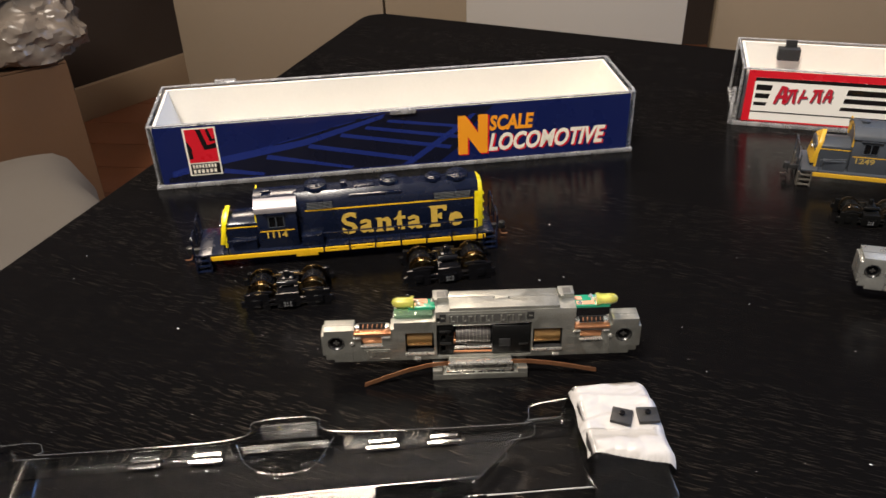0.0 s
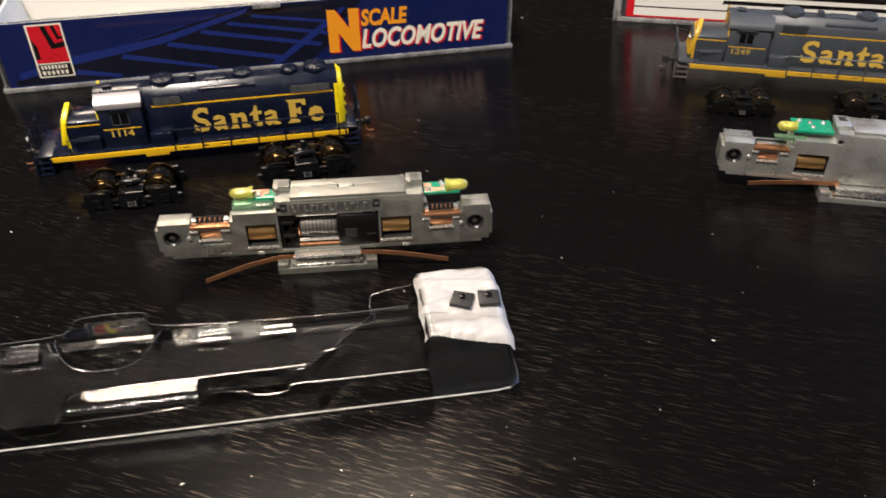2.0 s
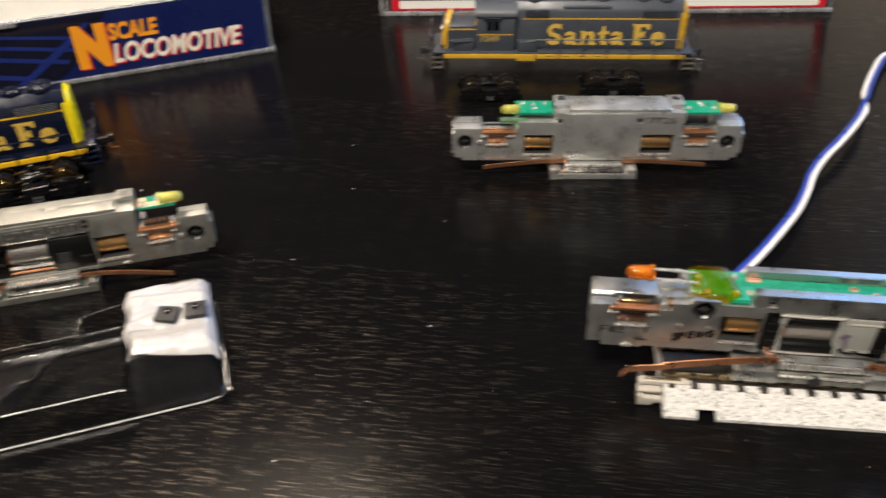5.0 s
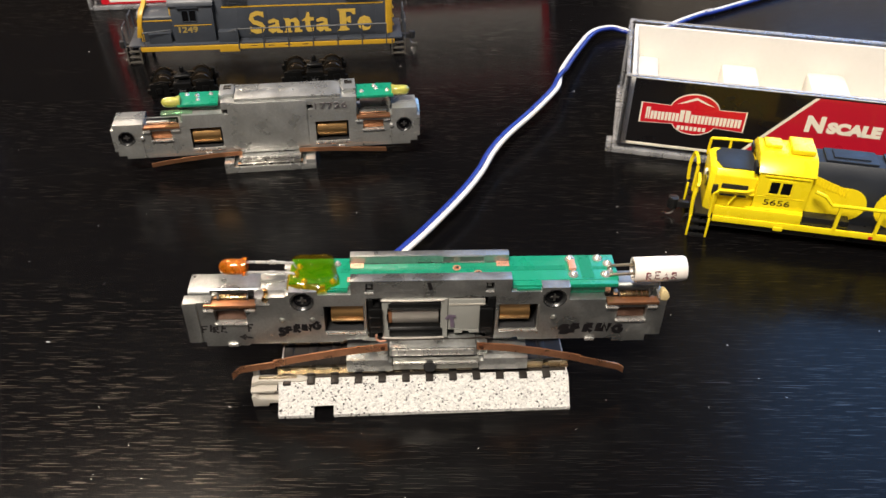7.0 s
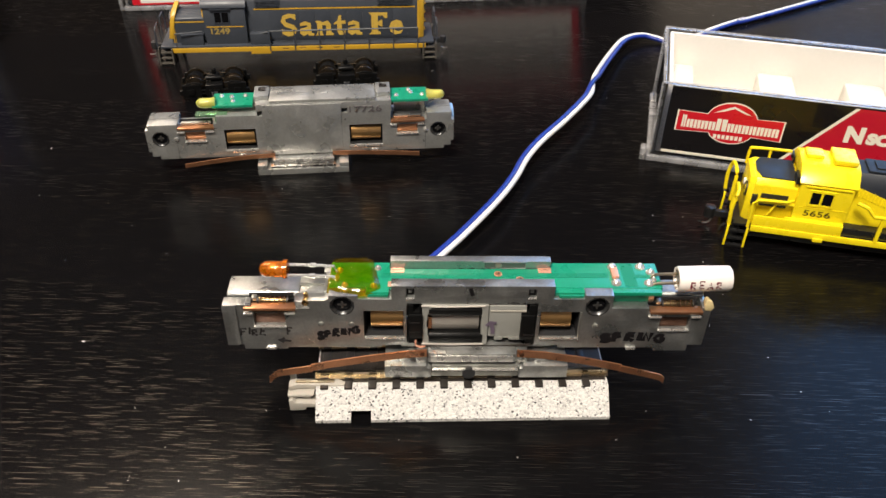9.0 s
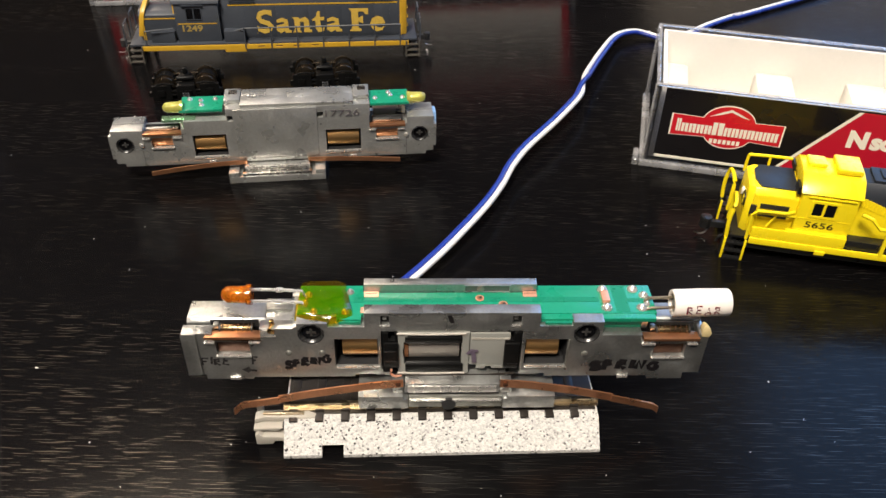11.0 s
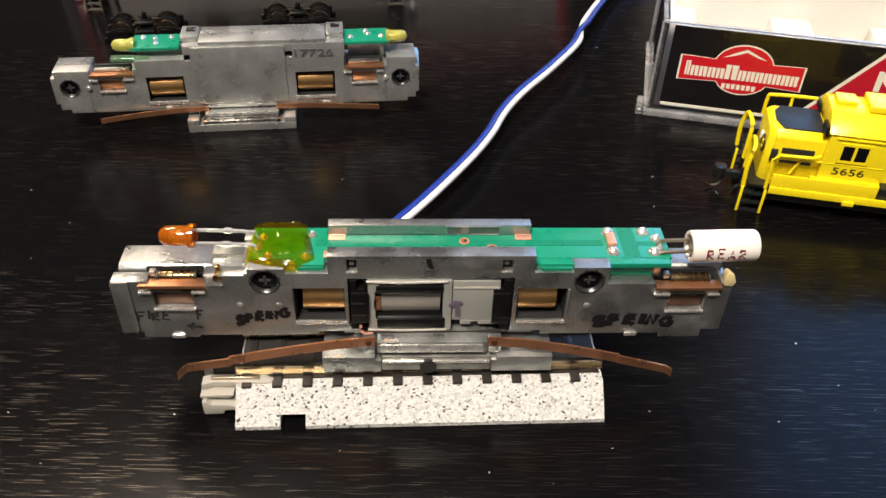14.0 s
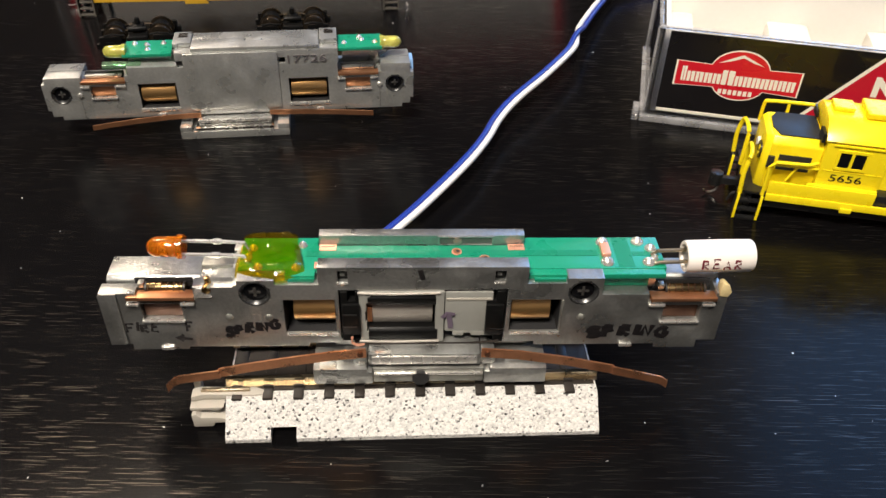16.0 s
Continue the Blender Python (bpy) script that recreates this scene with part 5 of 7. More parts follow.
def small_chassis(name, x, y, rz, label, motor, metal, end_deep, deep):
    """A four-axle split-frame chassis on its tank. x runs from the left end, front face at y = 0."""
    t = thing(name, x, y, 0.0, rz, label, "model chassis", "bare locomotive chassis")
    win = [(23.4, 31.4, 7.6, 14.6), (59.2, 67.4, 7.8, 14.8)] if motor else [(22.2, 31.2, 7.4, 14.0), (58.4, 68.1, 7.5, 14.1)]
    solids = [(0.8, 88.6, 6.0, 15.2), (0, 89.4, 7.6, 14.6), (3.0, 86.5, 5.0, 6.0), (0.8, 20.8, 15.2, 16.2), (20.4, 32.0, 14.0, 18.4), (32.0, 70.8, 6.0, 21.7), (81.2, 88.6, 15.2, 17.2), (70.8, 81.2, 6.0, 14.6)]
    holes = win + [(9.2, 19.4, 14.2, 16.4), (70.6, 80.4, 14.2, 18.0), (32.2, 33.6, 18.0, 19.6), (56.4, 58.0, 18.2, 19.8)] + octagon_holes(4.0, 11.7, 2.05) + octagon_holes(84.7, 11.7, 2.05) + [(11.0, 16.8, 10.6, 13.7), (72.4, 78.6, 10.6, 13.7)]
    if motor:
        holes.append((32.2, 58.6, 5.9, 17.2))
    solids += [(2.2, 87.2, 7.6, 14.6)]
    bm = rects(B(), solids, holes, 0, end_deep)
    inner = [(r[0], min(r[1], 72.0), r[2], r[3]) if r[0] > 25 else (max(r[0], 20.0), min(r[1], 72.0), r[2], r[3]) for r in solids if r[0] < 72.0 and r[1] > 20.0]
    rects(bm, inner, [h for h in holes if h[1] < 70 and h[0] > 20], end_deep, 8.6)
    rects(bm, inner, [], 8.62, 10.4)
    for v in bm.verts:
        if v.co.y > 7.9 * MM:
            v.co.y = 7.9 * MM + (v.co.y - 7.9 * MM) * (deep - 7.9) / 2.5
    body = part("frame", bm, metal, t, "cast grey zinc frame", bevel=0.26)
    for xx in (4.0, 84.7):
        screw_hole(body, xx, 11.7, 2.05, metal)
    for xx in (8.4, 80.9):
        bm = cyl(B(), "y", xx, 11.6, -0.25, 0.0, 0.7, 16)
        cyl(bm, "y", xx, 11.6, -0.42, -0.25, 0.45, 16, 0.7)
        part("rivet", bm, M_SOLDER, body, "bright pin end", bevel=0.1)
        part("seam", box(B(), xx - 0.07, xx + 0.07, -0.03, 0.1, 5.4, 10.8), M_FIELD, body)
    # parting line between the two halves of the casting
    for a, b, zz in ((0.9, 9.1, 16.2), (82.0, 88.5, 17.2)):
        part("parting_line", box(B(), a, b, end_deep * 0.5 - 0.12, end_deep * 0.5 + 0.12, zz - 0.1, zz + 0.02), M_FIELD, body)
    for a in (11.0, 72.4):
        # shade behind each tongue painted as a black plate
        part("tongue_shade", box(B(), a - 0.2, a + 6.2, 2.6, 2.8, 10.3, 14.0), M_MATT_BLACK, body)
    for a in (25.6, 64.8):
        part("casting_tab", box(B(), a, a + 1.9, -0.32, -0.01, 5.1, 5.8), M_SOLDER, body, bevel=0.1)
    for a, b, c, d in win:
        part("bearing", cyl(B(), "x", 3.4, (c + d) / 2 - 0.1, a + 0.4, b - 0.5, 3.0, 26), M_BEARING, body, "brown bronze bearing sleeve", bevel=0.1)
        # black sheets inside the window put the cavity's shade into the colour
        part("cavity_shade", rects(B(), [(a + 0.02, b - 0.02, c + 0.02, d - 0.02)], [(a + 0.12, b - 0.12, c + 0.12, d - 0.12)], 0.2, 6.3), M_MATT_BLACK, body)
        part("cavity_shade_back", box(B(), a - 0.2, b + 0.2, 6.4, 6.8, c - 0.2, d + 0.2), M_MATT_BLACK, body)
        # lip in brighter metal, so the edge's highlight sits in the colour
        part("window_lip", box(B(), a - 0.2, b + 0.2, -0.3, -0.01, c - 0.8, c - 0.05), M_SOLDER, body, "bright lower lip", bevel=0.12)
    brush(body, 9.1, 19.5, 11.1, 16.7, 15.2, 10.8, y=0.0, coil=motor)
    brush(body, 70.6, 80.6, 72.5, 78.5, 15.2, 10.8, y=0.0, coil=motor)
    # top plate with a lap joint
    part("top_plate", rects_flat(B(), [(35.9, 66.3, 0.2, 4.0), (35.9, 48.4, 4.0, 5.4), (52.7, 66.3, 4.0, 4.9)], 21.75, 22.7), metal, body, bevel=0.12)
    part("top_plate", rects_flat(B(), [(35.9, 66.3, 5.7, deep + 0.1), (48.7, 52.4, 4.3, 5.7), (52.4, 66.3, 5.2, 5.7)], 21.75, 22.5), metal, body, bevel=0.12)
    for xx in (31.4, 66.5):
        part("top_lug", rects_flat(B(), [(xx, xx + 4.3, 4.6 if motor else 3.0, deep), (xx + 0.4, xx + 1.2, 3.8 if motor else 2.4, deep)], 21.75, 23.2 if motor else 22.9), metal, body, bevel=0.18)
        # plate on the lug; on the motor chassis its dark colour gives pocket shade
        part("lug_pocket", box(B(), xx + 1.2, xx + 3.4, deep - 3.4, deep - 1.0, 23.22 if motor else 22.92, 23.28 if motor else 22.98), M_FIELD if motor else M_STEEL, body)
    if motor:
        for xx in (33.2, 57.5):
            # black patch painted in place of the slot's own shade
            part("slot_shade", box(B(), xx - 0.1, xx + 1.7, -0.12, -0.01, 18.4, 20.9), M_MATT_BLACK, body, "small slot, its shade put in as black")
            part("slot_tooth", box(B(), xx + 0.3, xx + 1.3, -0.2, -0.13, 19.4, 19.9), metal, body)
    if motor:
        m = part("motor", box(B(), 32.4, 58.4, 3.2, 7.8, 6.2, 16.6), M_MATT_BLACK, t, "black motor in the frame opening", bevel=0.3)
        part("armature", cyl(B(), "x", 4.4, 11.2, 37.6, 47.4, 3.6, 28), M_ARMATURE, m, "bare steel armature", bevel=0.2)
        for k in range(9):
            part("lamination", cyl(B(), "x", 4.4, 11.2, 38.4 + k * 1.0, 38.5 + k * 1.0, 3.64, 28), M_STATOR, m)
        part("winding", tube(B(), [(37.4, 1.4, 9.9), (41.5, 0.7, 9.5), (47.2, 1.2, 9.0)], 0.3, 6), M_SLEEPER, m)
        part("winding", tube(B(), [(37.4, 2.4, 12.6), (37.0, 1.4, 11.0), (37.4, 1.6, 9.6)], 0.45, 6), M_COPPER, m)
        part("field_rod", tube(B(), [(35.2, 0.9, 16.5), (58.0, 0.9, 16.7)], 0.38, 8), M_SOLDER, m, "bright upper rod")
        part("field_rod", tube(B(), [(37.2, 1.0, 8.3), (47.6, 1.0, 8.2)], 0.42, 8), M_SOLDER, m, "bright lower rod")
        part("field_rod", tube(B(), [(36.6, 0.8, 6.9), (47.8, 0.8, 6.8)], 0.32, 8), M_COPPER, m, "copper lower rod")
        clip = part("magnet_clip", rects(B(), [(32.6, 36.9, 6.4, 16.9)], [(33.4, 34.6, 7.4, 9.4), (33.4, 34.6, 11.4, 13.4), (35.6, 37.0, 12.8, 15.2)], 0.3, 2.6), M_DULL_BLACK, m, "black end bracket", bevel=0.2)
        for zz in (10.2, 14.4):
            part("clip_tab", box(B(), 33.0, 36.2, -0.2, 0.28, zz, zz + 0.7), M_BLACK, clip, bevel=0.12)
        holder = part("brush_holder", prism(B(), [(0.2, 6.2), (-0.2, 7.4), (-0.25, 14.4), (0.5, 16.0), (2.4, 16.4), (3.0, 6.2)], "x", 47.7, 58.4), M_DULL_BLACK, m, "black brush holder", bevel=0.35)
        part("brush_cap", box(B(), 49.6, 52.8, -0.55, -0.27, 9.2, 12.0), M_MATT_BLACK, holder, bevel=0.15)
        part("brush_rib", box(B(), 55.2, 57.8, -0.5, -0.27, 9.6, 10.2), M_BLACK, holder, bevel=0.1)
        part("brush_cap", tube(B(), [(47.9, 1.4, 6.8), (47.7, 0.6, 11.2), (48.0, 1.2, 15.8)], 0.5, 8), M_BLACK_GLOSS, holder)
        bm = B()
        for k in range(12):
            xx = 36.2 + k * 1.62 + (0.8 if k > 7 else 0)
            box(bm, xx, xx + 0.42, -0.4, -0.01, 18.2, 20.2)
            if k % 3 != 1:
                box(bm, xx + 0.44, xx + 1.05, -0.4, -0.01, 19.8 if k % 2 else 18.2, 20.2 if k % 2 else 18.6)
        part("cast_mark", bm, metal, body, "raised cast lettering")
        # flat plate whose dark colour stands for shade around the raised letters
        part("text_field", box(B(), 35.7, 56.9, -0.06, -0.01, 17.8, 20.6), M_FIELD, body, "field behind the letters, recess shade in its colour")
        part("text_frame", rects(B(), [(35.4, 57.2, 17.5, 20.9)], [(35.7, 56.9, 17.8, 20.6)], -0.1, -0.01), metal, body)
        letters("cast_word", "LEFT", 2.2, metal, body, 12.3, -0.16, 6.3, width=6.0, bold=0.14, deep=0.4)
        part("word_frame", rects(B(), [(11.7, 18.9, 5.6, 9.2)], [(11.95, 18.65, 5.85, 8.95)], -0.2, -0.01), metal, body, bevel=0.05)
    else:
        part("side_panel", box(B(), 33.9, 56.2, -0.35, -0.01, 6.4, 21.5), metal, body, "plain cast side panel", bevel=0.15)
        letters("cast_number", "17726", 1.9, M_SILVER, body, 58.6, -0.12, 18.4, width=9.4, deep=0.25)
        # pale blue patch over the upper part of the right end
        part("blue_mark", prism(B(), [(1.0, 12.4), (6.6, 12.4), (6.6, 16.6), (3.0, 16.6)], "x", 88.5, 89.55), M_PALE_BLUE, body, "pale blue mark on the end face")
    # circuit boards and lamps at both ends
    for s, x0, x1 in ((-1, 17.6, 31.0), (1, 71.2, 80.8)):
        z = (20.3 if s < 0 else 19.9) if motor else 21.0
        front = 4.2 if motor and s < 0 else 3.2 if motor else 1.6
        if motor and s < 0:
            x0, x1 = 20.6, 34.0
        if not motor:
            x0, x1 = (19.6, 31.0) if s < 0 else (70.9, 81.8)
        pcb = part("circuit_board", box(B(), x0 + (4.0 if motor and s < 0 else 0), x1, front, deep - 0.2, z - 0.8, z), M_GREEN, t, "green circuit board", bevel=0.08)
        part("board_support", box(B(), x0 + 1, min(x1 - 0.8, 31.0) if s < 0 else x1 - 0.8, 4.2 if s < 0 else 5.0, min(8.0, end_deep), 18.45 if s < 0 else 14.65, z - 0.85), metal, t) if end_deep > 5 else None
        if s < 0:
            shelf = part("lamp_shelf", box(B(), x0 - (0.2 if motor else 5.0), x0 + (10.6 if motor else 4.0), 2.0 if motor else 0.8, front + 1.4, z - (1.8 if motor else 3.2), z - (0.85 if motor else 2.2)), M_SHELF, t, "clear greenish plastic shelf", bevel=0.25)
            part("shelf_front", box(B(), x0 + 0.4, x0 + (10.4 if motor else 3.6), 0.5 if not motor else 1.8, 1.5 if not motor else 2.6, 16.3 if not motor else 18.42, z - (3.25 if not motor else 1.85)), M_SHELF, shelf, bevel=0.2)
        spots = ((0.34 if motor else 0.2, 7.6), (0.46, 6.8), (0.5, 5.6 if motor else 4.2), (0.8, 7.4)) if s < 0 else ((0.15, 4.4), (0.5, 7.6), (0.55, 6.0), (0.85, 4.4))
        for f, yy in spots:
            part("solder_joint", cyl(B(), "z", x0 + f * (x1 - x0), yy, z + 0.02, z + 0.6, 0.75, 12, 0.35), M_SOLDER, pcb)
        if motor:
            for f, yy, w in ((0.52, 5.1, 2.4) if s < 0 else (0.3, 3.7, 5.0), (0.62 if s < 0 else 0.12, 6.2 if s < 0 else 5.9, 2.0), (0.5 if s < 0 else 0.85, 7.3 if s < 0 else 3.8, 5.0 if s < 0 else 2.4)):
                part("copper_pad", box(B(), x0 + f * (x1 - x0) - w / 2, x0 + f * (x1 - x0) + w / 2, yy, yy + (0.9 if yy > 7 else 1.6), z + 0.02, z + 0.1), M_PINK, pcb)
        lamp = led(t, (x0 + (4.6 if motor else 0.0)) if s < 0 else (x1 + (-3.0 if motor else 0.4)), (5.4 if s < 0 else 4.6) if motor else (3.4 if s < 0 else 4.0), z + (1.1 if motor else 0.1), s, M_LED_YELLOW, 1.55 if motor else 1.5, 5.4 if motor else 4.6, "pale yellow lamp")
    # fuel tank, keeper and copper wipers
    bm = box(B(), 30.8, 57.6, -3.4, 13.6, 0.0, 2.0)
    tank = part("fuel_tank", bm, metal, t, "cast fuel tank weight", bevel=0.2)
    for xx in (30.8, 54.8):
        part("tank_foot", box(B(), xx, xx + 2.8, -3.4, 13.6, 2.02, 3.4), metal, tank, bevel=0.2)
    front, top = (-2.6, 5.5) if motor else (-2.0, 4.6)
    part("tank_rib", box(B(), 34.6, 53.8, -3.2, 13.4, 2.05, 2.9), M_STEEL, tank, bevel=0.2)
    part("keeper_bar", box(B(), 35.4, 53.2, front, 12.8, 2.95, top - 0.1), metal, tank, bevel=0.3)
    part("keeper_face", box(B(), 36.0, 52.6, front - 0.15, front, 3.4, top - 0.9), M_STEEL, tank)
    # glint along the keeper's top edge painted as a bright strip
    part("keeper_lip", box(B(), 35.2, 53.4, front - 0.3, front + (1.4 if motor else 0.6), top - 0.75, top), M_SOLDER, tank, "keeper edge, its glint in brighter metal", bevel=0.2)
    if motor:
        paths = ([(35.6, -2.3, 5.3), (30, -2.6, 5.1), (24, -3.4, 4.2), (18, -4.4, 2.8), (14.6, -5.0, 1.9), (11.6, -5.4, 1.0)], [(53.0, -2.3, 5.3), (58, -2.4, 5.2), (64, -2.8, 4.6), (70, -3.2, 3.6), (74, -3.4, 2.7), (77, -3.5, 2.1)])
    else:
        paths = ([(36, -0.6, 5.2), (28, -0.8, 5.0), (20, -1.2, 4.5), (14, -1.5, 3.9), (9.8, -1.7, 3.4)], [(53, -0.6, 5.2), (62, -0.8, 5.1), (70, -1.0, 4.7), (79, -1.2, 4.1)])
    for pth in paths:
        part("copper_wiper", strip(B(), pth, 1.3, 0.3), M_COPPER, t, "bent copper wiper strip")
    return t


def frame_at(x, y, rz, du, dv):
    """The point du along and dv across a line that starts at x, y and runs at rz degrees."""
    a = radians(rz)
    return x + (du * math.cos(a) - dv * math.sin(a)) * MM, y + (du * math.sin(a) + dv * math.cos(a)) * MM


small_chassis("chassis", *frame_at(-0.0186, 0.1924, 6.5, -4.0, -3.0), 6.5, "bare grey metal chassis with an exposed motor", True, M_ZINC, 5.0, 8.4)
small_chassis("chassis", *frame_at(0.1406, 0.2337, -8.94, -4.0, 0.0), -8.94, "bare dull grey metal chassis with a plain side", False, M_ZINC_PALE, 7.8, 9.4)


def large_chassis():
    """The six-axle chassis that stands on the piece of track. x from the left end, front face at y = 0."""
    x, y = frame_at(0.1769, 0.1363, -14.28, -24.0, 0.0)
    t = thing("chassis", x, y, 0.0, -14.28, "large grey metal chassis with a green circuit board, standing on track", "model chassis", "bare locomotive chassis")
    metal = M_ZINC_DARK
    win = [(28.4, 36.6, 15.5, 22.7), (64.6, 72.7, 15.5, 22.5)]
    motor = (37.2, 63.9, 12.9, 24.7)
    tongues = [(6.2, 12.5, 18.6, 22.1), (89.5, 95.6, 17.7, 21.2)]
    solids = [(0.2, 99.5, 13.2, 22.2), (2.6, 97.4, 13.2, 21.0), (3.4, 12.3, 12.0, 13.2), (12.3, 32.0, 12.5, 13.2), (69.0, 89.4, 12.4, 13.2), (89.4, 96.4, 11.5, 13.2), (0.2, 5.8, 22.2, 24.2), (14.8, 21.0, 22.2, 25.4), (21.0, 34.2, 22.0, 25.8), (21.6, 27.4, 25.8, 26.7), (34.2, 66.9, 13.2, 29.3), (66.9, 73.2, 22.0, 25.9), (73.2, 79.0, 22.0, 26.9), (79.0, 86.7, 22.0, 23.5), (97.6, 99.5, 22.0, 23.7)]
    holes = win + tongues + [motor, (37.2, 38.8, 26.3, 28.6), (61.7, 63.4, 26.2, 28.5)] + octagon_holes(24.2, 24.0, 2.15) + octagon_holes(76.0, 23.9, 2.15)
    bm = rects(B(), solids, holes, 0, 2.4)
    core = [(0.6, 99.2, 13.2, 23.0), (7.0, 92.0, 12.5, 13.2)]
    rects(bm, core, win + [motor, (5.8, 14.8, 18.4, 23.2), (86.9, 98.0, 17.5, 23.2)], 2.4, 4.0)
    rects(bm, core, win + [motor], 4.0, 8.6)
    rects(bm, [(20.0, 86.0, 13.4, 25.8), (33.8, 67.1, 25.8, 28.75)], [], 8.6, 10.4)
    body = part("frame", bm, metal, t, "cast grey zinc frame", bevel=0.24)
    # back half of the end blocks, with a sloped front edge
    part("end_block", prism(B(), [(2.9, 23.06), (2.9, 24.2), (3.6, 24.9), (8.3, 24.9), (8.6, 24.5), (8.6, 23.06)], "x", 0.7, 15.4), metal, body, "raised end block", bevel=0.22)
    part("end_rib", prism(B(), [(0.1, 13.4), (0.1, 23.9), (0.5, 24.3), (2.9, 24.3), (2.9, 13.9), (2.5, 13.4)], "y", -0.4, -0.01), metal, body, "raised rib at the end", bevel=0.15)
    part("end_shelf", box(B(), 15.5, 20.4, 2.6, 8.4, 23.06, 25.2), metal, body, bevel=0.2)
    part("end_shelf_top", box(B(), 15.4, 20.6, 5.0, 8.0, 25.22, 25.8), M_ZINC, body, "bright strip under the lamp leads", bevel=0.15)
    part("end_block", prism(B(), [(4.1, 23.06), (4.1, 23.6), (4.6, 24.0), (8.6, 24.0), (8.6, 23.06)], "x", 88.2, 99.0), metal, body, bevel=0.2)
    part("board_bed", box(B(), 20.5, 88.0, 2.45, 8.55, 23.05, 25.9), metal, body)
    for xx, zz in ((24.2, 24.0), (76.0, 23.9)):
        screw_hole(body, xx, zz, 2.15, metal)
    for xx in (37.2, 61.7):
        # black block fills the slot to give its inner shade
        part("slot_shade", box(B(), xx + 0.02, xx + 1.56, 0.9, 2.38, 26.32, 28.48), M_DULL_BLACK, body)
        part("slot_tooth", box(B(), xx + 0.4, xx + 1.1, 0.5, 0.88, 27.2, 27.9), metal, body)
        part("slot_lip", box(B(), xx - 0.1, xx + 1.7, -0.18, 0.3, 25.9, 26.28), M_SOLDER, body, bevel=0.1)
    for xx, zz in ((19.7, 19.1), (26.0, 19.0), (76.2, 18.7)):
        bm = cyl(B(), "y", xx, zz, -0.2, 0.0, 0.66, 18)
        cyl(bm, "y", xx, zz, -0.34, -0.2, 0.42, 18, 0.66)
        part("rivet", bm, M_ZINC, body, "bright pin end", bevel=0.1)
    # filed corner, brown glue and casting tabs
    part("cut_corner", prism(B(), [(14.7, 23.4), (17.6, 23.4), (17.8, 23.8), (16.2, 25.3), (15.2, 25.3)], "y", -0.25, 0.3, [(14.9, 23.6), (17.4, 23.6), (17.6, 23.8), (16.2, 25.2), (15.3, 25.2)]), M_SOLDER, body, "filed bright corner", bevel=0.12)
    bm = cyl(B(), "y", 16.9, 25.0, -0.3, 2.2, 0.75, 10, 0.5)
    cyl(bm, "z", 17.0, 1.2, 24.4, 26.5, 0.7, 9, 0.45)
    part("glue_plug", bm, M_BRASS, body, "brown plug of glue", bevel=0.15)
    part("glue_blob", prism(B(), [(97.9, 23.2), (99.4, 22.9), (99.9, 24.0), (99.2, 25.6), (98.2, 25.9), (97.8, 24.6)], "y", -0.3, 1.8, [(98.2, 23.4), (99.1, 23.2), (99.5, 24.0), (98.9, 25.2), (98.3, 25.4), (98.0, 24.6)]), M_GLUE, body, "yellowed dab of glue", bevel=0.3)
    for x0, z0 in ((7.9, 12.05), (83.4, 12.0)):
        part("casting_tab", box(B(), x0, x0 + 2.1, -0.35, -0.01, z0, z0 + 0.75), M_SOLDER, body, bevel=0.12)
    for a, b, c, d in win:
        part("bearing", cyl(B(), "x", 3.7, (c + d) / 2 + 0.1, a + (1.4 if a < 40 else 0.2), b - (0.1 if a < 40 else 1.5), 3.1, 30), M_BEARING, body, "brown bronze bearing sleeve", bevel=0.1)
        # opening darkened by black sheets that stand for its shade
        part("cavity_shade", rects(B(), [(a + 0.02, b - 0.02, c + 0.02, d - 0.02)], [(a + 0.12, b - 0.12, c + 0.12, d - 0.12)], 0.35, 7.2), M_MATT_BLACK, body)
        part("cavity_shade_back", box(B(), a - 0.2, b + 0.2, 7.3, 7.6, c - 0.2, d + 0.2), M_MATT_BLACK, body)
        # highlight under the window given by a brighter lip
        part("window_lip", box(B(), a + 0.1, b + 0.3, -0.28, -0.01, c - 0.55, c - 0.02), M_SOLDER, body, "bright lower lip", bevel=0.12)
    part("window_post", box(B(), 72.72, 73.1, -0.2, -0.01, 15.0, 22.4), M_ZINC, body, bevel=0.1)
    brush(body, 4.4, 14.8, 6.3, 12.4, 23.7, 18.7, y=0.0, coil="spool", tongue=M_COPPER_DARK)
    brush(body, 87.0, 97.8, 89.6, 95.5, 22.9, 17.8, y=0.0, coil="spool", tongue=M_COPPER_DARK)
    for a, b, c, d in tongues:
        # black plate added behind the tongue for the shade of its opening
        part("tongue_shade", box(B(), a - 0.3, b + 0.3, 2.42, 2.6, c - 0.3, d + 0.9), M_MATT_BLACK, body)
    pocket = part("pocket", rects(B(), [(53.0, 62.1, 26.95, 28.7)], [(53.3, 61.8, 27.1, 28.5)], 8.3, 8.58), M_ZINC_DARK, body, "recess in the back plate", bevel=0.08)
    # pocket's shade painted as a darker floor plate
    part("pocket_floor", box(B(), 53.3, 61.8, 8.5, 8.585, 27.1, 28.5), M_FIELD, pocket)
    part("pocket_boss", cyl(B(), "y", 56.2, 27.8, 8.25, 8.48, 0.7, 16), M_ZINC, pocket)
    # motor: black brackets, a pale plastic cage and the bare armature
    m = part("motor", box(B(), 37.4, 63.7, 3.6, 8.5, 13.0, 24.4), M_MATT_BLACK, t, "motor in the frame opening")
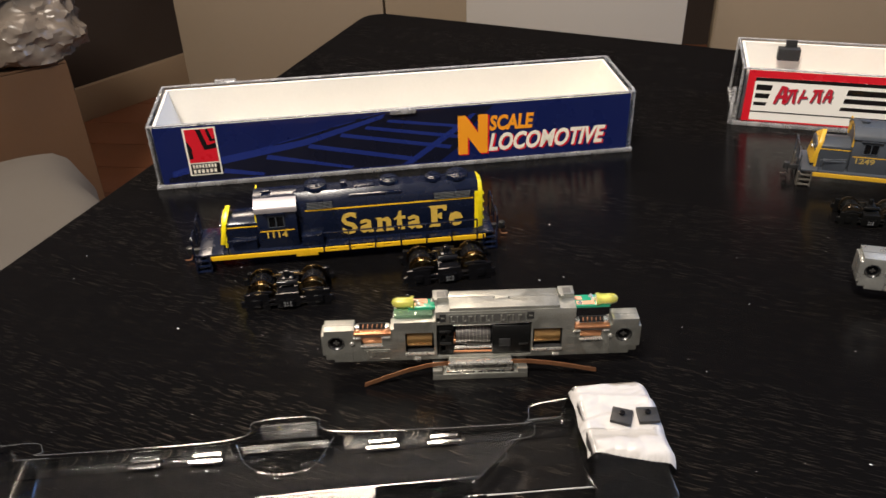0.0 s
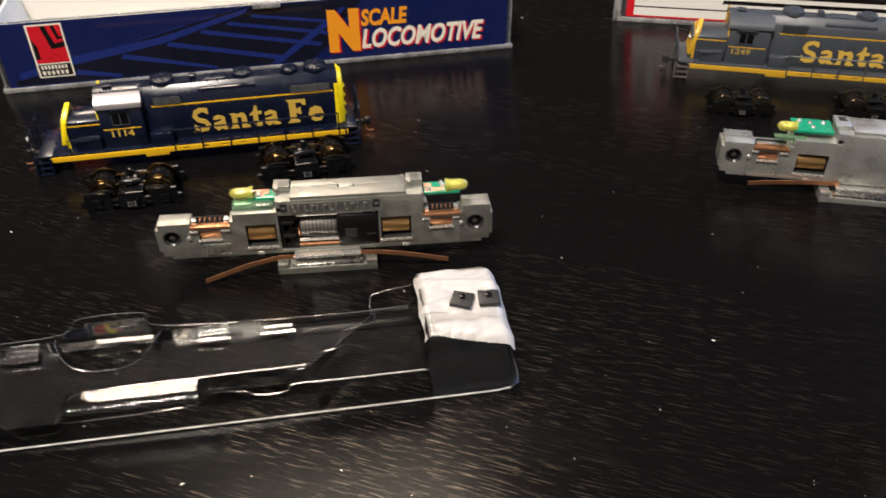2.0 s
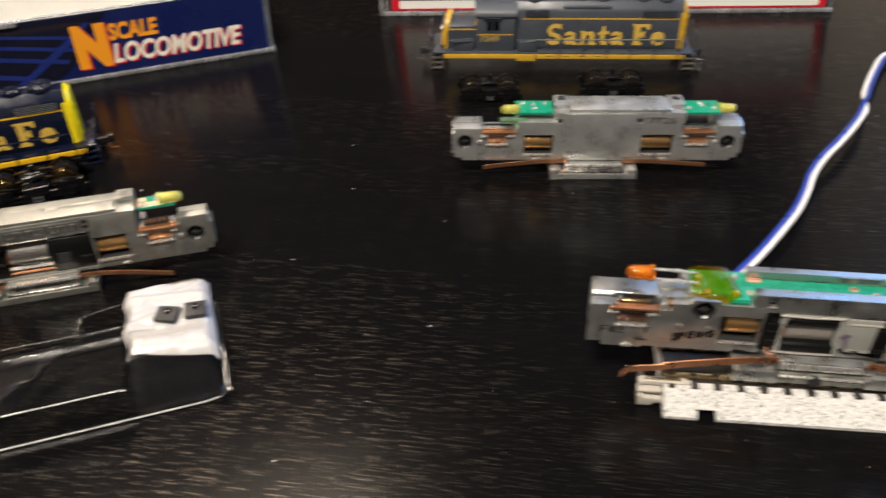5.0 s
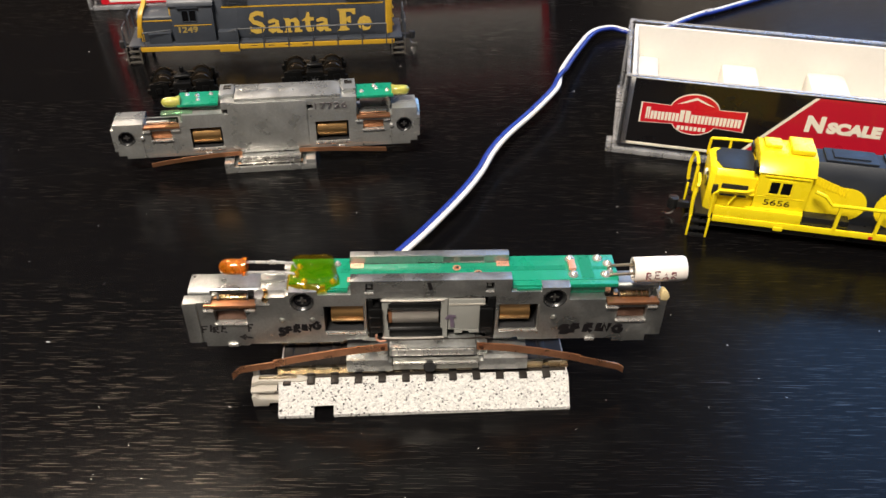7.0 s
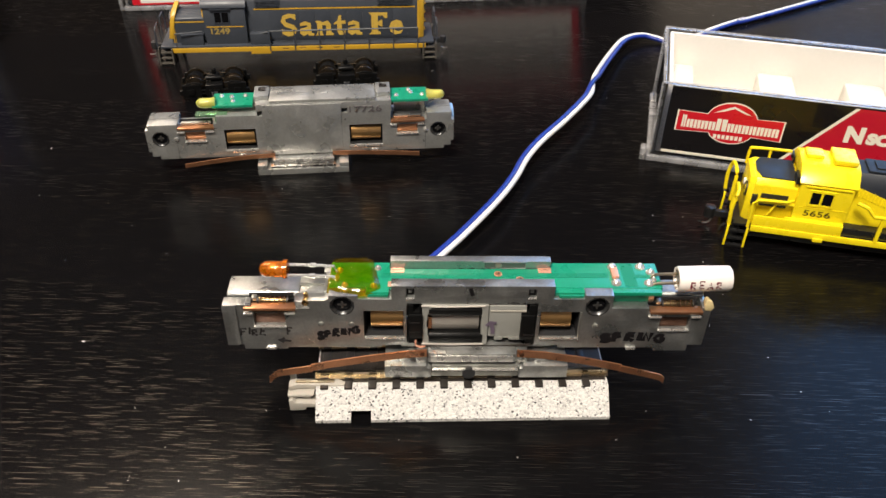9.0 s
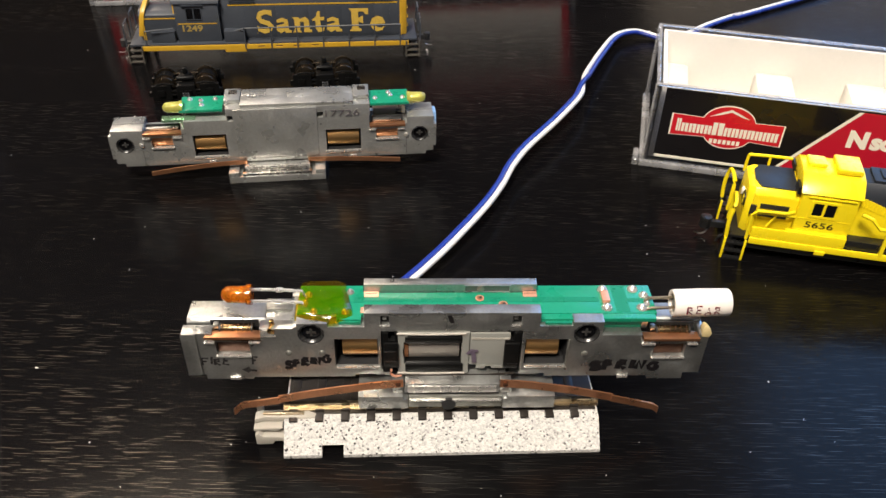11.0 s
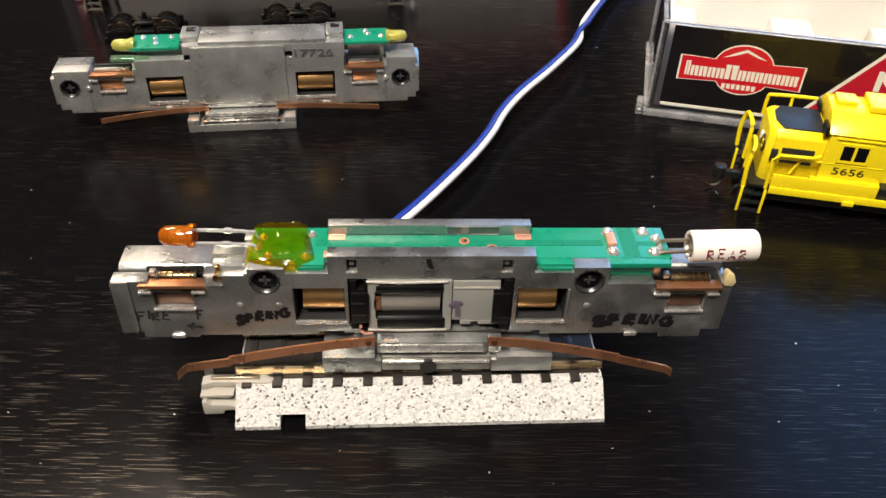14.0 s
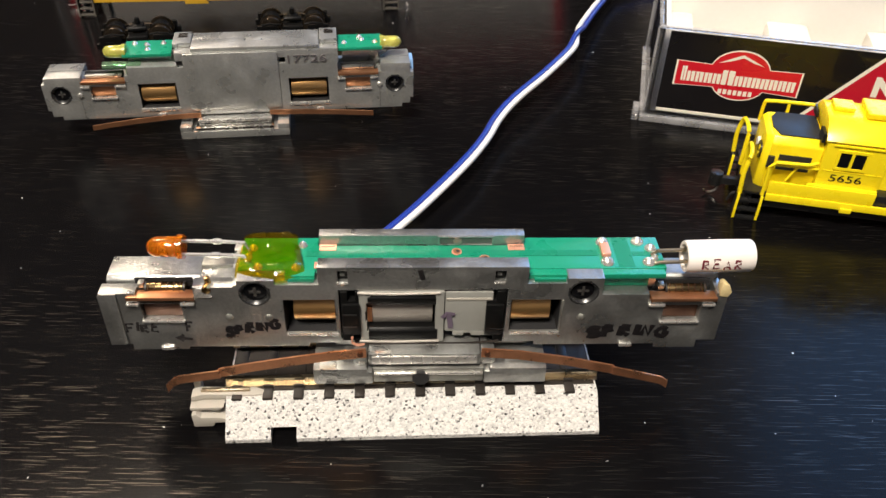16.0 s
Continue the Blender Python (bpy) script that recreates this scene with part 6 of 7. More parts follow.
    part("armature", prism(B(), [(1.5, 16.0), (0.7, 17.6), (0.45, 19.4), (0.6, 21.2), (1.3, 23.0), (3.5, 23.0), (3.5, 16.0)], "x", 42.4, 52.1), M_STATOR, m, "bare steel armature", bevel=0.2)
    cage = part("cage", rects(B(), [(40.4, 53.9, 13.6, 24.5)], [(42.2, 52.5, 14.1, 24.0), (41.5, 42.3, 15.9, 18.0), (41.5, 42.3, 20.3, 22.1), (41.3, 42.3, 18.0, 20.3)], -0.25, 2.6), M_GREY_PLASTIC, m, "pale grey plastic cage", bevel=0.15)
    part("pole_piece", prism(B(), [(-0.3, 21.7), (-0.45, 23.2), (0.2, 23.9), (3.0, 23.9), (3.0, 21.7)], "x", 41.7, 52.6), M_DULL_BLACK, cage, "black upper pole", bevel=0.2)
    part("pole_piece", prism(B(), [(-0.55, 14.3), (-0.6, 16.1), (0.0, 16.7), (3.0, 16.7), (3.0, 14.3)], "x", 41.7, 52.9), M_DULL_BLACK, cage, "black lower pole", bevel=0.25)
    part("coil", box(B(), 41.6, 42.35, 0.5, 1.2, 17.4, 20.6), M_COPPER, cage, "copper coil end")
    for zz in (13.75, 24.3):
        part("cage_wire", tube(B(), [(40.2, -0.3, zz), (46.0, -0.35, zz - 0.15), (53.2, -0.3, zz)], 0.22, 8), M_STATOR, cage)
    part("magnet_housing", box(B(), 54.0, 61.7, -0.05, 3.5, 15.6, 24.2), M_GREY_PLASTIC, m, "pale grey plastic housing", bevel=0.35)
    part("housing_foot", rects(B(), [(55.4, 61.4, 14.6, 15.58)], [(57.2, 58.4, 14.5, 15.2)], 0.0, 3.2), M_GREY_PLASTIC, m, bevel=0.15)
    part("housing_band", box(B(), 54.2, 61.6, -0.18, -0.06, 22.6, 23.0), M_JOINER, m)
    part("brush_holder", rects(B(), [(37.5, 40.3, 13.9, 24.5)], [(38.6, 39.8, 22.6, 24.6), (39.2, 40.4, 14.2, 15.2)], -0.3, 2.0), M_DULL_BLACK, m, bevel=0.2)
    part("brush_holder", rects(B(), [(60.6, 63.7, 13.4, 24.5)], [(60.5, 62.2, 22.5, 24.6), (60.5, 62.0, 13.3, 14.8)], -0.3, 2.0), M_DULL_BLACK, m, bevel=0.2)
    part("brush_cap", box(B(), 37.7, 40.5, -1.0, -0.32, 15.9, 22.4), M_DULL_BLACK, m, "glossy black brush cap", bevel=0.35)
    part("brush_cap", box(B(), 60.5, 63.4, -1.0, -0.32, 15.6, 22.2), M_DULL_BLACK, m, "glossy black brush cap", bevel=0.35)
    for x0, z0 in ((37.75, 20.2), (37.75, 17.6), (61.3, 16.9)):
        part("cap_rib", box(B(), x0, x0 + 2.2, -1.12, -1.01, z0, z0 + 0.3), M_BLACK, m, bevel=0.04)
    part("pickup_wire", tube(B(), [(39.0, -0.5, 14.6), (39.2, -0.6, 13.6), (44, -0.5, 13.25), (58, -0.4, 13.2), (63.0, -0.5, 13.8)], 0.22, 6), M_SLEEPER, m)
    part("pickup_wire", tube(B(), smooth_path([(39.1, -0.4, 15.0), (39.0, -0.8, 14.1), (39.8, -0.9, 13.5), (41.0, -0.6, 13.4)], 4), 0.25, 6), M_PINK, m, "bare copper lead")
    # circuit board with its traces, pads and film
    pcb = part("circuit_board", rects_flat(B(), [(21.6, 89.4, 2.5, 8.4), (67.2, 89.4, 8.4, 10.4), (21.6, 33.6, 8.4, 10.4), (29.0, 33.6, 0.9, 2.5)], 26.0, 26.9), M_GREEN, t, "green circuit board", bevel=0.08)
    part("board_edge", box(B(), 67.2, 89.0, 1.0, 2.45, 25.95, 26.86), M_GREEN, pcb, bevel=0.1)
    part("board_edge", box(B(), 29.4, 33.5, 0.5, 0.88, 25.9, 26.6), M_GREEN_DARK, pcb, bevel=0.08)
    part("board_front", box(B(), 68.0, 73.0, 0.35, 0.95, 25.92, 26.5), M_GREEN_DARK, pcb, bevel=0.06)
    # green plate painted in for the board's reflection on the frame metal
    part("board_edge", box(B(), 79.2, 86.8, 2.15, 2.42, 23.55, 25.9), M_GREEN_DARK, pcb, "board's green reflection, put in as a strip")
    part("trace", box(B(), 32.0, 78.8, 5.6, 7.0, 26.92, 26.97), M_GREEN_DARK, pcb)
    part("trace", box(B(), 81.8, 84.4, 2.8, 10.2, 26.92, 26.96), M_GREEN_DARK, pcb)
    part("trace", box(B(), 84.5, 89.0, 5.6, 6.6, 26.92, 26.95), M_GREEN_DARK, pcb)
    part("trace", box(B(), 53.2, 62.0, 2.55, 3.6, 26.92, 26.96), M_GREEN_DARK, pcb)
    for x0, y0, w in ((33.9, 7.0, 2.7), (64.4, 7.0, 2.7), (33.4, 2.6, 0.7)):
        pad = part("copper_pad", box(B(), x0, x0 + w, y0, y0 + 1.5, 26.98, 27.06), M_PINK, pcb, "bare copper pad")
        part("pad_slot", box(B(), x0 + w * 0.1, x0 + w * 0.9, y0 + 0.9, y0 + 1.0, 27.07, 27.1), M_MATT_BLACK, pad)
    for xx, yy in ((56.0, 6.6), (60.4, 4.9)):
        via = part("via", cyl(B(), "z", xx, yy, 26.98, 27.1, 0.85, 20), M_PINK, pcb, "copper ring")
        part("via_hole", cyl(B(), "z", xx, yy, 27.11, 27.2, 0.6, 16), M_COPPER, via)
        part("via_core", cyl(B(), "z", xx + 0.15, yy, 27.21, 27.24, 0.25, 10), M_MATT_BLACK, via)
    r_ = part("resistor", box(B(), 79.4, 80.9, 5.2, 8.2, 26.92, 27.7), M_PINK, pcb, "chip resistor", bevel=0.15)
    for yy in (4.0, 9.0):
        bm = cyl(B(), "z", 80.1, yy, 26.92, 27.5, 1.15, 16, 0.8)
        cyl(bm, "z", 80.1, yy, 27.5, 27.9, 0.8, 16, 0.25)
        part("solder_joint", bm, M_SOLDER, r_, bevel=0.08)
    for xx, yy, r in ((86.0, 9.2, 1.1), (87.8, 7.4, 1.0), (86.8, 3.9, 1.1), (87.9, 4.8, 0.7), (31.2, 8.4, 0.8), (30.6, 2.8, 0.8), (23.4, 7.6, 0.8), (22.9, 5.3, 0.75), (24.7, 3.0, 0.8)):
        bm = cyl(B(), "z", xx, yy, 26.92, 27.35, r, 16, r * 0.75)
        cyl(bm, "z", xx, yy, 27.35, 27.85, r * 0.75, 16, r * 0.2)
        part("solder_joint", bm, M_SOLDER, pcb, bevel=0.06)
    bm = B()
    nx, ny = 22, 24
    g = []
    for i in range(nx + 1):
        row = []
        for j in range(ny + 1):
            u, v = i / nx, j / ny
            left = 21.2 + 0.6 * v + 0.35 * noise.noise(Vector((v * 5, 3, 1)))
            right = 32.2 - 2.2 * v + 0.2 * noise.noise(Vector((v * 6, 8, 1)))
            yy = 1.5 - 1.5 * max(0.0, 1 - abs(u - 0.6) * 2.0) * (1 - v) + 8.9 * v
            droop = max(0.0, 1 - v * 4.2)
            zz = 27.85 + 0.22 * noise.noise(Vector((u * 3.0, v * 2.6, 0))) + 0.26 * abs(noise.noise(Vector((u * 7.0 + v * 3, v * 6.0 - u * 2, 4)))) + 0.18 * abs(u + 0.5 * v - 0.75) + 0.12 * abs(v - 0.35 * u - 0.4) - 1.5 * droop * droop - 0.6 * max(0.0, (0.16 - u) / 0.16) - 0.5 * max(0.0, (u - 0.86) / 0.14)
            row.append(bm.verts.new(((left + (right - left) * u) * MM, yy * MM, zz * MM)))
        g.append(row)
    for i in range(nx):
        for j in range(ny):
            bm.faces.new((g[i][j], g[i + 1][j], g[i + 1][j + 1], g[i][j + 1]))
    part("amber_film", bm, M_TAPE, t, "piece of amber insulating film over the board", sharp=60)
    # lamps
    lamp = led(t, 12.3, 5.2, 29.3, -1, M_LED_ORANGE, 1.65, 4.9, "clear orange lamp")
    for yy, zz in ((4.2, 28.6), (6.2, 29.7)):
        part("lead", tube(B(), [(12.5, yy, zz), (17.6, yy, zz - 0.1)], 0.3, 8), M_SOLDER, lamp, "bare lamp lead")
        part("lead", tube(B(), [(17.6, yy, zz - 0.1), (18.8, yy, zz - 0.15)], 0.48, 8), M_SOLDER, lamp, "pinched part of the lead")
        part("lead", tube(B(), [(18.8, yy, zz - 0.15), (22.4, yy, zz - 0.4), (23.2, yy, 27.2)], 0.3, 8), M_SOLDER, lamp, "bare lamp lead")
    bm = B()
    n = 30
    rows = [[bm.verts.new(place("x", *q, xx)) for q in ring(0.0, 0.0, rr, n)] for xx, rr in ((0.6, 2.0), (0.0, 2.05), (0.0, 2.52), (0.35, 2.62), (5.4, 2.68), (10.6, 2.62), (10.9, 2.45), (10.9, 1.9), (8.0, 1.8))]
    for a, b in zip(rows, rows[1:]):
        for i in range(n):
            j = (i + 1) % n
            bm.faces.new((a[i], a[j], b[j], b[i]))
    bm.faces.new(rows[-1])
    tube_ = part("shrink_tube", bm, M_SHRINK, t, "white tube over a lamp", at=pose(0.0925, 0.0044, 0.0277, 0, -1.2, 0))
    part("tube_plug", cyl(B(), "x", 0, 0, 0.5, 0.9, 2.0, 20), M_GREY_PLASTIC, tube_)
    for k, ch in enumerate("REAR"):
        bm = B()
        for line in STROKES[ch]:
            pen(bm, [(2.2 + k * 1.75 + a * 1.2, b * 1.7) for a, b in line], 0.34, 0.0)
        for v in bm.verts:
            a = radians(-12 + 5 * math.sin(k * 2.0)) + v.co.z / (2.8 * MM)
            v.co = Vector((v.co.x, -2.76 * MM * math.cos(a), 2.76 * MM * math.sin(a)))
        part("marker_letter", bm, M_RED_INK, tube_)
    for yy, zz in ((3.4, 27.3), (5.6, 27.9)):
        part("lead", tube(B(), [(87.6, yy, 27.0), (88.4, yy, zz), (93.2, yy, zz + 0.2)], 0.32, 8), M_RAIL, t, "bare tinned lamp lead")
    # marker writing on the frame
    scrawl("SPRING", 1.8, M_INK, body, 18.7, 15.1, 8.9, 11, 0.78, 3)
    scrawl("SPRING", 2.3, M_INK, body, 77.8, 14.3, 13.8, 0.5, 1.05, 7)
    scrawl("FIRE", 1.9, M_INK_WORN, body, 2.9, 15.9, 5.6, 3, 0.5, 11)
    scrawl("F", 2.4, M_INK_WORN, body, 12.5, 16.2, 1.6, 0, 0.5, 4)
    bm = pen(B(), [(10.7, 14.6), (13.2, 14.3)], 0.55, -0.06)
    pen(bm, [(11.9, 15.2), (10.6, 14.6), (11.7, 13.9)], 0.6, -0.06)
    part("marker_arrow", bm, M_INK_WORN, body)
    part("marker_line", pen(B(), [(50.0, 28.8), (50.2, 27.9), (50.5, 26.9)], 0.8, -0.06), M_INK, body)
    bm = pen(B(), [(55.0, 16.6), (54.9, 18.0), (54.6, 19.8)], 0.85, -0.32)
    pen(bm, [(53.6, 18.9), (54.4, 19.9), (55.6, 19.6)], 0.8, -0.32)
    part("marker_arrow", bm, M_PURPLE, m, "smudged purple arrow")
    # tank, keeper and wipers
    tank = part("fuel_tank", rects(B(), [(32.6, 71.0, 7.1, 9.8), (32.6, 41.4, 9.8, 10.5), (61.6, 71.0, 9.8, 10.5)], [(42.3, 60.7, 6.9, 10.2)], -3.6, 13.0), metal, t, "cast fuel tank weight", bevel=0.2)
    part("tank_face", rects(B(), [(42.4, 60.6, 7.2, 10.3)], [(48.9, 51.5, 7.1, 8.3)], -3.3, 2.0), M_ZINC, tank, "bright recessed tank face", bevel=0.12)
    part("tank_line", box(B(), 42.5, 60.5, -3.55, -3.31, 8.9, 9.15), M_MATT_BLACK, tank)
    # bright strip stands for light caught on the tank's upper edge
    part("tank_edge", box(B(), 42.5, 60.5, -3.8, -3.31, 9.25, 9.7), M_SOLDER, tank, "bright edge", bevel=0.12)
    part("keeper_bar", box(B(), 41.6, 60.0, -2.9, 12.6, 10.65, 13.3), metal, tank, bevel=0.3)
    part("keeper_face", box(B(), 42.2, 59.4, -3.15, -2.92, 11.2, 12.9), M_SOLDER, tank, "bright keeper face", bevel=0.2)
    part("keeper_line", box(B(), 41.7, 59.9, -3.0, -2.92, 10.7, 10.95), M_MATT_BLACK, tank)
    for x0 in (39.2, 60.1):
        part("tank_post", box(B(), x0, x0 + 2.3, -2.4, 12.0, 10.65, 13.0), metal, tank, bevel=0.2)
        part("post_tip", box(B(), x0 + 0.3, x0 + 1.9, -2.7, -2.42, 10.7, 11.2), M_SOLDER, tank, bevel=0.1)
    # proud black disc; the hole's darkness is only its colour
    part("tank_hole_disc", cyl(B(), "y", 50.2, 8.5, -3.95, -2.0, 1.4, 20), M_MATT_BLACK, tank, "black disc for the shade of a screw hole")
    part("tank_web", box(B(), 36.0, 68.0, 2.0, 10.0, 10.65, 12.15), metal, tank)
    left = [(41.4, -3.3, 14.1), (36, -3.3, 13.5), (29, -3.3, 12.3), (22, -3.3, 10.9), (17.3, -3.3, 9.75)]
    left2 = [(17.5, -3.5, 9.65), (13.4, -3.5, 8.9), (10.6, -3.4, 8.3), (9.6, -3.4, 7.7), (8.3, -3.2, 6.0)]
    right = [(60.0, -3.2, 13.9), (66, -3.1, 13.2), (74, -3.0, 11.6), (82.4, -3.0, 9.4)]
    right2 = [(82.2, -3.2, 9.4), (87.4, -3.1, 7.8), (91.0, -2.9, 6.5), (92.2, -2.9, 5.5)]
    for pth, more in ((left, left2), (right, right2)):
        w_ = part("copper_wiper", strip(B(), pth, 1.9, 0.3), M_WIPER, t, "bent copper wiper strip")
        part("wiper_tip", strip(B(), more, 1.7, 0.3), M_WIPER, w_, "lapped copper tip")
        part("wiper_rivet", cyl(B(), "y", pth[0][0] - (1.0 if pth is left else -1.0), pth[0][2] - 0.1, pth[0][1] - 0.5, pth[0][1] - 0.15, 0.5, 10), M_COPPER_DARK, w_)


large_chassis()


# ---- piece of track ----
def track():
    t = thing("track_piece", 0.1688, 0.1281, 0.0, -13.4, "short piece of model track on pale speckled ballast", "model track")
    L = 62.0
    prof = [(0, 0), (0, 0.8), (4.8, 5.35), (20.2, 5.35), (25, 0.8), (25, 0)]
    cut = [(7.2, 0), (7.2, 2.1), (1.4, 2.1), (4.8, 5.35), (20.2, 5.35), (25, 0.8), (25, 0)]
    bm = prism(B(), prof, "x", 0, 7.4)
    prism(bm, cut, "x", 7.4, 11.6)
    prism(bm, prof, "x", 11.6, L)
    part("roadbed", bm, M_BALLAST, t, "speckled grey and white ballast bed")
    for k in range(12):
        xx = 0.9 + k * 5.05
        part("sleeper", box(B(), xx, xx + 1.7, 4.55, 20.5, 4.85, 5.7), M_SLEEPER, t, "dark brown sleeper end", bevel=0.2)
    # dark plate added over the ballast for the shadow under the chassis
    part("roadbed_shade", box(B(), 0.3, L - 0.3, 6.4, 18.6, 5.3, 5.48), M_SLEEPER, t)
    for yy in (8.0, 17.0):
        bm = rects(B(), [(yy - 0.35, yy + 0.35, 5.6, 7.1), (yy - 0.9, yy + 0.9, 5.6, 5.9)], [], -0.3, L + 0.3)
        ob = part("rail", bm, M_RAIL, t, "tarnished nickel rail")
        ob.matrix_local = Matrix(((0, 1, 0, 0), (1, 0, 0, 0), (0, 0, 1, 0), (0, 0, 0, 1)))
        for k in range(12):
            part("rail_chair", box(B(), 0.9 + k * 5.05, 2.6 + k * 5.05, yy - 1.3, yy - 0.92, 5.76, 6.3), M_SLEEPER, t, bevel=0.08)
    j = part("rail_joiner", prism(B(), [(-5.6, 0.4), (-5.7, 3.2), (-5.0, 3.6), (-4.2, 2.7), (-2.0, 2.7), (-0.15, 2.3), (-0.15, 1.3), (-2.0, 1.3), (-2.4, 0.4)], "y", 3.2, 6.4), M_JOINER, t, "grey plastic rail joiner", bevel=0.25)
    part("joiner_ledge", prism(B(), [(-5.9, 3.65), (-5.9, 4.35), (-0.3, 4.35), (-1.4, 3.5), (-3.6, 3.75)], "y", 3.9, 6.2), M_JOINER, j, bevel=0.2)
    # gap's shade put in as a dark solid block
    part("joiner_gap_shade", box(B(), -5.2, -0.3, 5.4, 7.0, 2.75, 4.3), M_SLEEPER, j, "dark block for the shade of the joiner's gap")
    part("joiner_arm", prism(B(), [(-5.7, 5.0), (-5.7, 7.0), (-4.6, 7.4), (4.6, 7.2), (6.2, 6.4), (6.0, 5.5), (4.4, 5.3), (-4.0, 5.6)], "z", 4.5, 5.75), M_JOINER, j, "long ridged arm", bevel=0.25)
    part("joiner_spring", box(B(), -4.2, 3.8, 6.0, 6.7, 5.78, 6.25), M_RAIL, j, bevel=0.12)
    part("joiner_post", box(B(), -5.6, -4.4, 7.6, 9.0, 4.4, 7.0), M_JOINER, j, bevel=0.2)


track()


# ---- twin wire ----
def wire():
    t = thing("wire", 0, 0, 0, 0, "twin blue and white wire lying across the table", "wire")
    line = [(186.0, 156.2, 5.0), (193.0, 161.4, 4.0), (201.0, 167.2, 3.7), (209.2, 173.6, 3.7), (218.0, 181.0, 4.0), (230.2, 192.2, 4.6), (238.4, 202.0, 4.0), (244.8, 210.6, 4.2), (252.4, 218.2, 4.8), (264.8, 228.6, 5.2), (277.9, 241.4, 5.0), (283.4, 249.0, 5.2), (289.4, 258.0, 4.4), (301.8, 273.6, 3.4), (313.6, 286.6, 2.4), (322.4, 289.6, 2.0), (327.9, 286.9, 1.2), (331.5, 284.4, 0.8), (340.5, 284.4, 0.8), (357.1, 291.7, 0.8), (373.4, 297.2, 0.8), (385.7, 299.8, 0.8), (560, 350, 0.8)]
    mid = smooth_path(line, 8)
    a, b = [], []
    for i, p in enumerate(mid):
        d = (mid[min(i + 1, len(mid) - 1)] - mid[max(i - 1, 0)]).normalized()
        side = Vector((d.y, -d.x, 0)).normalized()
        twist = math.pi * max(0.0, min(1.0, (i - 81) / 14))
        off = side * 0.76 * math.cos(twist)
        lift = 0.75 * math.sin(twist)
        a.append(p - off + Vector((0, 0, 0.1 + lift * 1.6)))
        b.append(p + off + Vector((0, 0, 0.1)))
    part("blue_strand", tube(B(), a, 0.78, 10), M_BLUE_WIRE, t, "blue insulated strand")
    part("white_strand", tube(B(), b, 0.78, 10), M_WHITE_WIRE, t, "white insulated strand")


wire()


# ---- clear blister tray ----
def blister():
    t = thing("blister_tray", 0.0725, 0.1490, 0.0, 10.1, "clear moulded plastic tray lying open side down", "tray")
    def ramp(v, a, b, s):
        k = max(0.0, min(1.0, (v - a) / s, (b - v) / s))
        return k * k * (3 - 2 * k)


    def flat(x, y, x0, x1, y0, y1, s=1.0):
        return max(0.0, min(1.0, (x - x0) / s, (x1 - x) / s, (y - y0) / s, (y1 - y) / s))

    KNOBS = (-129, -114, -70.5, -55.2)

    def height(x, y):
        """The moulded form: two end caps, a long trough with a rim, a finger bay and small knobs."""
        z = 0.35
        for a, b in ((-22.5, -0.8), (-188, -166)):
            z = max(z, 10.8 * min(ramp(x, a, b, 2.6), ramp(y, 0.8, 99, 8.5), ramp(y, -99, 35.4, 3.0)))
        z = max(z, 9.0 * flat(x, y, -168, -20.5, 0.2, 25.0, 1.3))
        d = abs(x + 94.5)
        if d < 13.5:
            edge = 32.0 - max(0.0, d - 7.5) * 1.15
            z = max(z, (9.2 - 0.17 * (y - 22)) * max(0.0, min(1.0, (edge - y) / 1.0)) * (y > 15))
        if z > 7 and x < -22:
            low = 1.2 + 0.21 * (y - 2)
            rim = 6.3 if -104 < x < -48 else 1.5
            well = max(0.0, min(1.0, (x + 157) / 2.5, (min(-31.0, max(-48.0, -48.0 + (y - 7.0) * 0.95)) - x) / 1.2, (y - rim) / 2.2, (23.6 - y) / 0.9))
            z += (low - z) * well
            bowl = 1 - d * d / 150 - (y - 23) ** 2 / 58
            if bowl > 0:
                z = max(z, (7.0 - 0.12 * (y - 15)) * min(1.0, bowl * 5))
            z = max(z, (9.0 + 0.07 * (y - 22)) * flat(x, y, -106, -83, 20.2, 22.9, 0.5))
            for cx in KNOBS:
                k = max(0.0, min(1.0, (4.6 - abs(x - cx)) / 0.8, (y - 19.2) / 0.6))
                if k > 0 and y < 23.6:
                    z = max(z, (7.7 - 0.2 * (y - 21)) * k)
            if -72 < x < -49 and 1.7 < y < 6.0:
                z -= (0.4 + 0.3 * (y - 1.7)) * min(1.0, (-49 - x) / 8)
            if -104 < x < -72:
                cut = (x + 104) * 0.45
                if y < 2.4 or (x < -94 and y < 6.3 - cut):
                    z -= 0.7 + 0.35 * max(0.0, 3 - y)
            bay = max(0.0, min(1.0, (-100.5 - x) / 4, (x + 115.5) / 4)) * max(0.0, min(1.0, (11 - y) / 5))
            z -= bay * max(0.0, z - 0.9 - 0.12 * y)
        if -62 < x < -22.5 and 7.0 < z < 9.4:
            z -= 0.09 * (y - 0.8) * min(1.0, (x + 62) / 12)
        elif -152 < x < -22.5 and y > 23.2 and z > 7:
            z -= 0.15 * (y - 23.2)
        return max(0.35, z)

    bm = B()
    nx, ny = 348, 110
    g = []
    for i in range(nx + 1):
        x = -191 + 191 * i / nx
        row = []
        for j in range(ny + 1):
            y = 36.0 * j / ny
            h = height(x, y)
            wob = 0.10 * noise.noise(Vector((x * 0.06, y * 0.09, 1.7)))
            row.append(bm.verts.new((x * MM, y * MM, (h + wob * (h > 1)) * MM)))
        g.append(row)
    for i in range(nx):
        for j in range(ny):
            cx, cy = g[i][j].co.x / MM, g[i][j].co.y / MM
            dd = abs(cx + 94.5)
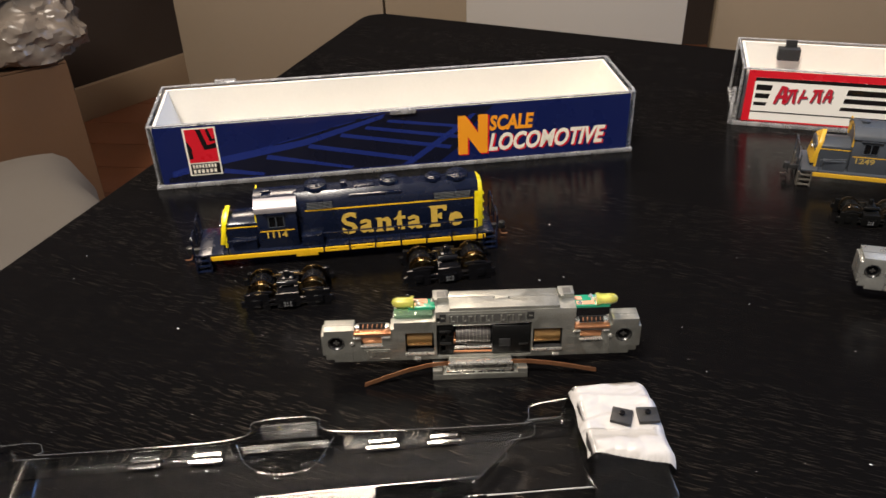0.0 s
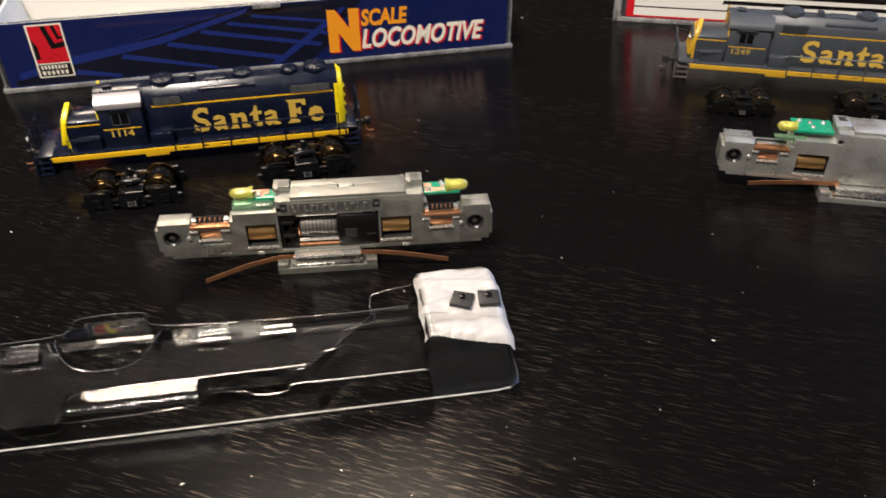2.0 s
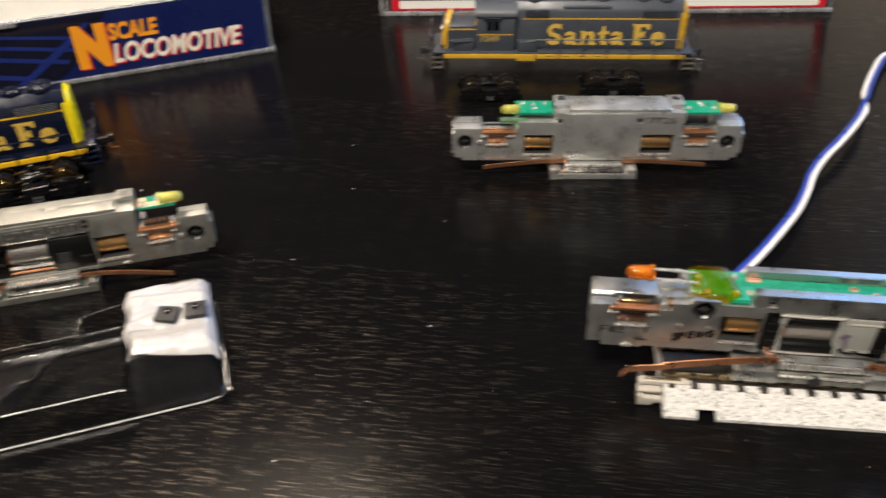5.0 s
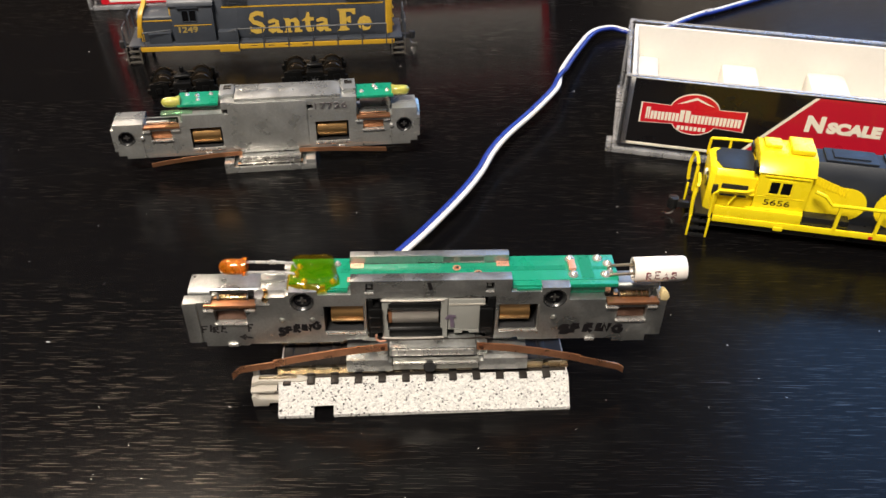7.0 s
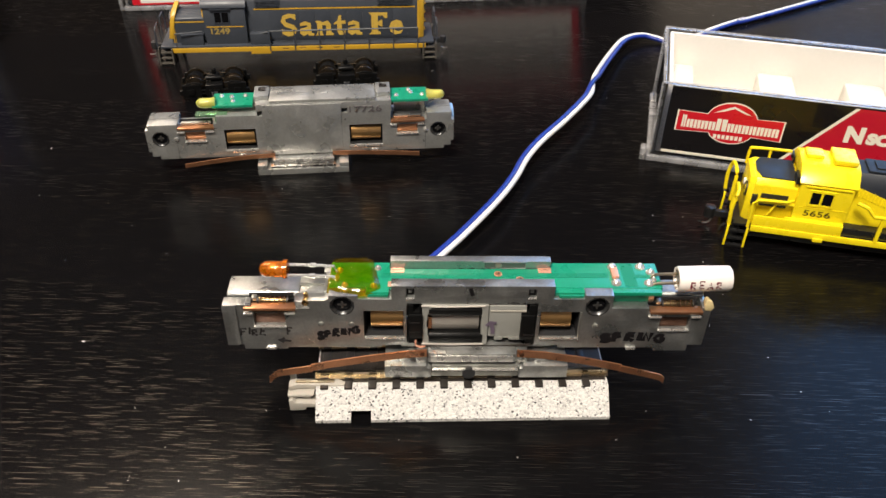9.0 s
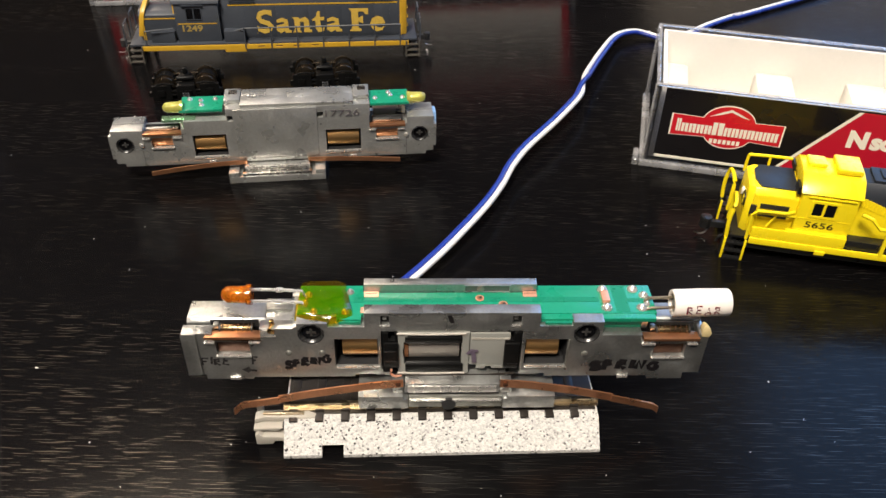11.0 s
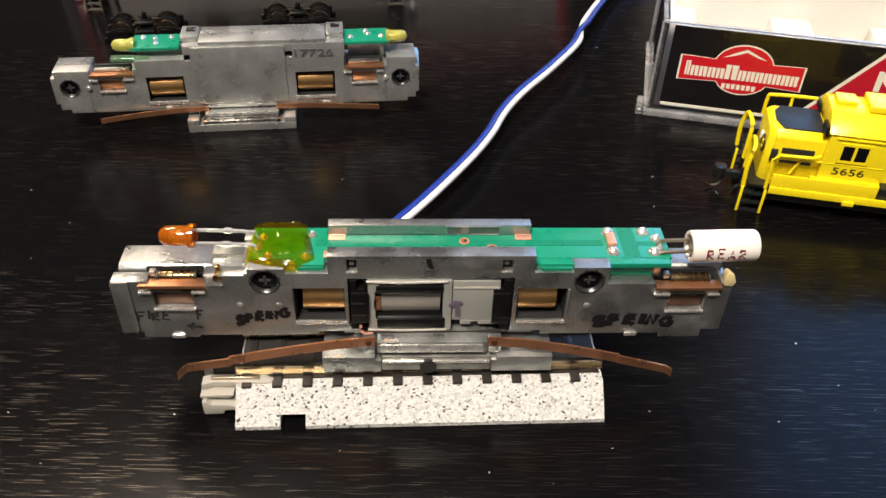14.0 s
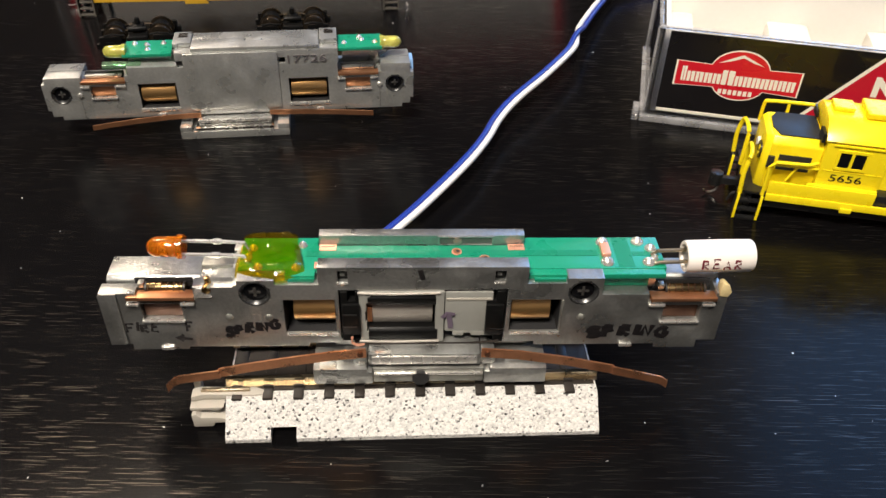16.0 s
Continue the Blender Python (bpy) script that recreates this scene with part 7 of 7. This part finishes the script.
            back = 36.0 if cx > -22 or cx < -166 else 32.0 if cx > -33 or cx < -155 else 33.2 - max(0.0, dd - 8) * 1.15 if dd < 14 else 26.4
            if min(cy, 36 - cy) + min(-cx, 191 + cx) > 2.2 and cy < back:
                bm.faces.new((g[i][j], g[i + 1][j], g[i + 1][j + 1], g[i][j + 1]))
    part("moulding", bm, M_BLISTER, t, "thin clear moulded sheet", sharp=62)
    rim = [(-188, -0.2), (-6, -0.2), (-2.6, 0.3), (-0.7, 1.6), (0, 4.0), (0, 32.0), (-0.7, 34.4), (-2.6, 35.8), (-6, 36.2), (-20, 36.2), (-23, 32.2), (-32, 32.0), (-35, 26.6), (-80, 26.6), (-87, 33.4), (-102, 33.4), (-109, 26.6), (-153, 26.6), (-157, 32), (-165, 32.2), (-168, 36.2), (-188, 36.2), (-191, 34), (-191, 2), (-188, -0.2)]
    # front stretch is paler than the rest, with its shine in the colour
    part("cut_edge", tube(B(), [(a, b, 0.35) for a, b in rim[:3]], 0.22, 8), M_CUT, t, "front cut edge, its glint put in as a pale veil")
    part("side_edge", tube(B(), [(a, b, 0.35) for a, b in rim[2:]], 0.16, 8), M_FOLD, t, "clear cut edge")
    # tubes along the rounded folds; a pale veil draws their highlights
    folds = (
        [(-166, 30, 8), (-157, 30, 8), (-154, 26, 9), (-152, 24.7, 9.1), (-108, 24.8, 9.1), (-102.8, 31.3, 8.2), (-87.5, 31.3, 8.2), (-81.5, 24.8, 9.1), (-37, 24.3, 7.2), (-33, 26.0, 7.0), (-31.6, 29.8, 7.6), (-22, 30.4, 8.8)],
        [(-106.5, 23, 9.0), (-104, 18.5, 6.6), (-99, 16.0, 5.6), (-92, 15.6, 5.6), (-87, 17.4, 6.2), (-82.5, 23, 9.0)],
        [(-160, 0.5, 9.0), (-128, 0.6, 9.0), (-121, 0.3, 9.0), (-115.2, 1.3, 8.9), (-112.6, 1.0, 4.5), (-109.8, 1.3, 1.2), (-105.8, 2.4, 1.3), (-102, 4.2, 5.5), (-96.8, 5.8, 9.0), (-72, 6.4, 9.1), (-50, 6.6, 9.1), (-46.8, 8.0, 8.5), (-45.6, 11.2, 8.0), (-41, 12.2, 7.9), (-39.8, 18.0, 7.4), (-33, 19.8, 7.2), (-31.8, 24.0, 6.9)],
        [(-104, 5.4, 0.6), (-96, 4.4, 1.6), (-82, 4.0, 2.4), (-74, 4.0, 3.2), (-69.6, 2.6, 7.4), (-62.5, 1.0, 8.7), (-60.8, 0.2, 8.4), (-57, -0.2, 8.1), (-53, 0.0, 8.4), (-51, 1.2, 9.0), (-36, 0.8, 9.1), (-21.6, 0.5, 9.1)],
    )
    for f in folds:
        part("fold", tube(B(), smooth_path(f, 5), 0.10, 6), M_FOLD, t)
    for cx in KNOBS:
        for yy, zz, w in ((22.4, 7.2, 3.3), (19.9, 7.7, 4.0)):
            part("knob_ridge", prism(B(), [(yy - 0.7, zz - 0.5), (yy - 0.55, zz - 0.03), (yy + 0.55, zz + 0.03), (yy + 0.7, zz - 0.5)], "x", cx - w, cx + w), M_BLISTER, t)
    # highlight of the front fold added as a pale tube
    part("fold", tube(B(), [(-47.0, 0.85, 9.1), (-36, 0.8, 9.1), (-22.4, 0.75, 9.1)], 0.16, 8), M_CUT, t, "front fold, its highlight put in as a pale line")
    # strip of white tape folded over the end block
    bm = B()
    n, m = 40, 44
    gt = []
    for i in range(n + 1):
        row = []
        for j in range(m + 1):
            u, v = i / n, j / m
            x = -21.2 + 20.6 * u + 0.8 * noise.noise(Vector((v * 4, 1, 0))) * (u < 0.2)
            y = 9.4 - 3.6 * u + (24.6 + 3.4 * u) * v + 0.25 * math.sin(i * 2.4) * (j == 0) + (2.2 * max(0, 0.5 - abs(u - 0.1)) if v < 0.3 else 0)
            z = 11.0 + 0.5 * noise.noise(Vector((u * 3.5, v * 5.0, 2))) + 0.6 * abs(noise.noise(Vector((u * 3 + v * 6, v * 9 - u * 4, 5))))
            z += 0.9 * max(0.0, 1 - abs(v - 0.36 - 0.28 * u) * 14) + 0.7 * max(0.0, 1 - abs(v - 0.78 + 0.10 * u) * 16) - 0.5 * max(0.0, 1 - abs(v - 0.2 - 0.1 * u) * 10)
            z -= 2.4 * (max(0.0, u - 0.88) / 0.12) ** 2
            z -= 2.2 * (max(0.0, v - 0.9) / 0.1) ** 2
            z -= 2.5 * (max(0.0, 0.12 - u) / 0.12) ** 2
            z -= 1.8 * (max(0.0, 0.12 - v) / 0.12) ** 2 * (0.4 + u)
            row.append(bm.verts.new((x * MM, y * MM, z * MM)))
        gt.append(row)
    for i in range(n):
        for j in range(m):
            bm.faces.new((gt[i][j], gt[i + 1][j], gt[i + 1][j + 1], gt[i][j + 1]))
    part("tape", bm, M_TISSUE, t, "creased white tape with a torn edge", sharp=70)


blister()


def clip_square(x, y, rz):
    t = thing("plastic_pad", x, y, 0.01165, rz, "small square black plastic part lying on white tape", "small part", "black squares on the tape")
    bm = box(B(), -2.6, 2.6, -2.5, 2.5, 0, 0.9)
    part("plate", bm, M_PAD, t, bevel=0.2)
    part("boss", cyl(B(), "z", 0, 0.4, 0.92, 1.5, 0.75, 14), M_BLACK_GLOSS, t, bevel=0.15)


clip_square(0.0584, 0.1660, -13)
clip_square(0.0649, 0.1668, 5)


# ---- yellow locomotive ----
def yellow_locomotive():
    t = thing("locomotive", *frame_at(0.2869, 0.1612, -27.5, -2.4, -0.4), 0.0, -27.5, "bright yellow and dark blue model locomotive shell", "model locomotive", "locomotive shells on the table")
    Y, K = M_YELLOW_BRIGHT, M_BLACK
    L = 122.0
    # black lower frame and yellow sill
    part("frame", box(B(), 5.0, L - 5, 2.6, 17.4, 2.6, 5.2), K, t, bevel=0.2)
    part("running_board", box(B(), 5.0, L - 5, 1.2, 18.8, 6.0, 7.0), K, t, bevel=0.1)
    for yy in (0.8, 18.6):
        part("sill", box(B(), 5.6, L - 5.6, yy, yy + 0.6, 5.4, 7.1), Y, t, bevel=0.1)
        part("sill", box(B(), 5.6, 28.0, yy + (0.3 if yy < 5 else -0.3), yy + (0.9 if yy < 5 else 0.3), 7.15, 10.2), Y, t, bevel=0.12)
    part("red_mark", box(B(), 45.6, 46.6, 0.62, 0.79, 5.6, 6.4), M_RED, t)
    part("latch", box(B(), 21.5, 24.0, 0.3, 0.79, 4.9, 6.0), Y, t, bevel=0.15)
    # nose
    nose = [(3.6, 7.0), (3.6, 18.2), (4.8, 19.8), (15.2, 19.8), (16.4, 18.2), (16.4, 7.0)]
    part("nose", prism(B(), nose, "x", 4.4, 15.0), Y, t, bevel=0.3)
    part("nose_front", prism(B(), [(10 + (a - 10) * 0.82, 7 + (b - 7) * 0.97) for a, b in nose], "x", 3.0, 4.4, nose), Y, t, bevel=0.2)
    panel = [(4.5, 8.2), (5.8, 4.9), (14.4, 4.9), (14.4, 15.0), (6.0, 15.0), (4.6, 12.6)]
    part("nose_top_panel", prism(B(), panel, "z", 19.82, 20.1), M_DARK_BLUE, t, "dark blue anti-glare panel", bevel=0.08)
    part("headlight", cyl(B(), "x", 10, 15.0, 2.5, 3.0, 1.0, 14), M_CREAM, t)
    part("nose_seal", cyl(B(), "x", 7.2, 14.6, 2.7, 2.98, 2.0, 20), M_BLACK, t)
    part("nose_seal_mark", cyl(B(), "x", 6.9, 15.2, 2.6, 2.7, 0.6, 14), Y, t)
    part("nose_seal_mark", cyl(B(), "x", 7.2, 13.6, 2.6, 2.7, 0.5, 14), Y, t)
    part("nose_box", box(B(), 4.2, 5.6, 3.0, 3.56, 12.6, 15.4), M_MATT_BLACK, t, bevel=0.1)
    for z0 in (12.2, 14.6):
        part("nose_vent", box(B(), 6.4, 13.2, 3.4, 3.6, z0, z0 + 1.3), M_MATT_BLACK, t)
    # cab
    cab = [(2.4, 7.0), (2.4, 21.0), (5.4, 24.2), (8.0, 24.8), (12.0, 24.8), (14.6, 24.2), (17.6, 21.0), (17.6, 7.0)]
    part("cab", prism(B(), cab, "x", 15.0, 28.2), Y, t, bevel=0.25)
    roof = [(10 + (a - 10) * 1.05, b + 0.25) for a, b in cab[1:-1]]
    part("cab_roof", prism(B(), roof, "x", 14.4, 28.8), Y, t, bevel=0.2)
    part("roof_unit", box(B(), 22.0, 28.0, 6.4, 13.6, 25.1, 26.5), Y, t, "yellow roof air unit", bevel=0.4)
    part("roof_unit", box(B(), 15.6, 20.0, 8.4, 12.6, 25.1, 26.2), Y, t, bevel=0.4)
    part("number_board", box(B(), 13.7, 14.35, 2.9, 6.4, 20.3, 22.4), M_BLACK, t, "black number board")
    part("number_board", box(B(), 13.9, 14.35, 13.4, 16.8, 20.6, 22.2), M_BLACK, t, "black number board")
    for y0 in (4.2, 10.8):
        part("windscreen", box(B(), 14.8, 14.98, y0, y0 + 5.0, 15.6, 19.6), M_BLACK_GLOSS, t)
    wf = part("window_frame", rects(B(), [(17.6, 24.2, 14.6, 19.4)], [(18.2, 20.5, 15.2, 18.8), (21.1, 23.6, 15.2, 18.8)], 2.15, 2.4), Y, t)
    for x0 in (18.2, 21.1):
        part("pane", box(B(), x0, x0 + 2.4, 2.3, 2.38, 15.2, 18.8), M_BLACK_GLOSS, wf)
    letters("road_number", "5656", 1.75, M_INK, t, 17.6, 2.34, 11.5, width=6.7, bold=0.0)
    part("far_rail", tube(B(), smooth_path([(3.4, 17.6, 16.2), (3.4, 17.2, 20.8), (4.4, 16.8, 21.6), (10.0, 16.8, 21.8), (14.2, 16.8, 21.8)], 4), 0.42, 7), Y, t)
    part("far_rail", tube(B(), [(8.6, 16.8, 18.2), (8.6, 16.8, 21.7)], 0.35, 7), Y, t)
    part("nose_rail", tube(B(), smooth_path([(5.4, 2.2, 7.2), (5.4, 2.2, 13.4), (6.4, 2.2, 14.0), (13.4, 2.2, 14.1), (14.8, 2.5, 14.0)], 4), 0.34, 7), Y, t)
    part("nose_rail", tube(B(), [(9.0, 2.3, 10.2), (10.6, 2.3, 14.0)], 0.3, 7), Y, t)
    part("cab_step", box(B(), 13.4, 28.0, 1.4, 2.35, 9.9, 10.5), Y, t, bevel=0.15)
    part("cab_seam", box(B(), 15.6, 27.8, 2.3, 2.39, 13.9, 14.1), Y, t)
    part("drip_rail", box(B(), 16.4, 27.6, 2.1, 2.38, 20.2, 20.5), Y, t)
    # long hood, dark with yellow scallops
    hood = [(4.6, 7.0), (4.6, 20.6), (6.6, 23.8), (13.4, 23.8), (15.4, 20.6), (15.4, 7.0)]
    hd = part("long_hood", prism(B(), hood, "x", 28.3, L - 8), M_DARK_BLUE, t, "dark blue long hood", bevel=0.25)
    scallop = [(28.4, 7.2), (33.6, 7.2)] + [(38.2 + 5.4 * math.sin(a), 13.0 - 5.0 * math.cos(a)) for a in [math.pi * k / 14 for k in range(15)]] + [(36.4, 18.0), (28.4, 20.9)]
    part("scallop", prism(B(), scallop, "y", 4.42, 4.58), Y, hd, "yellow painted scallop")
    ring2 = [(51.8 + 6.2 * math.cos(a), 13.4 + 6.2 * math.sin(a)) for a in [2 * math.pi * k / 28 for k in range(28)]]
    part("scallop", prism(B(), ring2, "y", 4.42, 4.58), Y, hd, "yellow painted disc")
    bm = B()
    for k in range(11):
        prism(bm, [(29.0 + k * 0.85, 18.4 - 0.28 * k), (29.4 + k * 0.85, 18.3 - 0.28 * k), (29.4 + k * 0.85, 20.7 - 0.30 * k), (29.0 + k * 0.85, 20.8 - 0.30 * k)], "y", 4.2, 4.4)
    part("louvre", bm, Y, hd)
    for x0, w in ((31.0, 13.0), (46.0, 10.0), (58.0, 14.0), (74.0, 14.0)):
        hatch = part("roof_hatch", box(B(), x0, x0 + w, 6.8, 13.2, 23.82, 24.5), M_DARK_BLUE, hd, bevel=0.3)
        part("hatch_lid", box(B(), x0 + 2, x0 + w - 2, 8.0, 12.0, 24.52, 24.9), M_DARK_BLUE, hatch, bevel=0.2)
    for x0 in (92.0, 103.0):
        part("roof_fan", cyl(B(), "z", x0, 10, 23.82, 25.0, 3.4, 24), M_DARK_BLUE, hd, bevel=0.2)
    for x0 in range(7):
        part("hood_door", box(B(), 46 + x0 * 9, 54 + x0 * 9, 4.44, 4.59, 8.0, 17.5), M_DARK_BLUE, hd)
    # side equipment and steps
    part("battery_box", box(B(), 28.4, 40.0, 1.6, 4.5, 7.05, 9.6), K, t, bevel=0.2)
    for s, xe in ((1, 0.0), (-1, L)):
        X = lambda v: xe + s * v
        lh = lambda a, b: (min(X(a), X(b)), max(X(a), X(b)))
        part("pilot", box(B(), *lh(1.6, 3.0), 2.0, 18.0, 0.3, 6.4), K, t, bevel=0.2)
        part("platform", box(B(), *lh(1.0, 5.6), 1.2, 18.8, 6.45, 7.05), K, t)
        for yy in (0.2, 16.6):
            part("step_side", box(B(), *lh(4.6, 5.1), yy + 0.3, yy + 3.2, 0.2, 6.4), K, t)
            part("step_side", box(B(), *lh(-0.4, 0.1), yy + 0.3, yy + 3.2, 0.2, 6.4), K, t)
            for v in (-0.15, 4.85):
                part("step_rail", box(B(), *lh(v - 0.3, v + 0.3), yy - 0.15, yy + 0.28, 0.2, 6.6), Y, t, bevel=0.1)
            for k in range(3):
                st = part("step", box(B(), *lh(0.1, 4.6), yy + 0.35 * k, yy + 3.0, 0.0 + 2.1 * k, 0.5 + 2.1 * k), K, t, bevel=0.08)
                part("step_edge", box(B(), *lh(0.2, 4.5), yy + 0.35 * k - 0.12, yy + 0.35 * k - 0.01, 0.15 + 2.1 * k, 0.6 + 2.1 * k), K, st)
        for y0 in (1.0, 19.0):
            sg = 1 if y0 < 5 else -1
            part("end_rail", tube(B(), smooth_path([(X(0.0), y0, 6.4), (X(-0.3), y0, 11.5), (X(0.2), y0 + sg * 0.6, 15.4), (X(0.6), y0 + sg * 2.4, 16.0), (X(0.8), y0 + sg * 6.4, 15.6), (X(0.8), y0 + sg * 7.0, 12.0), (X(0.8), y0 + sg * 7.0, 7.2)], 4), 0.5, 7), Y, t)
            part("end_rail", tube(B(), [(X(4.8), y0, 6.6), (X(4.6), y0, 13.9), (X(5.6), y0 + sg * 0.1, 15.2), (X(12.6), y0 + sg * 0.3, 15.4), (X(14.4), y0 + sg * 1.2, 15.6)], 0.40, 7), Y, t)
        cp = part("coupler", box(B(), *lh(-3.0, 1.6), 9.2, 10.8, 2.8, 4.6), K, t, bevel=0.2)
        part("knuckle", cyl(B(), "z", X(-4.0), 10.3, 2.2, 5.4, 1.5, 14), K, cp, bevel=0.2)
        part("trip_pin", tube(B(), smooth_path([(X(-3.2), 9.6, 2.8), (X(-3.6), 9.3, 1.2), (X(-5.0), 9.0, 0.5), (X(-6.6), 8.8, 1.0)], 4), 0.25, 6), M_STEEL, cp)
        part("air_hose", tube(B(), smooth_path([(X(1.6), 6.0, 3.4), (X(-0.4), 5.8, 3.0), (X(-1.2), 5.8, 1.0)], 4), 0.35, 6), K, t)
    # handrail posts along the walkway
    for yy in (1.0, 19.0):
        posts = [36.6 + 10.2 * k for k in range(8)]
        for xx in posts:
            part("stanchion", box(B(), xx - 0.45, xx + 0.45, yy - 0.3, yy + 0.3, 6.9, 14.6), Y, t)
        part("handrail", tube(B(), [(29.5, yy + (0.8 if yy < 5 else -0.8), 17.6), (32.0, yy, 17.0), (34.2, yy, 14.6), (posts[-1], yy, 14.6)], 0.5, 7), Y, t)
        part("hand_grip", cyl(B(), "y", 52.6, 14.8, yy - 0.6, yy + 0.6, 1.2, 12), Y, t)


M_DARK_BLUE = surface("satin_blue_black_paint", (0.014, 0.018, 0.026), 0.55, 0.0, 0.12, 160, 0.05, 1400)
yellow_locomotive()
